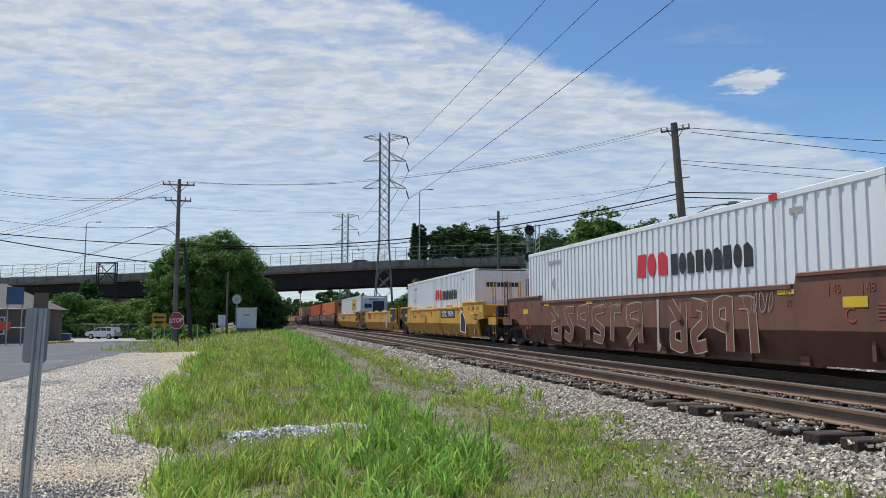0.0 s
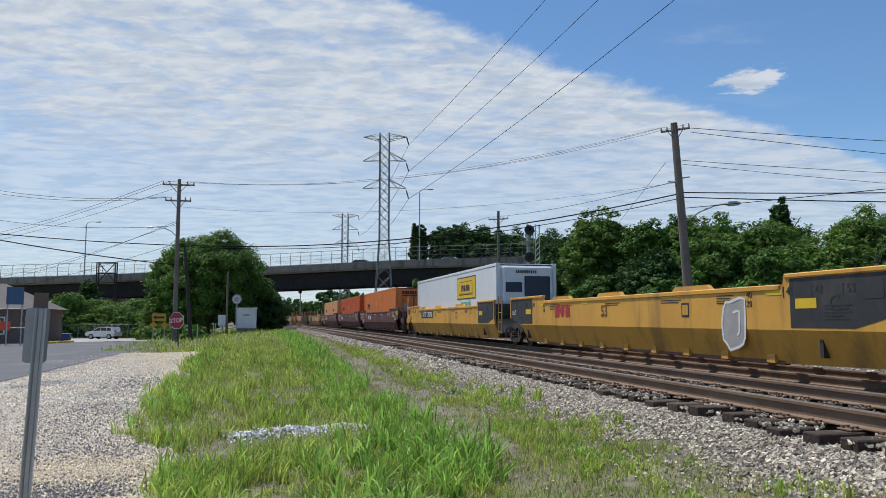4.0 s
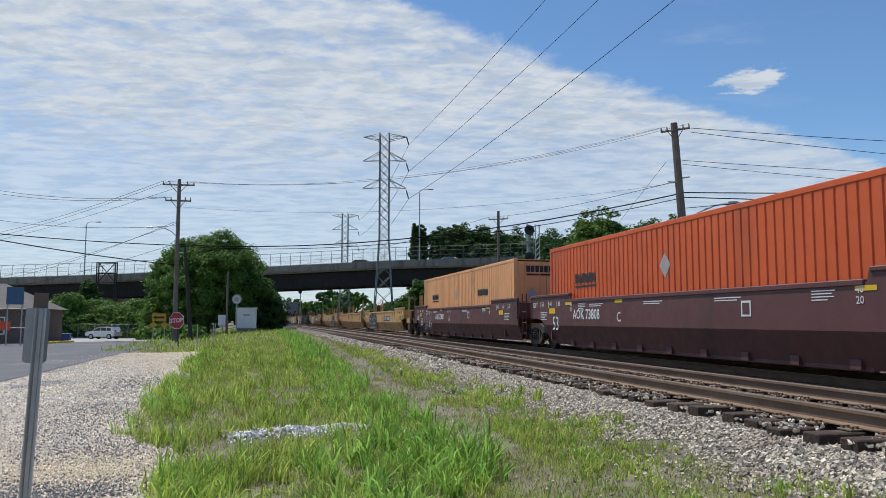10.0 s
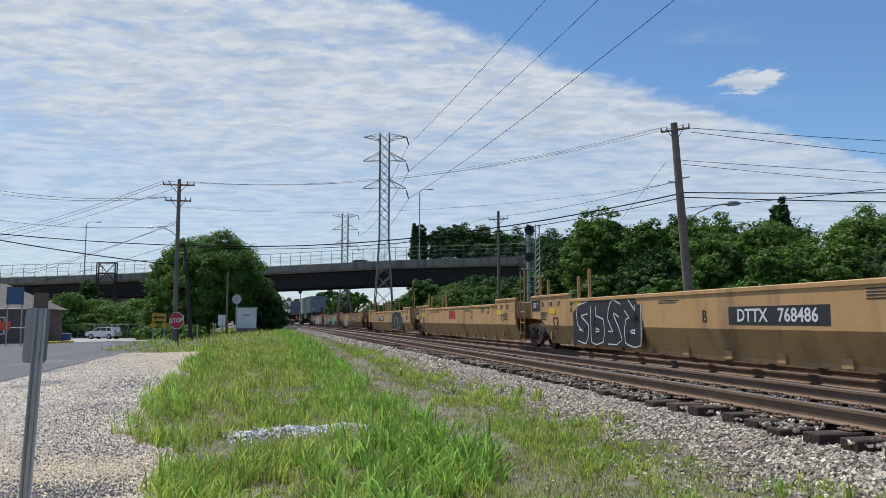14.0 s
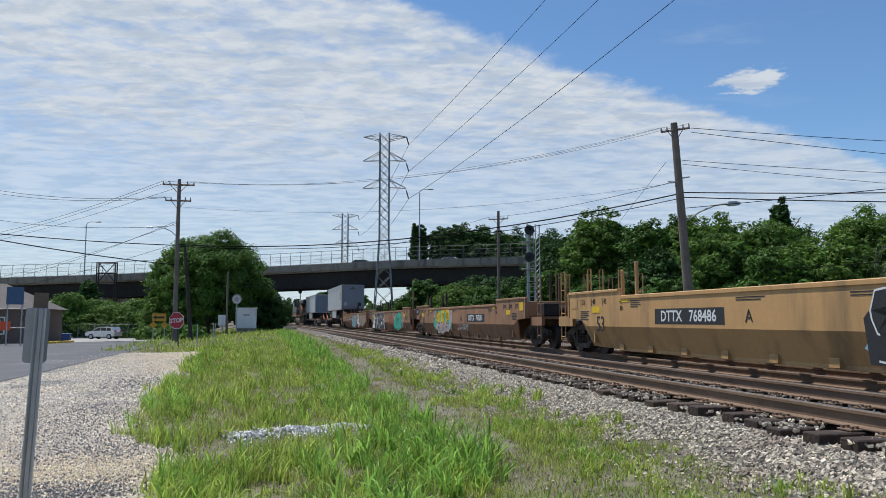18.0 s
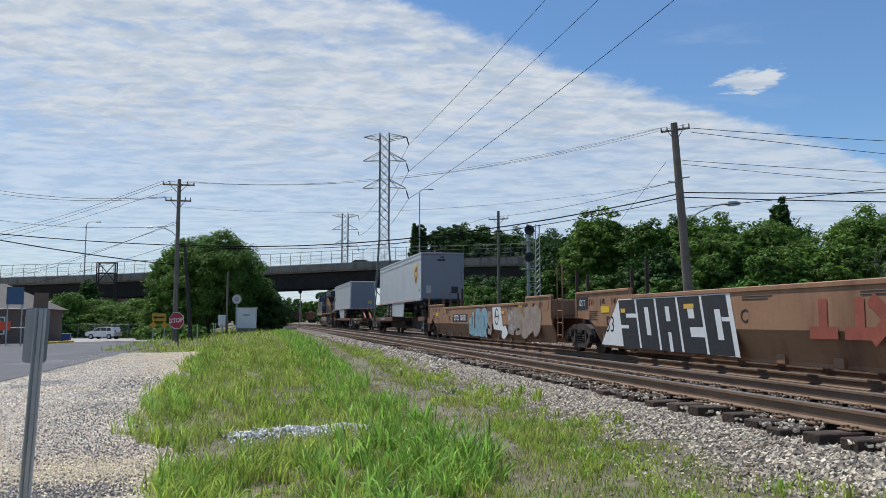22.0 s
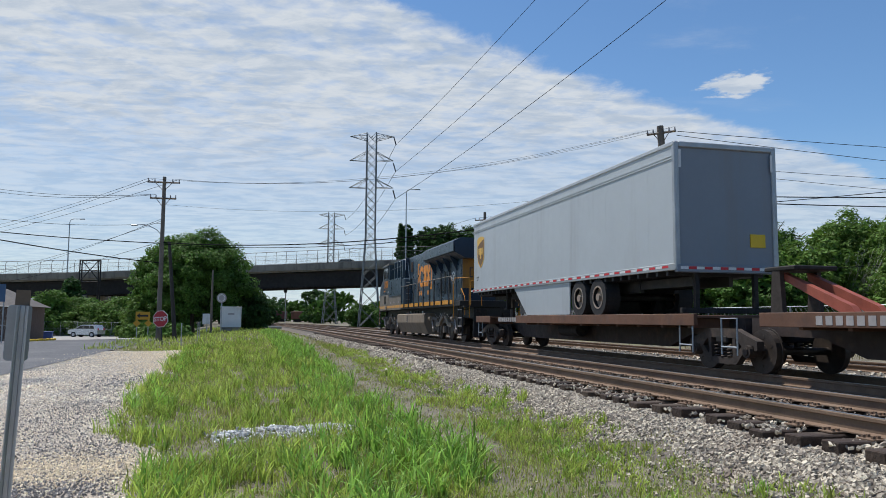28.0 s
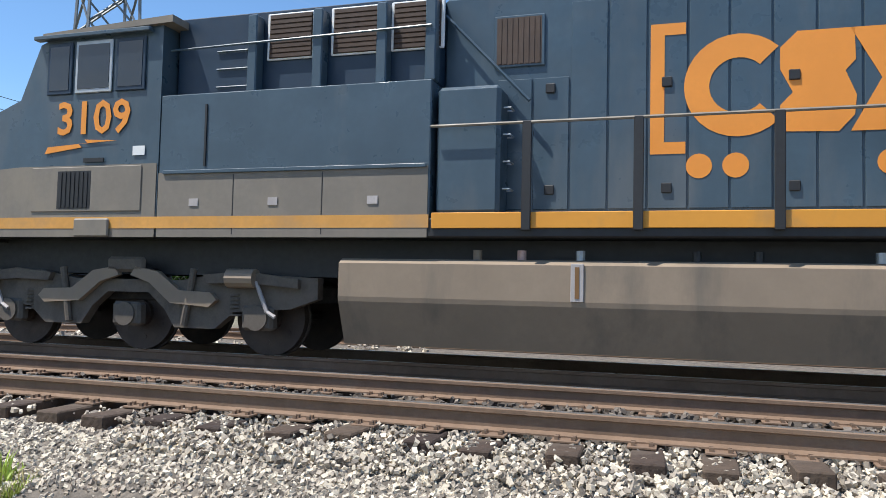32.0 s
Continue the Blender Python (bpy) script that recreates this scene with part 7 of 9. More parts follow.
def reefer():
    t, h = container("white smooth refrigerated container with a yellow logo panel", 72.6, 88.8, "reefer white", "smooth")
    b = bmesh.new()
    box(b, -4.95, -1.65, 1.2825, 1.289, 1.93, 2.97)
    p = part("logo_border", b, "mark black", t)
    b = bmesh.new()
    box(b, -4.90, -1.70, 1.2892, 1.292, 1.98, 2.92)
    part("logo_panel", b, "mark yellow", p)
    side_blocks(p, -4.0, -2.45, 2.3, 2.6, 6, "mark black", 1.2922)
    b = bmesh.new()
    for i in range(4):
        box(b, -4.5, -2.0, 1.2922, 1.294, 2.12 + i * 0.03, 2.13 + i * 0.03)
    stroke(b, [(-4.55, 2.2), (-4.35, 2.75), (-2.3, 2.75), (-1.95, 2.45), (-2.1, 2.15), (-4.4, 2.15), (-4.6, 2.35)], 0.03, 1.294)
    part("logo_lines", b, "mark black", p)
    text_on(t, "Intermodal", -3.25, 1.74, 0.42, "mark green", 1.2845, bold=0.006)
    # refrigeration unit on the near end
    b = bmesh.new()
    box(b, -h - 0.16, -h + 0.03, -1.05, 1.05, 1.35, 3.15, 0.06)
    u = part("cooling_unit", b, "reefer white", t)
    b = bmesh.new()
    box(b, -h - 0.175, -h - 0.15, -0.95, 0.15, 1.5, 2.75, 0.02)
    part("grille", b, "loco dark blue", u)
    b = bmesh.new()
    box(b, -h - 0.175, -h - 0.15, 0.25, 0.95, 2.1, 2.5, 0.02)
    part("grille", b, "loco dark blue", u)
    b = bmesh.new()
    for i in range(10):
        box(b, -h - 0.17, -h - 0.158, 0.45 - i * 0.09, 0.51 - i * 0.09, 2.86, 2.98)
    part("writing_bar", b, "mark black", u)


reefer()
for a0, a1, near, far, c0, c1, paint, lab, letter, lx in ((94.75, 114.3, "coupler", "joint", 96.6, 112.95, "container orange", "orange", "B", 1), (115.95, 133.8, "joint", "joint", 116.3, 132.5, "container red orange", "red-orange", "C", 1),
                                                          (135.9, 154.6, "joint", "coupler", 136.2, 152.7, "container tan", "faded tan-orange", "A", 1)):
    t, h = well_unit("dark maroon double-stack well wagon with white markings", a0, a1, "well brown", near, far, None, "mark white", "", letter, group="maroon wagons", ext=None if near == "coupler" else 0.7, lift=3.4, letter_x={"A": 0.45, "C": 2.2, "B": 0.45}[letter])
    text_on(t, "AOK 73808", {"A": 2.58, "C": 4.3, "B": 3.55}[letter], 1.12, 0.40, "mark white", 1.506, squeeze=0.95, bold=0.005)
    if letter == "A":
        tag_scrawl(t, 4.3, 6.3, 0.45, 1.4, "mark white", 14, 0.025, 4)
    t, h = container(lab + " corrugated 53-foot container with a dark name panel", c0, c1, paint, "ribbed")
    side_blocks(t, 4.5, 6.0, 2.06, 2.34, 9, "mark black", slant=0)
    b = bmesh.new()
    box(b, 4.5, 6.0, 1.286, 1.291, 1.93, 1.99)
    part("logo", b, "mark black", t)
    if letter == "A":
        side_blocks(t, -4.8, -3.2, 2.02, 2.30, 9, "mark black", slant=0)
    b = bmesh.new()
    prism(b, [(0.4, 2.25), (0.65, 1.95), (0.9, 2.25), (0.65, 2.55)], 1.286, 1.291)
    part("placard", b, "mark grey", t)
    end_bars(t, h, 2.78, "mark black", 9, 1.6, 0.24)
    b = bmesh.new()
    prism(b, [(0.35, 1.95), (0.6, 1.7), (0.85, 1.95), (0.6, 2.2)], -h - 0.012, -h - 0.004, "x")
    part("placard", b, "mark grey", t)

E8 = [(158.5, 177.8, "coupler", "joint", "B", "768486", -3.3), (179.4, 198.1, "joint", "joint", "C", "", 0), (199.8, 218.5, "joint", "coupler", "A", "768486", 2.65)]
for a0, a1, near, far, letter, num, px in E8:
    t, h = well_unit("empty tan double-stack well wagon with graffiti", a0, a1, "well tan", near, far, None, "mark black", num, letter, posts=1, group="tan wagons", plate_x=px or -5.5, letter_x={"B": -1.05, "A": 0.45}.get(letter))
    if letter == "B":
        patch(t, [(5.9, 0.3), (1.7, 0.28), (1.6, 0.9), (2.0, 1.5), (5.2, 1.52), (5.95, 1.2)], "mark black", 1.5068)
        throw_up(t, 5.8, 1.7, 0.3, 1.5, "SPZR", "mark black", "mark white", 0.30, 0.035)
    elif letter == "C":
        side_blocks(t, -0.4, 1.0, 1.0, 1.42, 3, "sign red", 1.503)
    else:
        patch(t, blob(-4.5, 0.9, 2.25, 0.60, 5), "mark blue", 1.5062)
        patch(t, [(-2.5, 0.3), (-6.6, 0.28), (-6.5, 0.9), (-5.9, 1.5), (-2.9, 1.52), (-2.4, 1.0)], "mark black", 1.5074)
        throw_up(t, -2.4, -6.1, 0.3, 1.52, "SPR", "mark black", "mark white", 0.40, 0.035)
        throw_up(t, -6.15, -6.8, 0.75, 1.2, "L", "mark black", "mark white", 0.14, 0.03)
E11 = [(222.75, 242.05, "coupler", "joint", "B", "767181", -3.5), (244.0, 261.9, "joint", "joint", "C", "", 0), (263.8, 282.4, "joint", "coupler", "A", "767181", 2.5)]
for a0, a1, near, far, letter, num, px in E11:
    t, h = well_unit("empty orange-brown double-stack well wagon with colourful graffiti", a0, a1, "well orange brown", near, far, None, "mark black", num, {"A": "B", "B": "A", "C": "C"}[letter], posts=1,
                     group="orange-brown wagons", plate_x=px or -5.5, letter_x={"B": -1.05, "C": 0.8}.get(letter, 4.6))
    if letter == "B":
        patch(t, blob(2.85, 0.88, 1.7, 0.60, 3), "mark green", 1.5062)
        patch(t, blob(2.75, 0.62, 1.25, 0.32, 4), "mark pink", 1.5074)
        throw_up(t, 4.3, 1.2, 0.82, 1.52, "PZR", "mark yellow", "mark black", 0.30, 0.03)
        throw_up(t, 3.9, 1.3, 0.27, 0.80, "SRP", "mark grey", "mark black", 0.22, 0.025)
        tag_scrawl(t, 4.2, 4.8, 1.1, 1.5, "mark white", 28, 0.025, 3, 1.514)
        tag_scrawl(t, 0.7, 1.3, 0.4, 1.5, "mark white", 38, 0.02, 5, 1.514)
        tag_scrawl(t, -2.3, -0.4, 0.5, 0.8, "mark white", 29, 0.02, 6, 1.49)
    elif letter == "C":
        patch(t, [(7.2, 0.32), (0.95, 0.26), (1.25, 1.53), (6.15, 1.50)], "mark white", 1.5068)
        def slanted(u0, u1, v0, v1, m, y):
            lean = 0.28
            patch(t, [(6.15 - u0 - lean * (1 - v0), 0.27 + 1.23 * v0), (6.15 - u1 - lean * (1 - v0), 0.27 + 1.23 * v0), (6.15 - u1 - lean * (1 - v1), 0.27 + 1.23 * v1), (6.15 - u0 - lean * (1 - v1), 0.27 + 1.23 * v1)], m, y)
        slots = (((0.34, 0.92, 0.62, 0.70), (0.0, 0.42, 0.40, 0.47)), ((0.36, 0.56, 0.28, 0.82),), ((0.38, 0.56, 0.55, 0.82), (0.38, 0.52, 0.0, 0.35)), ((0.36, 0.60, 0.60, 0.78), (0.36, 0.92, 0.28, 0.45)), ((0.40, 0.60, 0.25, 0.75), (0.62, 0.90, 0.55, 0.62)))
        for k, cut in enumerate(slots):
            slanted(k * 0.97, k * 0.97 + 0.88, 0.0, 0.98, "mark black", 1.5085)
            for u0, u1, v0, v1 in cut:
                slanted(k * 0.97 + u0, k * 0.97 + u1, v0, v1, "mark white", 1.5100)
        decal(t, 5.75, 6.0, 1.16, 1.26, "mark gold", 1.5115)
        decal(t, 2.55, 2.95, 1.22, 1.32, "mark gold", 1.5115)
        throw_up(t, -0.9, -2.5, 0.62, 1.42, "TT", "mark faded red", None, 0.20)
        throw_up(t, -2.2, -3.2, 0.55, 1.42, "X", "mark faded red", None, 0.22)
        patch(t, blob(-4.6, 0.88, 1.45, 0.62, 7), "mark green", 1.5062)
        throw_up(t, -3.3, -6.0, 0.34, 1.48, "PRS", "mark green", "mark black", 0.34, 0.03)
        patch(t, blob(-3.6, 1.15, 0.18, 0.12, 9), "mark gold", 1.516)
        tag_scrawl(t, -3.3, -2.6, 1.0, 1.5, "mark white", 32, 0.03, 3, 1.514)
        tag_scrawl(t, -6.8, -5.9, 0.35, 1.45, "mark white", 33, 0.02, 5, 1.514)
    else:
        patch(t, [(0.6, 0.3), (-2.0, 0.26), (-1.7, 1.2), (-0.6, 1.4), (-0.5, 0.8), (0.2, 0.5)], "mark blue", 1.5062)
        throw_up(t, 0.98, -2.05, 0.28, 1.52, "PLO", "mark blue", "mark black", 0.42, 0.03)
        throw_up(t, -1.95, -2.75, 0.35, 1.35, "S", "mark dust", None, 0.22)
        patch(t, [(-2.75, 1.52), (-3.85, 1.50), (-4.2, 0.55), (-2.95, 0.60)], "mark white", 1.5075)
        ring = [(-3.35 + 0.24 * math.cos(k * 0.3142), 1.10 + 0.30 * math.sin(k * 0.3142)) for k in range(21)]
        b = bmesh.new()
        stroke(b, ring, 0.06, 1.5105)
        stroke(b, [(-3.12, 1.09), (-3.6, 1.11)], 0.05, 1.5105)
        part("graffiti", b, "mark black", t)
        decal(t, -4.35, -4.0, 1.20, 1.32, "mark gold", 1.5098)
        patch(t, blob(-4.35, 0.5, 0.35, 0.25, 12), "mark white", 1.5078)
        for k, (cx, cz, rx, rz) in enumerate(((-5.2, 0.85, 0.45, 0.42), (-5.9, 1.05, 0.55, 0.40), (-6.6, 0.70, 0.55, 0.36), (-7.2, 1.0, 0.5, 0.45), (-7.9, 0.95, 0.45, 0.5))):
            patch(t, blob(cx, cz, rx, rz, 20 + k), ("mark grey", "mark dust", "mark dust", "mark dust", "mark dust")[k], 1.5064 + 0.0013 * k)
        throw_up(t, -4.7, -8.2, 0.4, 1.46, "RPSZ", "mark dust", None, 0.16, y=1.514)


# ---- spine flats with two trailers
def spine_flat(label, a0, a1, deck_far, hitch_near, near_truck, far_truck, deck_end=0.3, red_strut=False):
    t, h = rail_thing("flat_wagon", label, "freight wagon", a0, a1, "flat wagons")
    b = bmesh.new()
    prism(b, [(-h, 0.72), (-h + 2.0, 0.70), (-h + 3.0, 0.38), (h - 3.0, 0.38), (h - 2.0, 0.70), (h, 0.72), (h, 1.06), (-h, 1.06)], -0.42, 0.42)
    part("centre_sill", b, "sill brown", t)
    for x0, x1 in ((h - 8.4, h - deck_end), (-h + 0.1, -h + 2.0)) if deck_far else ((-h + 0.3, -h + 11.4), (h - 2.0, h - 0.1)):
        b = bmesh.new()
        box(b, x0, x1, -1.42, 1.42, 1.06, 1.12, 0.01)
        for s in (-1, 1):
            box(b, x0, x1, s * 1.38 - 0.04, s * 1.38 + 0.05, 0.90, 1.15, 0.01)
        x = x0 + 0.3
        while x < x1:
            box(b, x - 0.05, x + 0.05, -1.36, 1.36, 0.85, 1.05)
            x += 1.1
        part("wheel_deck", b, "deck brown", t)
    if hitch_near is not None:
        xh = hitch_near
        for q in (-1, 1):
            b = bmesh.new()
            prism(b, [(xh - 0.16, 1.1), (xh + 0.20, 1.1), (xh + 0.12, 2.0), (xh - 0.10, 2.0)], q * 0.42 - 0.05, q * 0.42 + 0.05)
            part("hitch_post", b, "truck rust", t)
            b = bmesh.new()
            prism(b, [(xh - 0.05, 1.80), (xh - 0.02, 1.95), (xh - 1.75, 1.28), (xh - 1.9, 1.12), (xh - 1.6, 1.12)], q * 0.28 - 0.07, q * 0.28 + 0.07)
            part("hitch_strut", b, "mark faded red" if red_strut else "truck rust", t)
        b = bmesh.new()
        box(b, xh - 0.55, xh + 0.35, -0.48, 0.48, 1.97, 2.06, 0.02)
        part("hitch_plate", b, "truck iron", t)
    b = bmesh.new()
    for k in (-1, 1):
        pipe(b, [(k * (h - 0.4), 1.4, 0.35), (k * (h - 0.4), 1.4, 1.05), (k * (h - 0.9), 1.4, 1.05), (k * (h - 0.9), 1.4, 0.35)], 0.02, 6)
        tube(b, (k * (h - 0.4), 1.4, 0.5), (k * (h - 0.9), 1.4, 0.5), 0.02, seg=6)
    part("step", b, "galvanised", t)
    b = bmesh.new()
    tube(b, (-0.8, 0.75, 0.72), (0.6, 0.75, 0.72), 0.20, seg=12)
    part("air_tank", b, "truck iron", t)
    b = bmesh.new()
    for i in range(9):
        box(b, h - 3.2 - i * 0.22, h - 3.05 - i * 0.22, 1.432, 1.436, 0.94, 1.09)
    part("writing_bar", b, "mark grey", t)
    if near_truck is not None:
        freight_truck(t, near_truck)
    if far_truck is not None:
        freight_truck(t, far_truck)
    return t, h


def road_wheels(t, x, s_all=(-1, 1)):
    for s in s_all:
        w = part("wheel", disc(bmesh.new(), (x, s * 1.08, 1.12 + 0.50), 0.50, 0.42, seg=28, r_in=0.30), "rubber", t)
        b = bmesh.new()
        disc(b, (x, s * 1.29, 1.62), 0.31, 0.02, seg=26, r_in=0.27)
        disc(b, (x, s * 1.25, 1.62), 0.10, 0.10, seg=12)
        disc(b, (x, s * 1.16, 1.62), 0.302, 0.03, seg=26)
        part("rim", b, "mark dust", w)


def shield(t, x, z, k):
    """Shield-shaped emblem in brown and gold."""
    out = [(-0.48, 0.52), (-0.48, -0.10), (-0.44, -0.30), (-0.32, -0.48), (-0.15, -0.60), (0, -0.68), (0.15, -0.60), (0.32, -0.48), (0.44, -0.30), (0.48, -0.10), (0.48, 0.52), (0.3, 0.59), (0, 0.62), (-0.3, 0.59)]
    p = part("emblem", prism(bmesh.new(), [(x + u * k, z + v * k) for u, v in out], 1.300, 1.304), "mark gold", t)
    inn = [(-0.43, 0.22), (-0.43, -0.10), (-0.39, -0.27), (-0.28, -0.43), (0, -0.62), (0.28, -0.43), (0.39, -0.27), (0.43, -0.10), (0.43, 0.47), (0.15, 0.42), (-0.15, 0.34)]
    q = part("emblem_field", prism(bmesh.new(), [(x - u * k, z + v * k) for u, v in inn], 1.3042, 1.306), "mark brown", p)
    for u0, u1, v0, v1 in ((0.12, 0.28, -0.14, 0.14), (-0.08, 0.08, -0.30, 0.14), (-0.28, -0.12, -0.14, 0.14)):
        b = bmesh.new()
        m, hw = x + (u0 + u1) / 2 * k, (u1 - u0) / 2 * k
        prism(b, [(m - hw, z + (v0 + 0.06) * k), (m - hw * 0.5, z + v0 * k), (m + hw * 0.5, z + v0 * k), (m + hw, z + (v0 + 0.06) * k), (m + hw, z + v1 * k), (m - hw, z + v1 * k)], 1.3062, 1.308)
        part("emblem_block", b, "mark gold", p)


def trailer(label, a0, a1, tail_near, emblem_x):
    t, h = rail_thing("road_trailer", label, "trailer", a0, a1, "road trailers")
    z0, z1, w = 2.12, 5.02, 1.295
    e = -1 if tail_near else 1                # the end that carries the axles
    for s in (1, -1):
        b = bmesh.new()
        box(b, -h + 0.06, h - 0.06, min(s * (w - 0.04), s * w), max(s * (w - 0.04), s * w), z0 + 0.14, z1 - 0.10)
        side = part("side_wall", b, "trailer grey", t)
        for i in range(7):
            x = -h + 1.2 + i * (2 * h - 2.4) / 6
            part("seam", box(bmesh.new(), x - 0.003, x + 0.003, min(s * w, s * (w + 0.0015)), max(s * w, s * (w + 0.0015)), z0 + 0.2, z1 - 0.45), "trailer grey", side)
        b = bmesh.new()
        box(b, -h, h, min(s * (w - 0.05), s * (w + 0.025)), max(s * (w - 0.05), s * (w + 0.025)), z1 - 0.10, z1, 0.015)
        box(b, -h + 0.02, h - 0.02, min(s * w, s * (w + 0.018)), max(s * w, s * (w + 0.018)), z1 - 0.40, z1 - 0.37)
        box(b, -h + 0.02, h - 0.02, min(s * w, s * (w + 0.018)), max(s * w, s * (w + 0.018)), z1 - 0.34, z1 - 0.31)
        part("top_rail", b, "trailer grey", side)
        b = bmesh.new()
        box(b, -h, h, min(s * (w - 0.05), s * (w + 0.022)), max(s * (w - 0.05), s * (w + 0.022)), z0, z0 + 0.15, 0.01)
        part("bottom_rail", b, "galvanised", side)
        if s > 0:
            for c, off in (("mark red", 0.0), ("mark white", 0.28)):
                for i in range(27):
                    x = -h + 0.3 + i * 0.59 + off
                    part("reflector_tape", box(bmesh.new(), x, x + 0.26, w + 0.022, w + 0.025, z0 + 0.06, z0 + 0.115), c, side)
        # side skirt
        x0, x1 = (-h + 5.9, -h + 10.6) if tail_near else (h - 10.5, h - 5.9)
        b = bmesh.new()
        prism(b, [(x0, z0 - 0.95), (x1 - 1.1, z0 - 0.95), (x1 + 0.2, z0), (x0, z0)] if tail_near else [(x0 + 0.25, z0 - 0.95), (x1, z0 - 0.90), (x1, z0), (x0, z0)], min(s * (w - 0.06), s * (w - 0.02)), max(s * (w - 0.06), s * (w - 0.02)))
        part("skirt", b, "trailer grey", t, "grey plastic side skirt")
        # black sheet added inside the skirt to stand in for the shade there
        b = bmesh.new()
        box(b, x0 + 0.3, x1 - 0.3, min(s * (w - 0.09), s * (w - 0.065)), max(s * (w - 0.09), s * (w - 0.065)), z0 - 0.9, z0 - 0.02)
        part("skirt_shade_sheet", b, "car black", t)
    b = bmesh.new()
    box(b, -h + 0.02, h - 0.02, -w + 0.03, w - 0.03, z1 - 0.06, z1 - 0.02)
    part("roof", b, "trailer grey", t)
    b = bmesh.new()
    box(b, -h + 0.02, h - 0.02, -w + 0.05, w - 0.05, z0 + 0.02, z0 + 0.12)
    part("floor", b, "car black", t)
    me = mesh_of(box(bmesh.new(), -0.05, 0.05, -w + 0.06, w - 0.06, z0 - 0.10, z0 + 0.02), "car black")
    for i in range(34):
        cm = new("cross_member", me)
        cm.parent = t
        cm.matrix_basis = pose(-h + 0.5 + i * (2 * h - 1.0) / 33, 0, 0)
    for s in (-1, 1):
        b = bmesh.new()
        box(b, -h + 0.6, h - 0.6, s * 0.48 - 0.05, s * 0.48 + 0.05, z0 - 0.32, z0 - 0.10)
        part("frame_rail", b, "car black", t)
    b = bmesh.new()
    x0, x1 = sorted((-e * (h - 0.3), -e * (h - 2.0)))
    box(b, x0, x1, -1.1, 1.1, z0 - 0.16, z0 - 0.10)
    part("coupler_plate", b, "truck iron", t)
    if not tail_near:
        text_on(t, "53'", -h + 0.62, z0 + 0.60, 0.26, "mark black", w + 0.004)
    else:
        text_on(t, "53'", h - 0.6, z0 + 0.55, 0.26, "mark black", w + 0.004)
    b = bmesh.new()
    box(b, h - 0.08, h - 0.02, -w + 0.02, w - 0.02, z0 + 0.12, z1 - 0.06)
    part("far_end", b, "shaded trailer grey", t)
    # near end, its shade carried by the darkened grey
    b = bmesh.new()
    box(b, -h + 0.02, -h + 0.08, -w + 0.02, w - 0.02, z0 + 0.12, z1 - 0.06)
    end = part("near_end", b, "shaded trailer grey", t)
    b = bmesh.new()
    for s in (-1, 1):
        box(b, -h - 0.03, -h + 0.1, min(s * (w - 0.10), s * (w + 0.02)), max(s * (w - 0.10), s * (w + 0.02)), z0, z1 - 0.01, 0.02)
    box(b, -h - 0.03, -h + 0.1, -w + 0.1, w - 0.1, z1 - 0.14, z1 - 0.01, 0.02)
    part("end_frame", b, "shaded trailer grey" if not tail_near else "galvanised", end)
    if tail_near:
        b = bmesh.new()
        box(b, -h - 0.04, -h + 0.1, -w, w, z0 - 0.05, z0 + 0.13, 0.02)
        bum = part("rear_sill", b, "shaded trailer grey", end)
        for c, off in (("mark red", 0.0), ("mark white", 0.2)):
            for i in range(6):
                y = -w + 0.12 + i * 0.40 + off
                part("reflector_tape", box(bmesh.new(), -h - 0.046, -h - 0.04, y, y + 0.19, z0 + 0.02, z0 + 0.08), c, bum)
        b = bmesh.new()
        box(b, -h - 0.01, -h + 0.02, 0.02 - 1.0, -0.60, z0 + 0.55, z0 + 0.85)
        part("notice", b, "mark yellow", end)
        b = bmesh.new()
        for s in (-1, 1):
            box(b, -h + 0.05, -h + 0.15, s * 0.75 - 0.05, s * 0.75 + 0.05, z0 - 0.85, z0)
        box(b, -h + 0.03, -h + 0.15, -1.15, 1.15, z0 - 0.95, z0 - 0.83, 0.01)
        part("bumper", b, "truck iron", end)
        for s in (-1, 1):
            b = bmesh.new()
            box(b, -h - 0.035, -h - 0.03, s * 1.18 - 0.03, s * 1.18 + 0.03, z1 - 0.6, z1 - 0.2)
            part("reflector_tape", b, "mark white", end)
    else:
        b = bmesh.new()
        box(b, -h - 0.01, -h + 0.02, -0.95, -0.55, z0 + 0.45, z0 + 0.85)
        part("connector_panel", b, "mark black", end)
        b = bmesh.new()
        box(b, -h - 0.008, -h + 0.02, 0.7, 1.02, z0 + 0.45, z0 + 0.90)
        part("document_box", b, "galvanised", end)
        b = bmesh.new()
        for i in range(6):
            box(b, -h - 0.006, -h + 0.02, 0.25 - i * 0.085, 0.31 - i * 0.085, z1 - 0.52, z1 - 0.40)
        box(b, -h - 0.006, -h + 0.02, -0.1, 0.12, z1 - 0.32, z1 - 0.25)
        part("writing_bar", b, "mark black", end)
    # axles and landing gear
    xa = e * (h - 4.6)
    for k in (-0.62, 0.62):
        road_wheels(t, xa + k)
        b = bmesh.new()
        tube(b, (xa + k, -1.0, 1.62), (xa + k, 1.0, 1.62), 0.08, seg=8)
        part("axle", b, "truck iron", t)
    b = bmesh.new()
    for s in (-1, 1):
        box(b, xa - 1.6, xa + 1.6, s * 0.5 - 0.06, s * 0.5 + 0.06, 1.72, 2.1)
    part("subframe", b, "car black", t)
    b = bmesh.new()
    xl = -e * (h - 3.2)
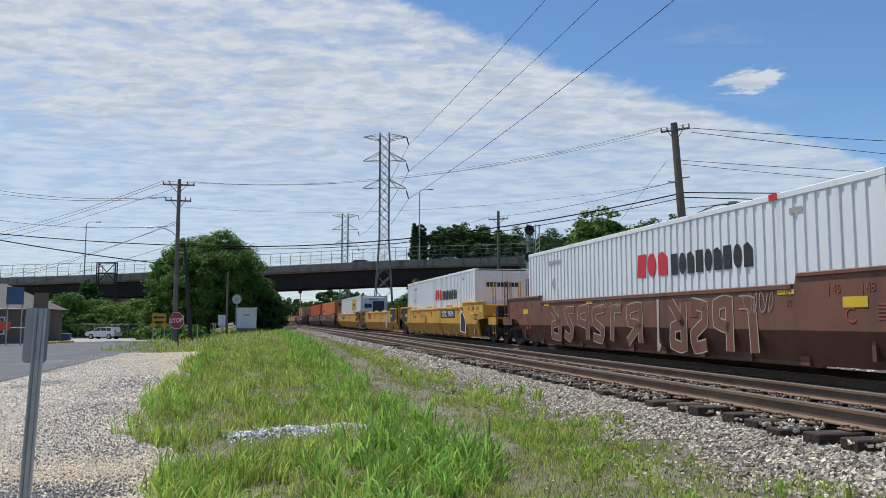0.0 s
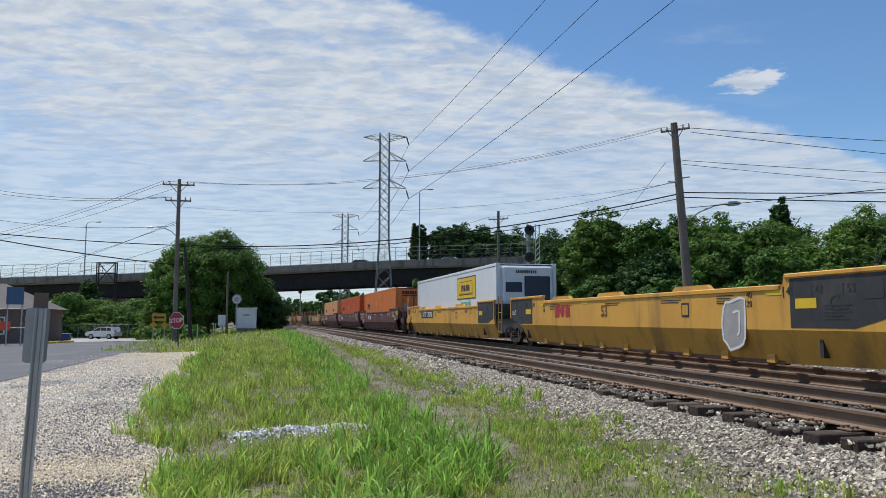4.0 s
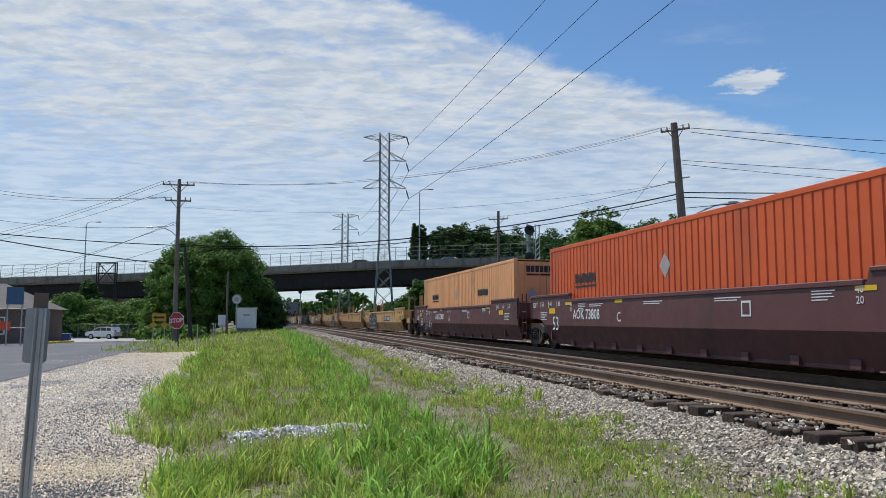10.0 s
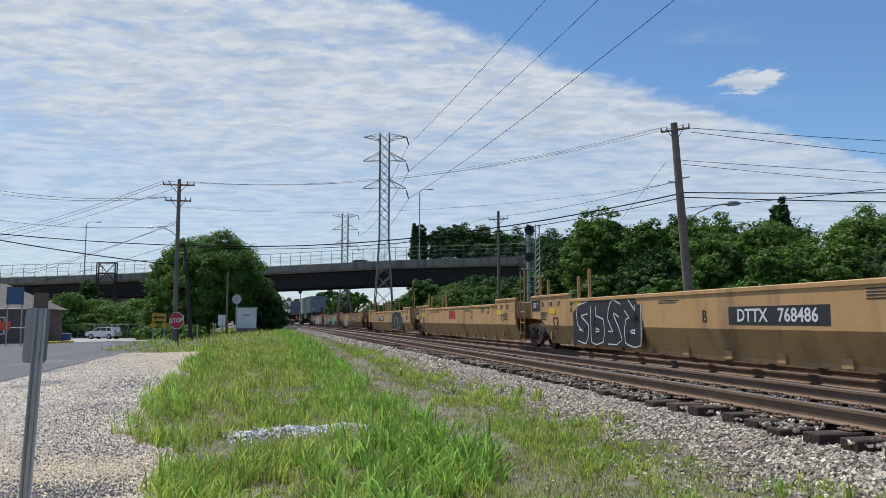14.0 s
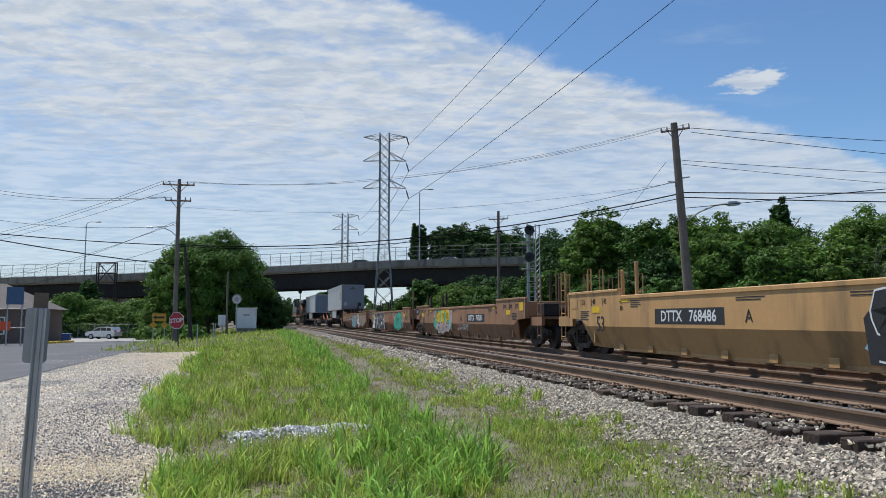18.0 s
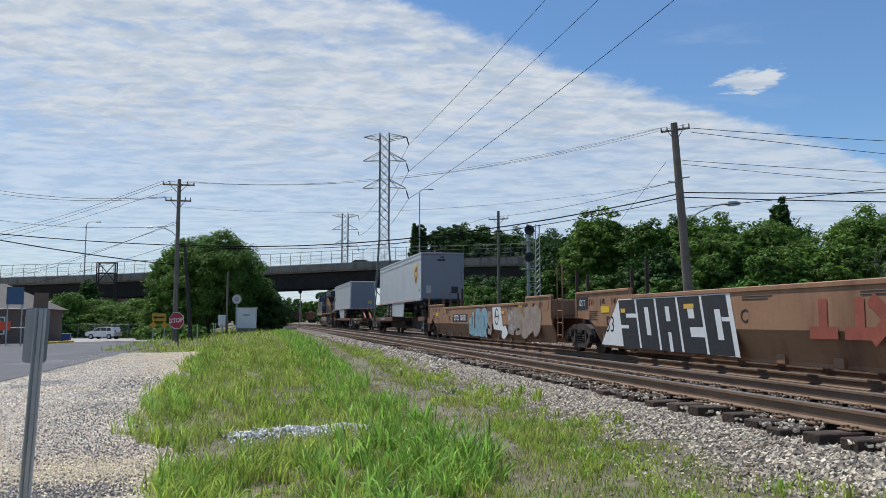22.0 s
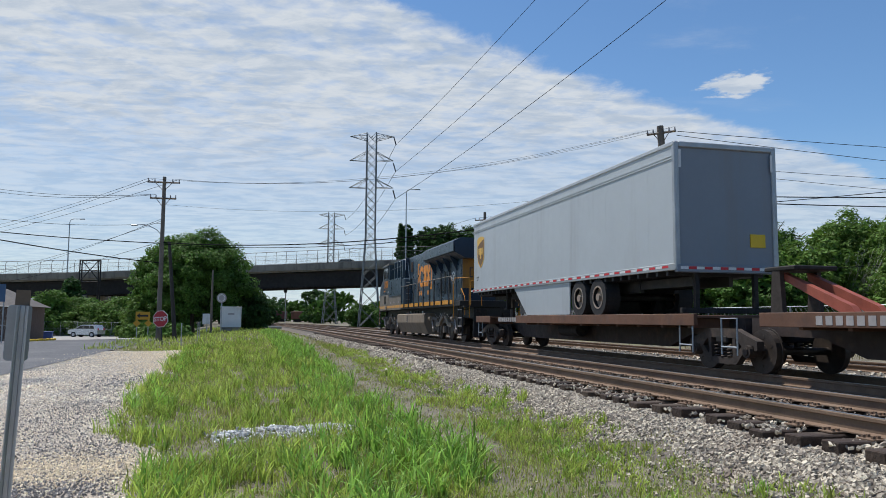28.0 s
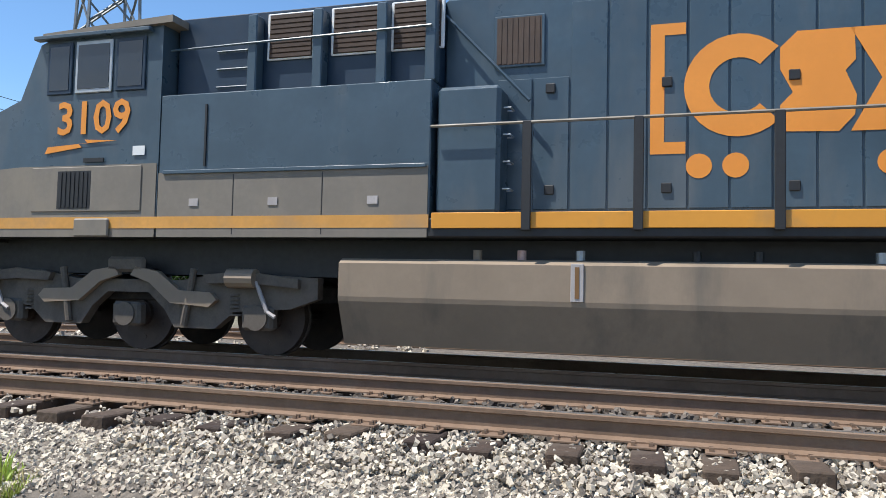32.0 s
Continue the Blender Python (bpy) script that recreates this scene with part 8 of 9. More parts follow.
    for s in (-1, 1):
        box(b, xl - 0.07, xl + 0.07, s * 0.85 - 0.07, s * 0.85 + 0.07, 1.45, 2.1)
        box(b, xl - 0.15, xl + 0.15, s * 0.85 - 0.12, s * 0.85 + 0.12, 1.40, 1.46)
        tube(b, (xl, s * 0.85, 1.6), (xl + 0.8, s * 0.4, 2.1), 0.03, seg=6)
    part("landing_gear", b, "truck iron", t)
    shield(t, emblem_x, 3.78, 1.0)
    return t, h


spine_flat("brown spine flat wagon under a grey trailer", 283.9, 303.4, True, -8.2, -8.6, None)
FLAT = TRAIN[-1][0]
for x_, top_ in ((-9.45, 1.95), (-8.6, 1.75), (-6.9, 1.7)):
    part("handrail", pipe(bmesh.new(), [(x_, 1.36, 0.45), (x_, 1.36, top_ - 0.06), (x_ + 0.06, 1.36, top_), (x_ + 0.42, 1.36, top_), (x_ + 0.48, 1.36, top_ - 0.06), (x_ + 0.48, 1.36, 0.45)], 0.02, 6), "truck rust", FLAT)
for x_ in (-9.2, -7.3):
    part("brake_valve", box(bmesh.new(), x_ - 0.22, x_ + 0.22, 0.55, 1.05, 1.12, 1.55, 0.05), "truck rust", FLAT)
trailer("grey road trailer with a brown and gold shield emblem", 285.5, 301.75, False, -6.5)
spine_flat("empty brown spine flat wagon between two trailers", 303.6, 319.9, True, 7.3, -8.25, 8.2, 1.6, True)
spine_flat("brown spine flat wagon carrying a second grey trailer", 320.1, 336.4, False, 6.4, None, 7.0)
trailer("grey road trailer with closed rear doors and a shield emblem", 321.25, 337.1, True, 6.9)


# ---- locomotive
def locomotive():
    t, h = rail_thing("locomotive", "dusty dark blue diesel locomotive with yellow stripe and logo", "locomotive", 349.1 - 11.2, 349.1 + 11.2)
    # underframe and yellow sill
    b = bmesh.new()
    box(b, -10.6, 10.55, -1.50, 1.50, 1.60, 1.84, 0.02)
    box(b, -10.6, 10.4, -0.9, 0.9, 1.1, 1.60)
    part("underframe", b, "black", t)
    for s in (-1, 1):
        b = bmesh.new()
        box(b, -9.4, 2.62, min(s * 1.50, s * 1.53), max(s * 1.50, s * 1.53), 1.71, 1.90, 0.006)
        part("yellow_sill", b, "loco yellow", t)
    b = bmesh.new()
    box(b, -9.4, 2.6, -1.49, 1.49, 1.845, 1.885)
    part("walkway", b, "loco dust", t)
    # operator cab and nose
    prof = [(6.60, 1.62), (10.15, 1.62), (10.15, 2.95), (9.9, 3.28), (9.05, 3.62), (8.72, 4.42), (8.45, 4.52), (6.60, 4.56)]
    cab = part("cab", prism(bmesh.new(), prof, -1.5, 1.5), "loco blue", t)
    for s in (-1, 1):
        y0, y1 = sorted((s * 1.5015, s * 1.512))
        part("cab_skirt", prism(bmesh.new(), [(6.62, 1.60), (10.1, 1.60), (10.1, 2.55), (9.0, 2.62), (6.62, 2.62)], y0, y1), "loco dust", cab, "dusty grey-brown lower cab side")
        y0, y1 = sorted((s * 1.5125, s * 1.517))
        b = bmesh.new()
        box(b, 2.66, 10.12, y0, y1, 1.72, 1.88)
        part("yellow_stripe", b, "dusty yellow", cab, "dust-covered yellow stripe")
        # side windows in an upright frame
        for x0, x1 in ((8.12, 8.56), (7.42, 8.06), (6.86, 7.36)):
            y0, y1 = sorted((s * 1.502, s * 1.53))
            b = bmesh.new()
            box(b, x0, x1, y0, y1, 3.66, 4.42, 0.01)
            w = part("window", b, "galvanised" if x0 > 7 and x0 < 8 else "loco dark blue", cab)
            y0, y1 = sorted((s * 1.531, s * 1.537))
            b = bmesh.new()
            box(b, x0 + 0.05, x1 - 0.05, y0, y1, 3.72, 4.36)
            part("pane", b, "glass dark", w)
        y0, y1 = sorted((s * 1.5, s * 1.62))
        b = bmesh.new()
        box(b, 6.75, 8.75, y0, y1, 4.46, 4.52, 0.01)
        part("rain_gutter", b, "loco blue", cab)
        # lower door with louvre and step
        y0, y1 = sorted((s * 1.5125, s * 1.528))
        b = bmesh.new()
        box(b, 6.85, 8.75, y0, y1, 1.96, 2.60, 0.008)
        d = part("access_panel", b, "loco dust", cab)
        b = bmesh.new()
        for i in range(7):
            box(b, 7.75 + i * 0.075, 7.79 + i * 0.075, min(s * 1.528, s * 1.54), max(s * 1.528, s * 1.54), 2.02, 2.52)
        box(b, 7.70, 8.28, min(s * 1.5282, s * 1.531), max(s * 1.5282, s * 1.531), 2.0, 2.54)
        part("louvre", b, "black", d)
        b = bmesh.new()
        box(b, 7.35, 7.95, min(s * 1.5172, s * 1.56), max(s * 1.5172, s * 1.56), 1.60, 1.86, 0.02)
        part("step_pocket", b, "loco dust", cab)
    b = bmesh.new()
    prism(b, [(6.4, 4.56), (8.62, 4.50), (8.62, 4.56), (6.4, 4.66)], -1.58, 1.58)
    part("cab_roof", b, "loco dust", cab, "dusty pale cab roof")
    letters("number", "3109", 0.66, "logo orange", cab, pose(7.72, 1.515, 3.28, 90, 0, 180), bold=0.012, squeeze=0.98)
    b = bmesh.new()
    prism(b, [(8.55, 2.80), (7.9, 2.88), (7.95, 2.93), (7.3, 2.96), (7.85, 2.99), (7.80, 2.94), (8.5, 2.90)], 1.514, 1.518)
    part("lightning_mark", b, "logo orange", cab)
    b = bmesh.new()
    box(b, 6.82, 7.02, 1.514, 1.518, 2.74, 2.87)
    part("flag_patch", b, "mark white", cab)
    b = bmesh.new()
    box(b, 7.5, 7.85, 1.514, 1.53, 2.66, 2.72)
    part("grab_iron", b, "black", cab)
    for y in (-0.75, 0.75):
        b = bmesh.new()
        prism(b, [(9.02, 3.70), (8.76, 4.34), (8.79, 4.35), (9.05, 3.71)], y - 0.6, y + 0.6)
        part("windshield", b, "glass dark", cab)
    # body behind the cab: full width below, set in above
    b = bmesh.new()
    box(b, 2.66, 6.59, -1.5, 1.5, 1.62, 3.56, 0.015)
    body = part("cabinet", b, "loco blue", t)
    for s in (-1, 1):
        y0, y1 = sorted((s * 1.5015, s * 1.512))
        b = bmesh.new()
        box(b, 2.68, 6.58, y0, y1, 1.60, 2.48)
        part("skirt", b, "loco dust", body, "dusty grey-brown skirt panel")
        b = bmesh.new()
        box(b, 2.7, 6.5, min(s * 1.512, s * 1.54), max(s * 1.512, s * 1.54), 2.46, 2.51, 0.006)
        part("seam_rail", b, "loco blue", body)
        b = bmesh.new()
        for x in (4.1, 5.4):
            box(b, x - 0.006, x + 0.006, min(s * 1.512, s * 1.516), max(s * 1.512, s * 1.516), 1.64, 2.44)
        box(b, 5.84, 5.87, min(s * 1.50, s * 1.52), max(s * 1.50, s * 1.52), 2.56, 3.40)
        part("seam", b, "black", body)
        for x in (3.4, 4.8, 6.0):
            part("jack_pad", box(bmesh.new(), x - 0.07, x + 0.07, min(s * 1.512, s * 1.524), max(s * 1.512, s * 1.524), 2.02, 2.12), "mark grey", body)
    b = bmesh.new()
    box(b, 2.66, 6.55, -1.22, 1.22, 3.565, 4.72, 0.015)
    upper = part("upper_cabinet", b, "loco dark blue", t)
    for s in (-1, 1):
        for x0 in (4.75, 3.80, 2.95):
            y0, y1 = sorted((s * 1.222, s * 1.262))
            b = bmesh.new()
            box(b, x0 - 0.36, x0 + 0.36, y0, y1, 4.02, 4.66, 0.01)
            g = part("vent", b, "white paint", upper, "dark brown louvred vent in a pale frame")
            b = bmesh.new()
            for i in range(9):
                box(b, x0 - 0.31, x0 + 0.31, min(s * 1.2625, s * 1.285), max(s * 1.2625, s * 1.285), 4.05 + i * 0.066, 4.05 + i * 0.066 + 0.045)
            box(b, x0 - 0.32, x0 + 0.32, min(s * 1.2622, s * 1.265), max(s * 1.2622, s * 1.265), 4.04, 4.64)
            part("slats", b, "slat brown", g)
        for x in (5.25, 4.28, 3.38, 2.72):
            b = bmesh.new()
            box(b, x - 0.07, x + 0.07, min(s * 1.222, s * 1.42), max(s * 1.222, s * 1.42), 3.57, 4.62, 0.015)
            part("bracket", b, "loco blue", upper)
        b = bmesh.new()
        pipe(b, [(6.5, s * 1.44, 4.20), (2.7, s * 1.44, 4.26)], 0.015, 6)
        for i in range(3):
            pipe(b, [(5.3 + i * 0.02, s * 1.24, 4.2 - i * 0.25), (5.9, s * 1.24, 4.2 - i * 0.25)], 0.014, 6)
        part("grab_iron", b, "loco blue", upper)
    # engine hood with doors
    b = bmesh.new()
    box(b, -3.6, 2.655, -1.0, 1.0, 1.886, 4.74, 0.03)
    hood = part("hood", b, "loco blue", t)
    for s in (-1, 1):
        for i in range(12):
            x = 1.95 - i * 0.46
            y0, y1 = sorted((s * 1.001, s * 1.022))
            b = bmesh.new()
            box(b, x - 0.445, x - 0.012, y0, y1, 1.98, 4.55 if i not in (0, 1) else 3.62, 0.006)
            d = part("hood_door", b, "loco blue", hood)
            if i % 3 == 1:
                for z in (2.16, 3.42):
                    b = bmesh.new()
                    box(b, x - 0.28, x - 0.16, min(s * 1.022, s * 1.05), max(s * 1.022, s * 1.05), z, z + 0.12, 0.01)
                    part("latch", b, "black", d)
        b = bmesh.new()
        box(b, 1.35, 2.0, min(s * 1.002, s * 1.03), max(s * 1.002, s * 1.03), 3.78, 4.44, 0.01)
        g = part("grille", b, "loco blue", hood)
        b = bmesh.new()
        for i in range(8):
            box(b, 1.41 + i * 0.07, 1.45 + i * 0.07, min(s * 1.03, s * 1.04), max(s * 1.03, s * 1.04), 3.82, 4.40)
        box(b, 1.39, 1.96, min(s * 1.0302, s * 1.033), max(s * 1.0302, s * 1.033), 3.81, 4.41)
        part("louvre", b, "slat brown", g)
        # upright sand or filter box on the walkway
        y0, y1 = sorted((s * 1.001, s * 1.46))
        b = bmesh.new()
        box(b, 1.80, 2.60, y0, y1, 1.89, 3.46, 0.05)
        c = part("equipment_locker", b, "loco blue", t)
        b = bmesh.new()
        for i in range(4):
            pipe(b, [(1.78, s * 1.15, 2.2 + i * 0.33), (1.70, s * 1.15, 2.2 + i * 0.33), (1.70, s * 1.36, 2.2 + i * 0.33), (1.78, s * 1.36, 2.2 + i * 0.33)], 0.012, 5)
        part("rung", b, "galvanised", c)
        b = bmesh.new()
        pipe(b, [(2.62, s * 1.10, 4.48), (1.5, s * 1.20, 3.3)], 0.025, 6)
        part("brace", b, "loco blue", hood)
    b = bmesh.new()
    for x in (-1.0, -1.5, -2.2):
        tube(b, (x, 0.5, 4.72), (x, 0.5, 4.88), 0.1, seg=10)
    part("roof_fitting", b, "black", hood)
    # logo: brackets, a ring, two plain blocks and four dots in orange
    y0, y1 = 1.0235, 1.028
    for xo, k in ((0.08, -1), (-3.34, 1)):
        b = bmesh.new()
        prism(b, [(xo, 2.62), (xo + k * 0.40, 2.62), (xo + k * 0.40, 2.76), (xo + k * 0.16, 2.76), (xo + k * 0.16, 4.04), (xo + k * 0.40, 4.04), (xo + k * 0.40, 4.18), (xo, 4.18)], y0, y1)
        part("logo_bracket", b, "logo orange", hood)
    b = bmesh.new()
    ring = [(math.cos(6.2832 * j / 32), math.sin(6.2832 * j / 32)) for j in range(33)]
    A = [(b.verts.new((-0.90 - u * 0.60, y1, 3.40 + v * 0.60)), b.verts.new((-0.90 - u * 0.32, y1, 3.40 + v * 0.32))) for u, v in ring[4:29]]
    for p, q in zip(A, A[1:]):
        b.faces.new((p[0], q[0], q[1], p[1]))
    part("logo_block", b, "logo orange", hood)
    c, hw = -1.72, 0.40
    b = bmesh.new()
    prism(b, [(c + hw * u, z) for u, z in ((0.95, 2.84), (-.55, 2.82), (-.95, 3.0), (-1, 3.22), (-.72, 3.50), (-.98, 3.62), (-.95, 3.98), (.5, 3.98), (.95, 3.80), (.95, 3.55), (.62, 3.28), (.95, 3.14))], y0, y1)
    part("logo_block", b, "logo orange", hood)
    c, hw = -2.56, 0.50
    b = bmesh.new()
    prism(b, [(c + hw, 2.82), (c + hw * .25, 2.82), (c, 3.12), (c - hw * .25, 2.82), (c - hw, 2.82), (c - hw * .38, 3.40), (c - hw, 3.98), (c - hw * .25, 3.98), (c, 3.66), (c + hw * .25, 3.98),
              (c + hw, 3.98), (c + hw * .38, 3.40)], y0, y1)
    part("logo_block", b, "logo orange", hood)
    for x in (-0.47, -0.87, -2.46, -2.86):
        b = bmesh.new()
        disc(b, (x, (y0 + y1) / 2, 2.47), 0.145, y1 - y0, seg=20)
        part("logo_dot", b, "logo orange", hood)
    # radiator section with flared wings
    b = bmesh.new()
    box(b, -9.2, -3.605, -1.0, 1.0, 1.886, 4.20, 0.02)
    rear = part("radiator_hood", b, "loco blue", t)
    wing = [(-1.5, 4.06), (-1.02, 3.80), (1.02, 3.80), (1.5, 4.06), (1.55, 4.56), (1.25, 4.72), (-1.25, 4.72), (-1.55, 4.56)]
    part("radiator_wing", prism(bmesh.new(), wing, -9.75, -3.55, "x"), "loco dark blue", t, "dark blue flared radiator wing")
    for s in (-1, 1):
        y0, y1 = sorted((s * 1.552, s * 1.575))
        b = bmesh.new()
        box(b, -9.72, -3.58, y0, y1, 4.09, 4.55, 0.01)
        part("wing_panel", b, "loco blue", rear)
        for i in range(6):
            x = -4.15 - i * 0.84
            y0, y1 = sorted((s * 1.001, s * 1.02))
            b = bmesh.new()
            box(b, x - 0.72, x - 0.04, y0, y1, 1.98, 3.55, 0.006)
            d = part("hood_door", b, "loco blue", rear)
            if i in (1, 2, 3):
                b = bmesh.new()
                for j in range(5):
                    box(b, x - 0.55 + j * 0.075, x - 0.515 + j * 0.075, min(s * 1.02, s * 1.03), max(s * 1.02, s * 1.03), 2.30, 3.35)
                box(b, x - 0.57, x - 0.19, min(s * 1.0202, s * 1.023), max(s * 1.0202, s * 1.023), 2.27, 3.38)
                part("louvre", b, "black", d)
    for s in (-1, 1):
        for x in (-4.2, -5.6, -7.0, -8.4):
            b = bmesh.new()
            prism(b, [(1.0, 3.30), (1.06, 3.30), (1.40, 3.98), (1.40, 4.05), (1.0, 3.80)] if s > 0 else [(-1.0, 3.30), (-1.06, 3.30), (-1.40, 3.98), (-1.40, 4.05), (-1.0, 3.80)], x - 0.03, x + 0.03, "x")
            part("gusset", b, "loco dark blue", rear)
    b = bmesh.new()
    disc(b, (-7.75, 1.03, 2.98), 0.31, 0.012, seg=26, r_in=0.255)
    disc(b, (-7.75, 1.03, 2.98), 0.13, 0.012, seg=12)
    for i in range(5):
        an = i * 2 * math.pi / 5
        tube(b, (-7.75, 1.03, 2.98), (-7.75 + 0.27 * math.cos(an), 1.03, 2.98 + 0.27 * math.sin(an)), 0.02, seg=4)
    part("wheel_emblem", b, "mark white", rear, "white spoked wheel emblem")
    # yellow rear end, dirty and darkened in colour for its shade
    b = bmesh.new()
    box(b, -9.23, -9.2, -0.99, 0.99, 2.45, 4.2)
    e = part("rear_end", b, "shaded rear yellow", t)
    b = bmesh.new()
    box(b, -9.232, -9.205, -0.99, 0.99, 1.89, 2.44)
    part("rear_end_base", b, "loco dark blue", e)
    b = bmesh.new()
    for y in (-0.14, 0.14):
        tube(b, (-9.22, y, 4.02), (-9.34, y, 4.02), 0.11, seg=14)
    part("headlight", b, "lamp lens", e)
    b = bmesh.new()
    box(b, -9.245, -9.23, 0.62, 0.66, 2.95, 3.4)
    box(b, -9.245, -9.23, 0.50, 0.66, 3.36, 3.4)
    box(b, -9.245, -9.23, 0.50, 0.66, 2.95, 2.99)
    part("logo_bracket", b, "loco dark blue", e)
    b = bmesh.new()
    box(b, -9.30, -9.23, -0.24, 0.24, 3.86, 4.18, 0.02)
    box(b, -9.29, -9.23, -0.16, 0.16, 3.45, 3.78, 0.02)
    part("lamp_housing", b, "black", e)
    # handrails
    for s in (-1, 1):
        y = s * 1.56
        b = bmesh.new()
        pipe(b, [(2.64, y, 2.95), (-9.2, y, 2.98), (-9.55, y, 2.75), (-9.6, y, 1.7)], 0.020, 6)
        rail = part("handrail", b, "loco dust", t)
        for x in (1.45, 0.18, -1.28, -2.55, -3.62, -5.1, -6.05, -7.5, -8.9):
            b = bmesh.new()
            box(b, x - 0.055, x + 0.055, y - 0.02, y + 0.02, 1.68, 2.97, 0.008)
            part("stanchion", b, "black", rail)
        b = bmesh.new()
        pipe(b, [(-9.75, y, 1.1), (-9.75, y, 2.6), (-9.9, y, 2.85), (-10.9, y * 0.75, 2.85), (-10.95, y * 0.75, 1.1)], 0.02, 6)
        pipe(b, [(-9.9, y * 0.8, 2.4), (-10.5, y * 0.8, 2.0), (-10.5, y * 0.8, 1.2)], 0.018, 6)
        part("rear_handrail", b, "loco yellow", t)
        b = bmesh.new()
        pipe(b, [(10.2, y * 0.98, 2.6), (10.75, y * 0.9, 2.35), (10.95, y * 0.9, 1.5), (10.95, y * 0.9, 0.6)], 0.02, 6)
        pipe(b, [(10.4, y * 0.98, 1.9), (10.7, y * 0.9, 1.6), (10.7, y * 0.9, 0.6)], 0.018, 6)
        part("front_handrail", b, "loco yellow", t)
        for k, xs in ((-1, -10.35), (1, 10.6)):
            for i in range(4):
                b = bmesh.new()
                box(b, xs - 0.30, xs + 0.30, min(s * 1.10, s * 1.42), max(s * 1.10, s * 1.42), 0.35 + i * 0.36, 0.38 + i * 0.36, 0.006)
                st = part("step", b, "black", t)
                b = bmesh.new()
                box(b, xs - 0.30, xs + 0.30, min(s * 1.421, s * 1.44), max(s * 1.421, s * 1.44), 0.345 + i * 0.36, 0.385 + i * 0.36)
                part("step_edge", b, "mark grey", st)
            for q in (-0.32, 0.32):
                b = bmesh.new()
                pipe(b, [(xs + q, s * 1.40, 0.30), (xs + q, s * 1.40, 1.66)], 0.03, 6)
                part("step_post", b, "black", t)
    # end platforms, pilot, couplers
    for k in (-1, 1):
        b = bmesh.new()
        x0, x1 = sorted((k * 9.8, k * 10.95))
        box(b, x0, x1, -1.4, 1.4, 1.55, 1.62)
        xa, xb = sorted((k * 10.7, k * 10.9))
        box(b, xa, xb, -0.95, 0.95, 0.25, 1.55, 0.02)
        p = part("pilot", b, "black", t)
        b = bmesh.new()
        for y in (-1.1, -0.6, 0.6, 1.1):
            pipe(b, [(k * 10.9, y, 1.62), (k * 10.9, y, 2.7)], 0.02, 6)
        pipe(b, [(k * 10.9, -1.1, 2.7), (k * 10.9, 1.1, 2.7)], 0.02, 6)
        part("end_rail", b, "loco yellow", t)
        b = bmesh.new()
        box(b, min(k * 10.91, k * 11.0), max(k * 10.91, k * 11.0), -0.9, -0.35, 0.95, 1.35, 0.02)
        part("end_box", b, "truck iron", p)
        b = bmesh.new()
        box(b, min(k * 10.91, k * 10.97), max(k * 10.91, k * 10.97), 0.35, 0.85, 1.05, 1.45, 0.02)
        part("end_box", b, "truck iron", p)
        b = bmesh.new()
        x0, x1 = sorted((k * 10.8, k * 11.5))
        box(b, x0, x1, -0.16, 0.16, 0.74, 1.0, 0.03)
        part("coupler", b, "truck iron", p)
        b = bmesh.new()
        for y in (-0.5, 0.55, 0.8):
            pipe(b, [(k * 10.92, y, 1.0), (k * 11.15, y, 0.75), (k * 11.2, y, 0.5)], 0.025, 6)
        part("hose", b, "rubber", p)
    # fuel tank
    tank = [(-1.24, 0.25), (1.24, 0.25), (1.47, 0.80), (1.48, 0.86), (1.48, 1.28), (1.38, 1.34), (-1.38, 1.34), (-1.48, 1.28), (-1.48, 0.86), (-1.47, 0.80)]
    tk = part("fuel_tank", prism(bmesh.new(), tank, -3.6, 3.85, "x"), "loco tank", t, "dusty grey-brown fuel tank")
    b = bmesh.new()
    box(b, 0.78, 0.93, 1.48, 1.50, 0.86, 1.30, 0.006)
    g = part("fuel_gauge", b, "mark grey", tk)
    b = bmesh.new()
    box(b, 0.83, 0.88, 1.50, 1.506, 0.90, 1.26)
    part("gauge_glass", b, "mark brown", g)
    for x, c in ((0.85, "galvanised"), (1.55, "mark pink"), (2.1, "loco tank"), (-0.45, "black"), (-1.1, "black"), (-2.3, "galvanised")):
        b = bmesh.new()
        tube(b, (x, 1.25, 1.34), (x, 1.25, 1.46), 0.055, seg=10)
        part("filler_cap", b, c, tk)
    # trucks with three axles
    for xc in (7.29, -6.70):
        k = 1 if xc > 0 else -1
        b = bmesh.new()
        box(b, xc - 2.6, xc + 2.6, -0.9, 0.9, 0.72, 0.98, 0.02)
        f = part("truck_frame", b, "truck iron", t)
        for s in (-1, 1):
            y0, y1 = sorted((s * 1.0, s * 1.16))
            b = bmesh.new()
            prism(b, [(xc - 3.0, 0.80), (xc - 2.6, 0.66), (xc - 1.75, 0.60), (xc - 1.45, 0.36), (xc - 0.80, 0.36), (xc - 0.62, 0.62), (xc - 0.35, 0.84), (xc + 0.35, 0.84), (xc + 0.62, 0.62), (xc + 0.80, 0.36), (xc + 1.45, 0.36), (xc + 1.75, 0.60),
                      (xc + 2.6, 0.66), (xc + 3.0, 0.80), (xc + 3.0, 1.08), (xc + 1.6, 1.14), (xc + 0.9, 1.02), (xc - 0.9, 1.02), (xc - 1.6, 1.14), (xc - 3.0, 1.08)], y0, y1)
            sf = part("side_frame", b, "truck grime", f)
            y2, y3 = sorted((s * 1.16, s * 1.25))
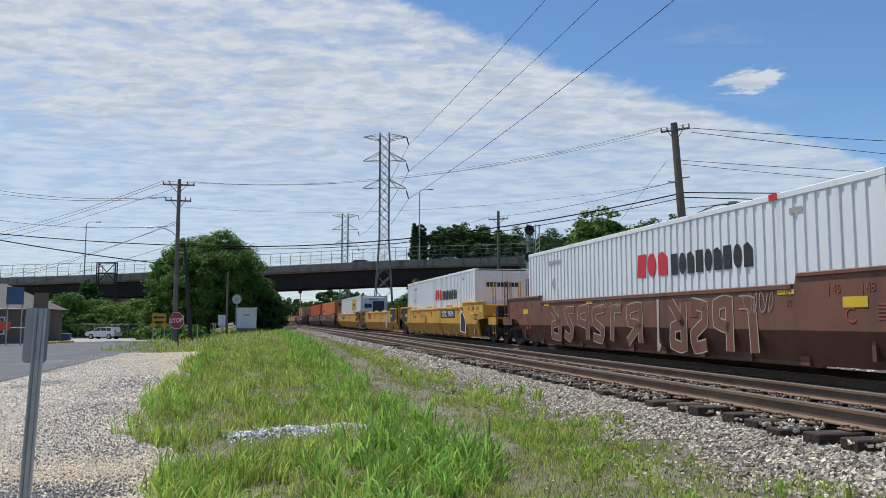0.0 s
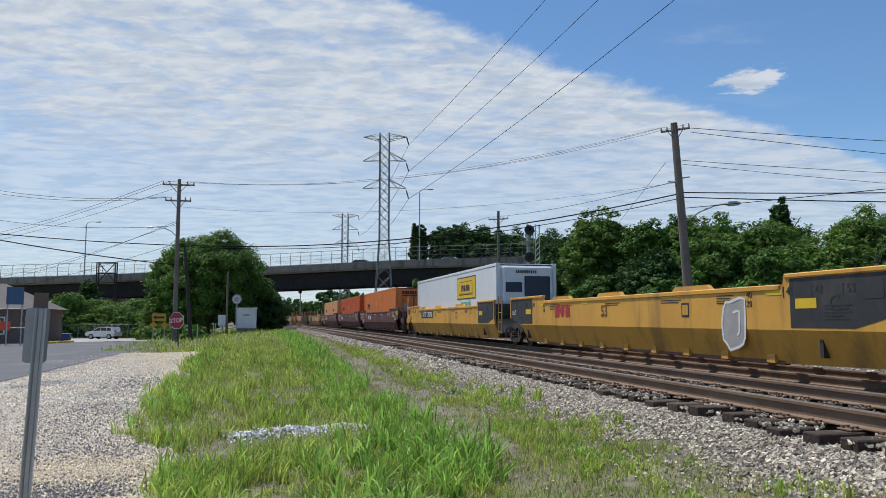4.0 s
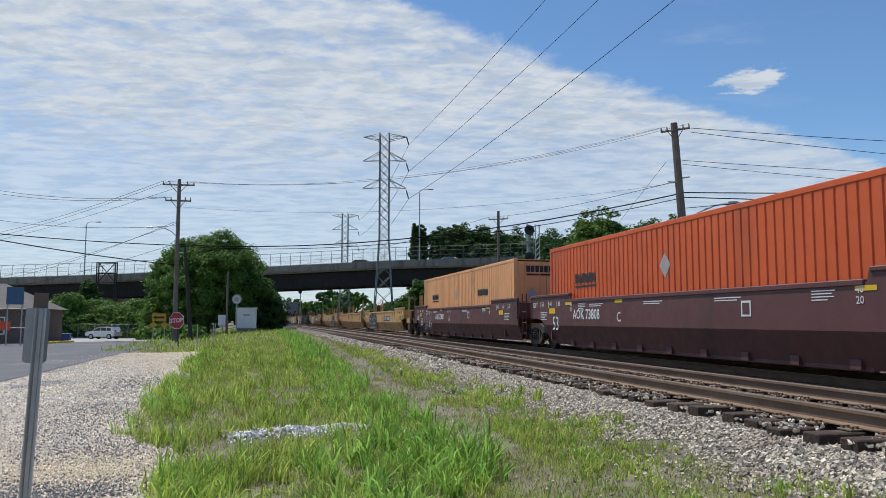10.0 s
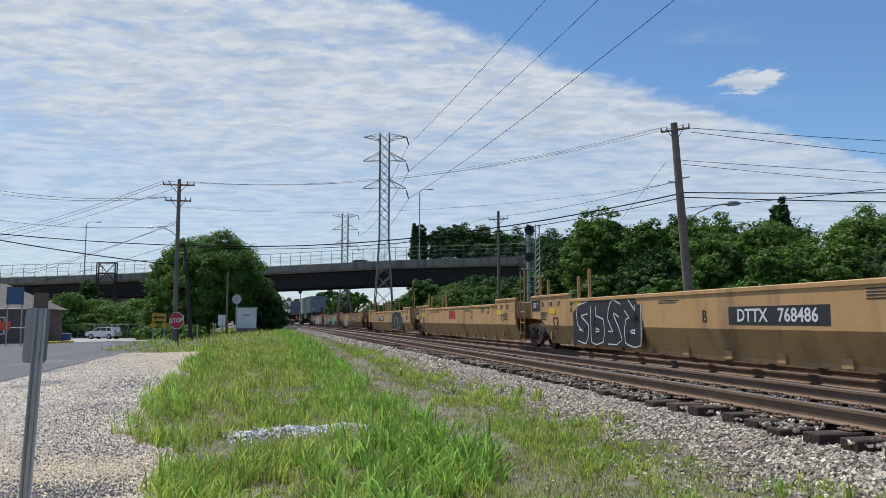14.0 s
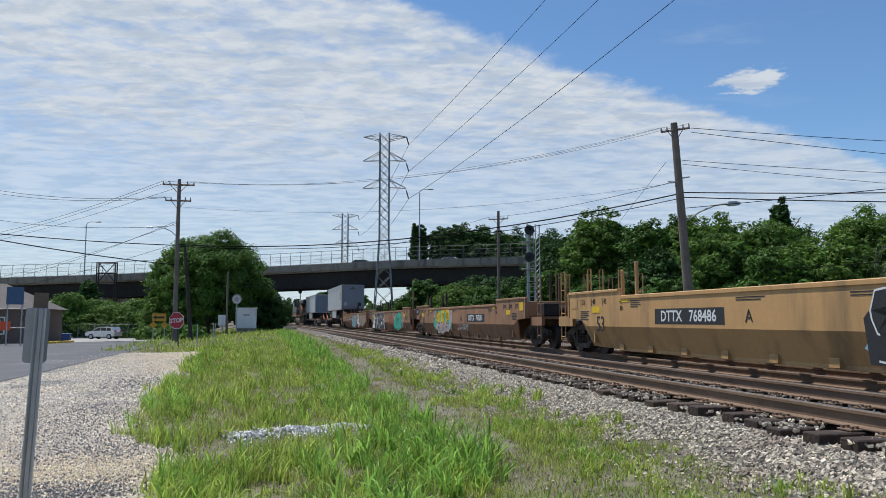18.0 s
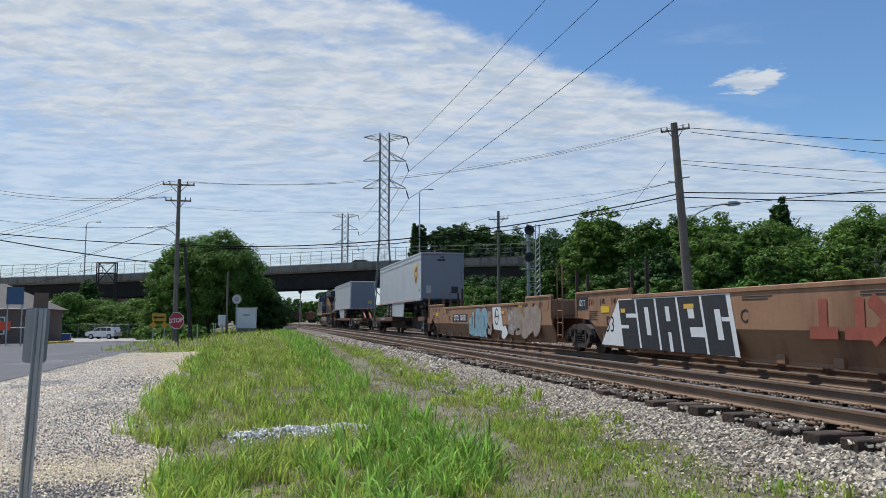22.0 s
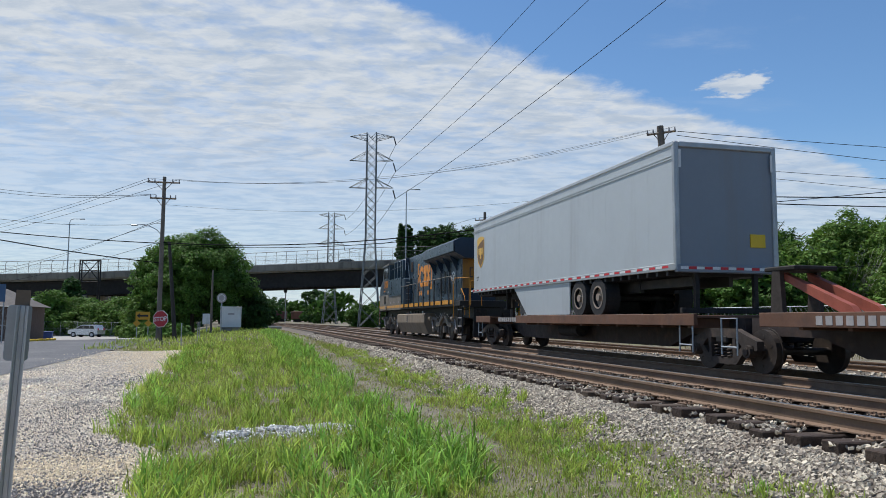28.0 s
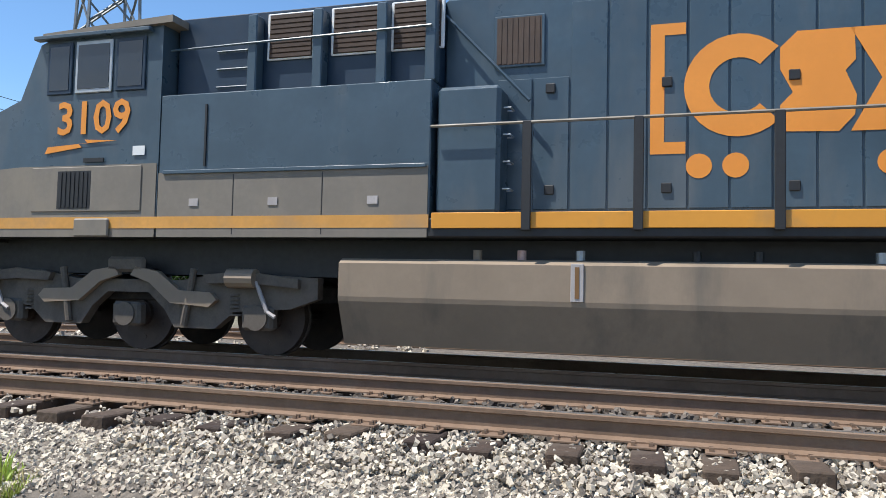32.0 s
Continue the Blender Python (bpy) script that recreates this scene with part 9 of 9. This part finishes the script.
            for q in (-1, 1):
                b = bmesh.new()
                prism(b, [(xc + q * u, v) for u, v in ((0.10, 1.08), (0.42, 0.98), (0.78, 0.70), (1.40, 0.66), (1.52, 0.76), (1.42, 0.86), (0.92, 0.88), (0.55, 1.14), (0.18, 1.20))], y2, y3)
                part("link_arm", b, "loco tank", sf)
                b = bmesh.new()
                prism(b, [(xc + q * u, v) for u, v in ((1.30, 1.10), (1.95, 1.16), (2.75, 1.06), (2.75, 0.94), (1.95, 1.0), (1.35, 0.98))], y2, y3)
                part("upper_beam", b, "truck grime", sf)
                b = bmesh.new()
                tube(b, (xc + q * 0.98, s * 1.20, 0.40), (xc + q * 1.12, s * 1.20, 1.18), 0.05, seg=8)
                part("damper", b, "truck grime", sf)
            part("bolster_pad", box(bmesh.new(), xc - 0.32, xc + 0.32, y2, y3, 1.12, 1.34, 0.04), "truck grime", sf)
            for dx in (-2.12, 0, 2.12):
                b = bmesh.new()
                box(b, xc + dx - 0.24, xc + dx + 0.24, min(s * 1.02, s * 1.2), max(s * 1.02, s * 1.2), 0.36, 0.70, 0.04)
                disc(b, (xc + dx, s * 1.2, 0.53), 0.17, 0.06, seg=16)
                part("axle_box", b, "truck grime", sf)
                if dx:
                    b = bmesh.new()
                    for j in range(6):
                        disc(b, (xc + dx + (0.36 if dx < 0 else -0.36), s * 1.1, 0.56 + j * 0.055), 0.10, 0.03, axis="z", seg=12)
                    part("spring", b, "truck grime", sf)
            for dx in (-1.9, 2.6):
                b = bmesh.new()
                tube(b, (xc + dx - 0.22, s * 1.24, 1.06), (xc + dx + 0.2, s * 1.24, 1.06), 0.13, seg=12)
                bc = part("brake_cylinder", b, "loco tank", sf)
                b = bmesh.new()
                pipe(b, [(xc + dx - 0.22, s * 1.24, 1.02), (xc + dx - 0.40, s * 1.24, 0.62), (xc + dx - 0.52, s * 1.24, 0.55)], 0.03, 6)
                part("brake_rod", b, "mark grey", bc)
            if k > 0:
                continue
            b = bmesh.new()
            pts = [(xc - 1.8 + i * 0.3, s * 1.22, 1.30 - 0.22 * math.sin(math.pi * ((i * 0.3) % 1.2) / 1.2)) for i in range(13)]
            pipe(b, pts, 0.010, 5)
            part("safety_chain", b, "mark grey", sf)
        for dx in (-2.12, 0, 2.12):
            wheelset(t, xc + dx, 0.53)
    return t


locomotive()

# ---------------------------------------------------------------- tracks, last of the structure
track("track_near", C1, RAIL1, -60, 330, 62, -9, "rusty railway track on dark wooden ties, nearest")
track("track_train", C2, RAIL2, -300, 420, 40, -9, "railway track under the train")
track("track_far", C3, RAIL3, -60, 240, 60, 8, "rusty little-used railway track beyond the train")


# ---------------------------------------------------------------- what moves
def motions():
    times = [float(i) for i in range(33)]
    for ob, mid in TRAIN:
        walk(ob, [(t, on_line(mid - q_gone(t), C2, RAIL2)) for t in times])
    mids = dict((ob.name, mid) for ob, mid in TRAIN)
    for w, x, r in SPIN:
        a = mids[w.parent.name] + x
        rows, last = [(0.0, pose(x, 0, r))], 0.0
        seen = [i / 30 for i in range(1, 960) if -9 < a - q_gone(i / 30) < 42]
        if seen:
            g0 = q_gone(seen[0])
            for t in seen:
                turn = -(q_gone(t) - g0) / r
                rows.append((t, Matrix.Translation((x, 0, r)) @ Matrix.Rotation(turn, 4, "Y")))
        if rows[-1][0] < 32.0:
            rows.append((32.0, rows[-1][1]))
        walk(w, rows)


motions()
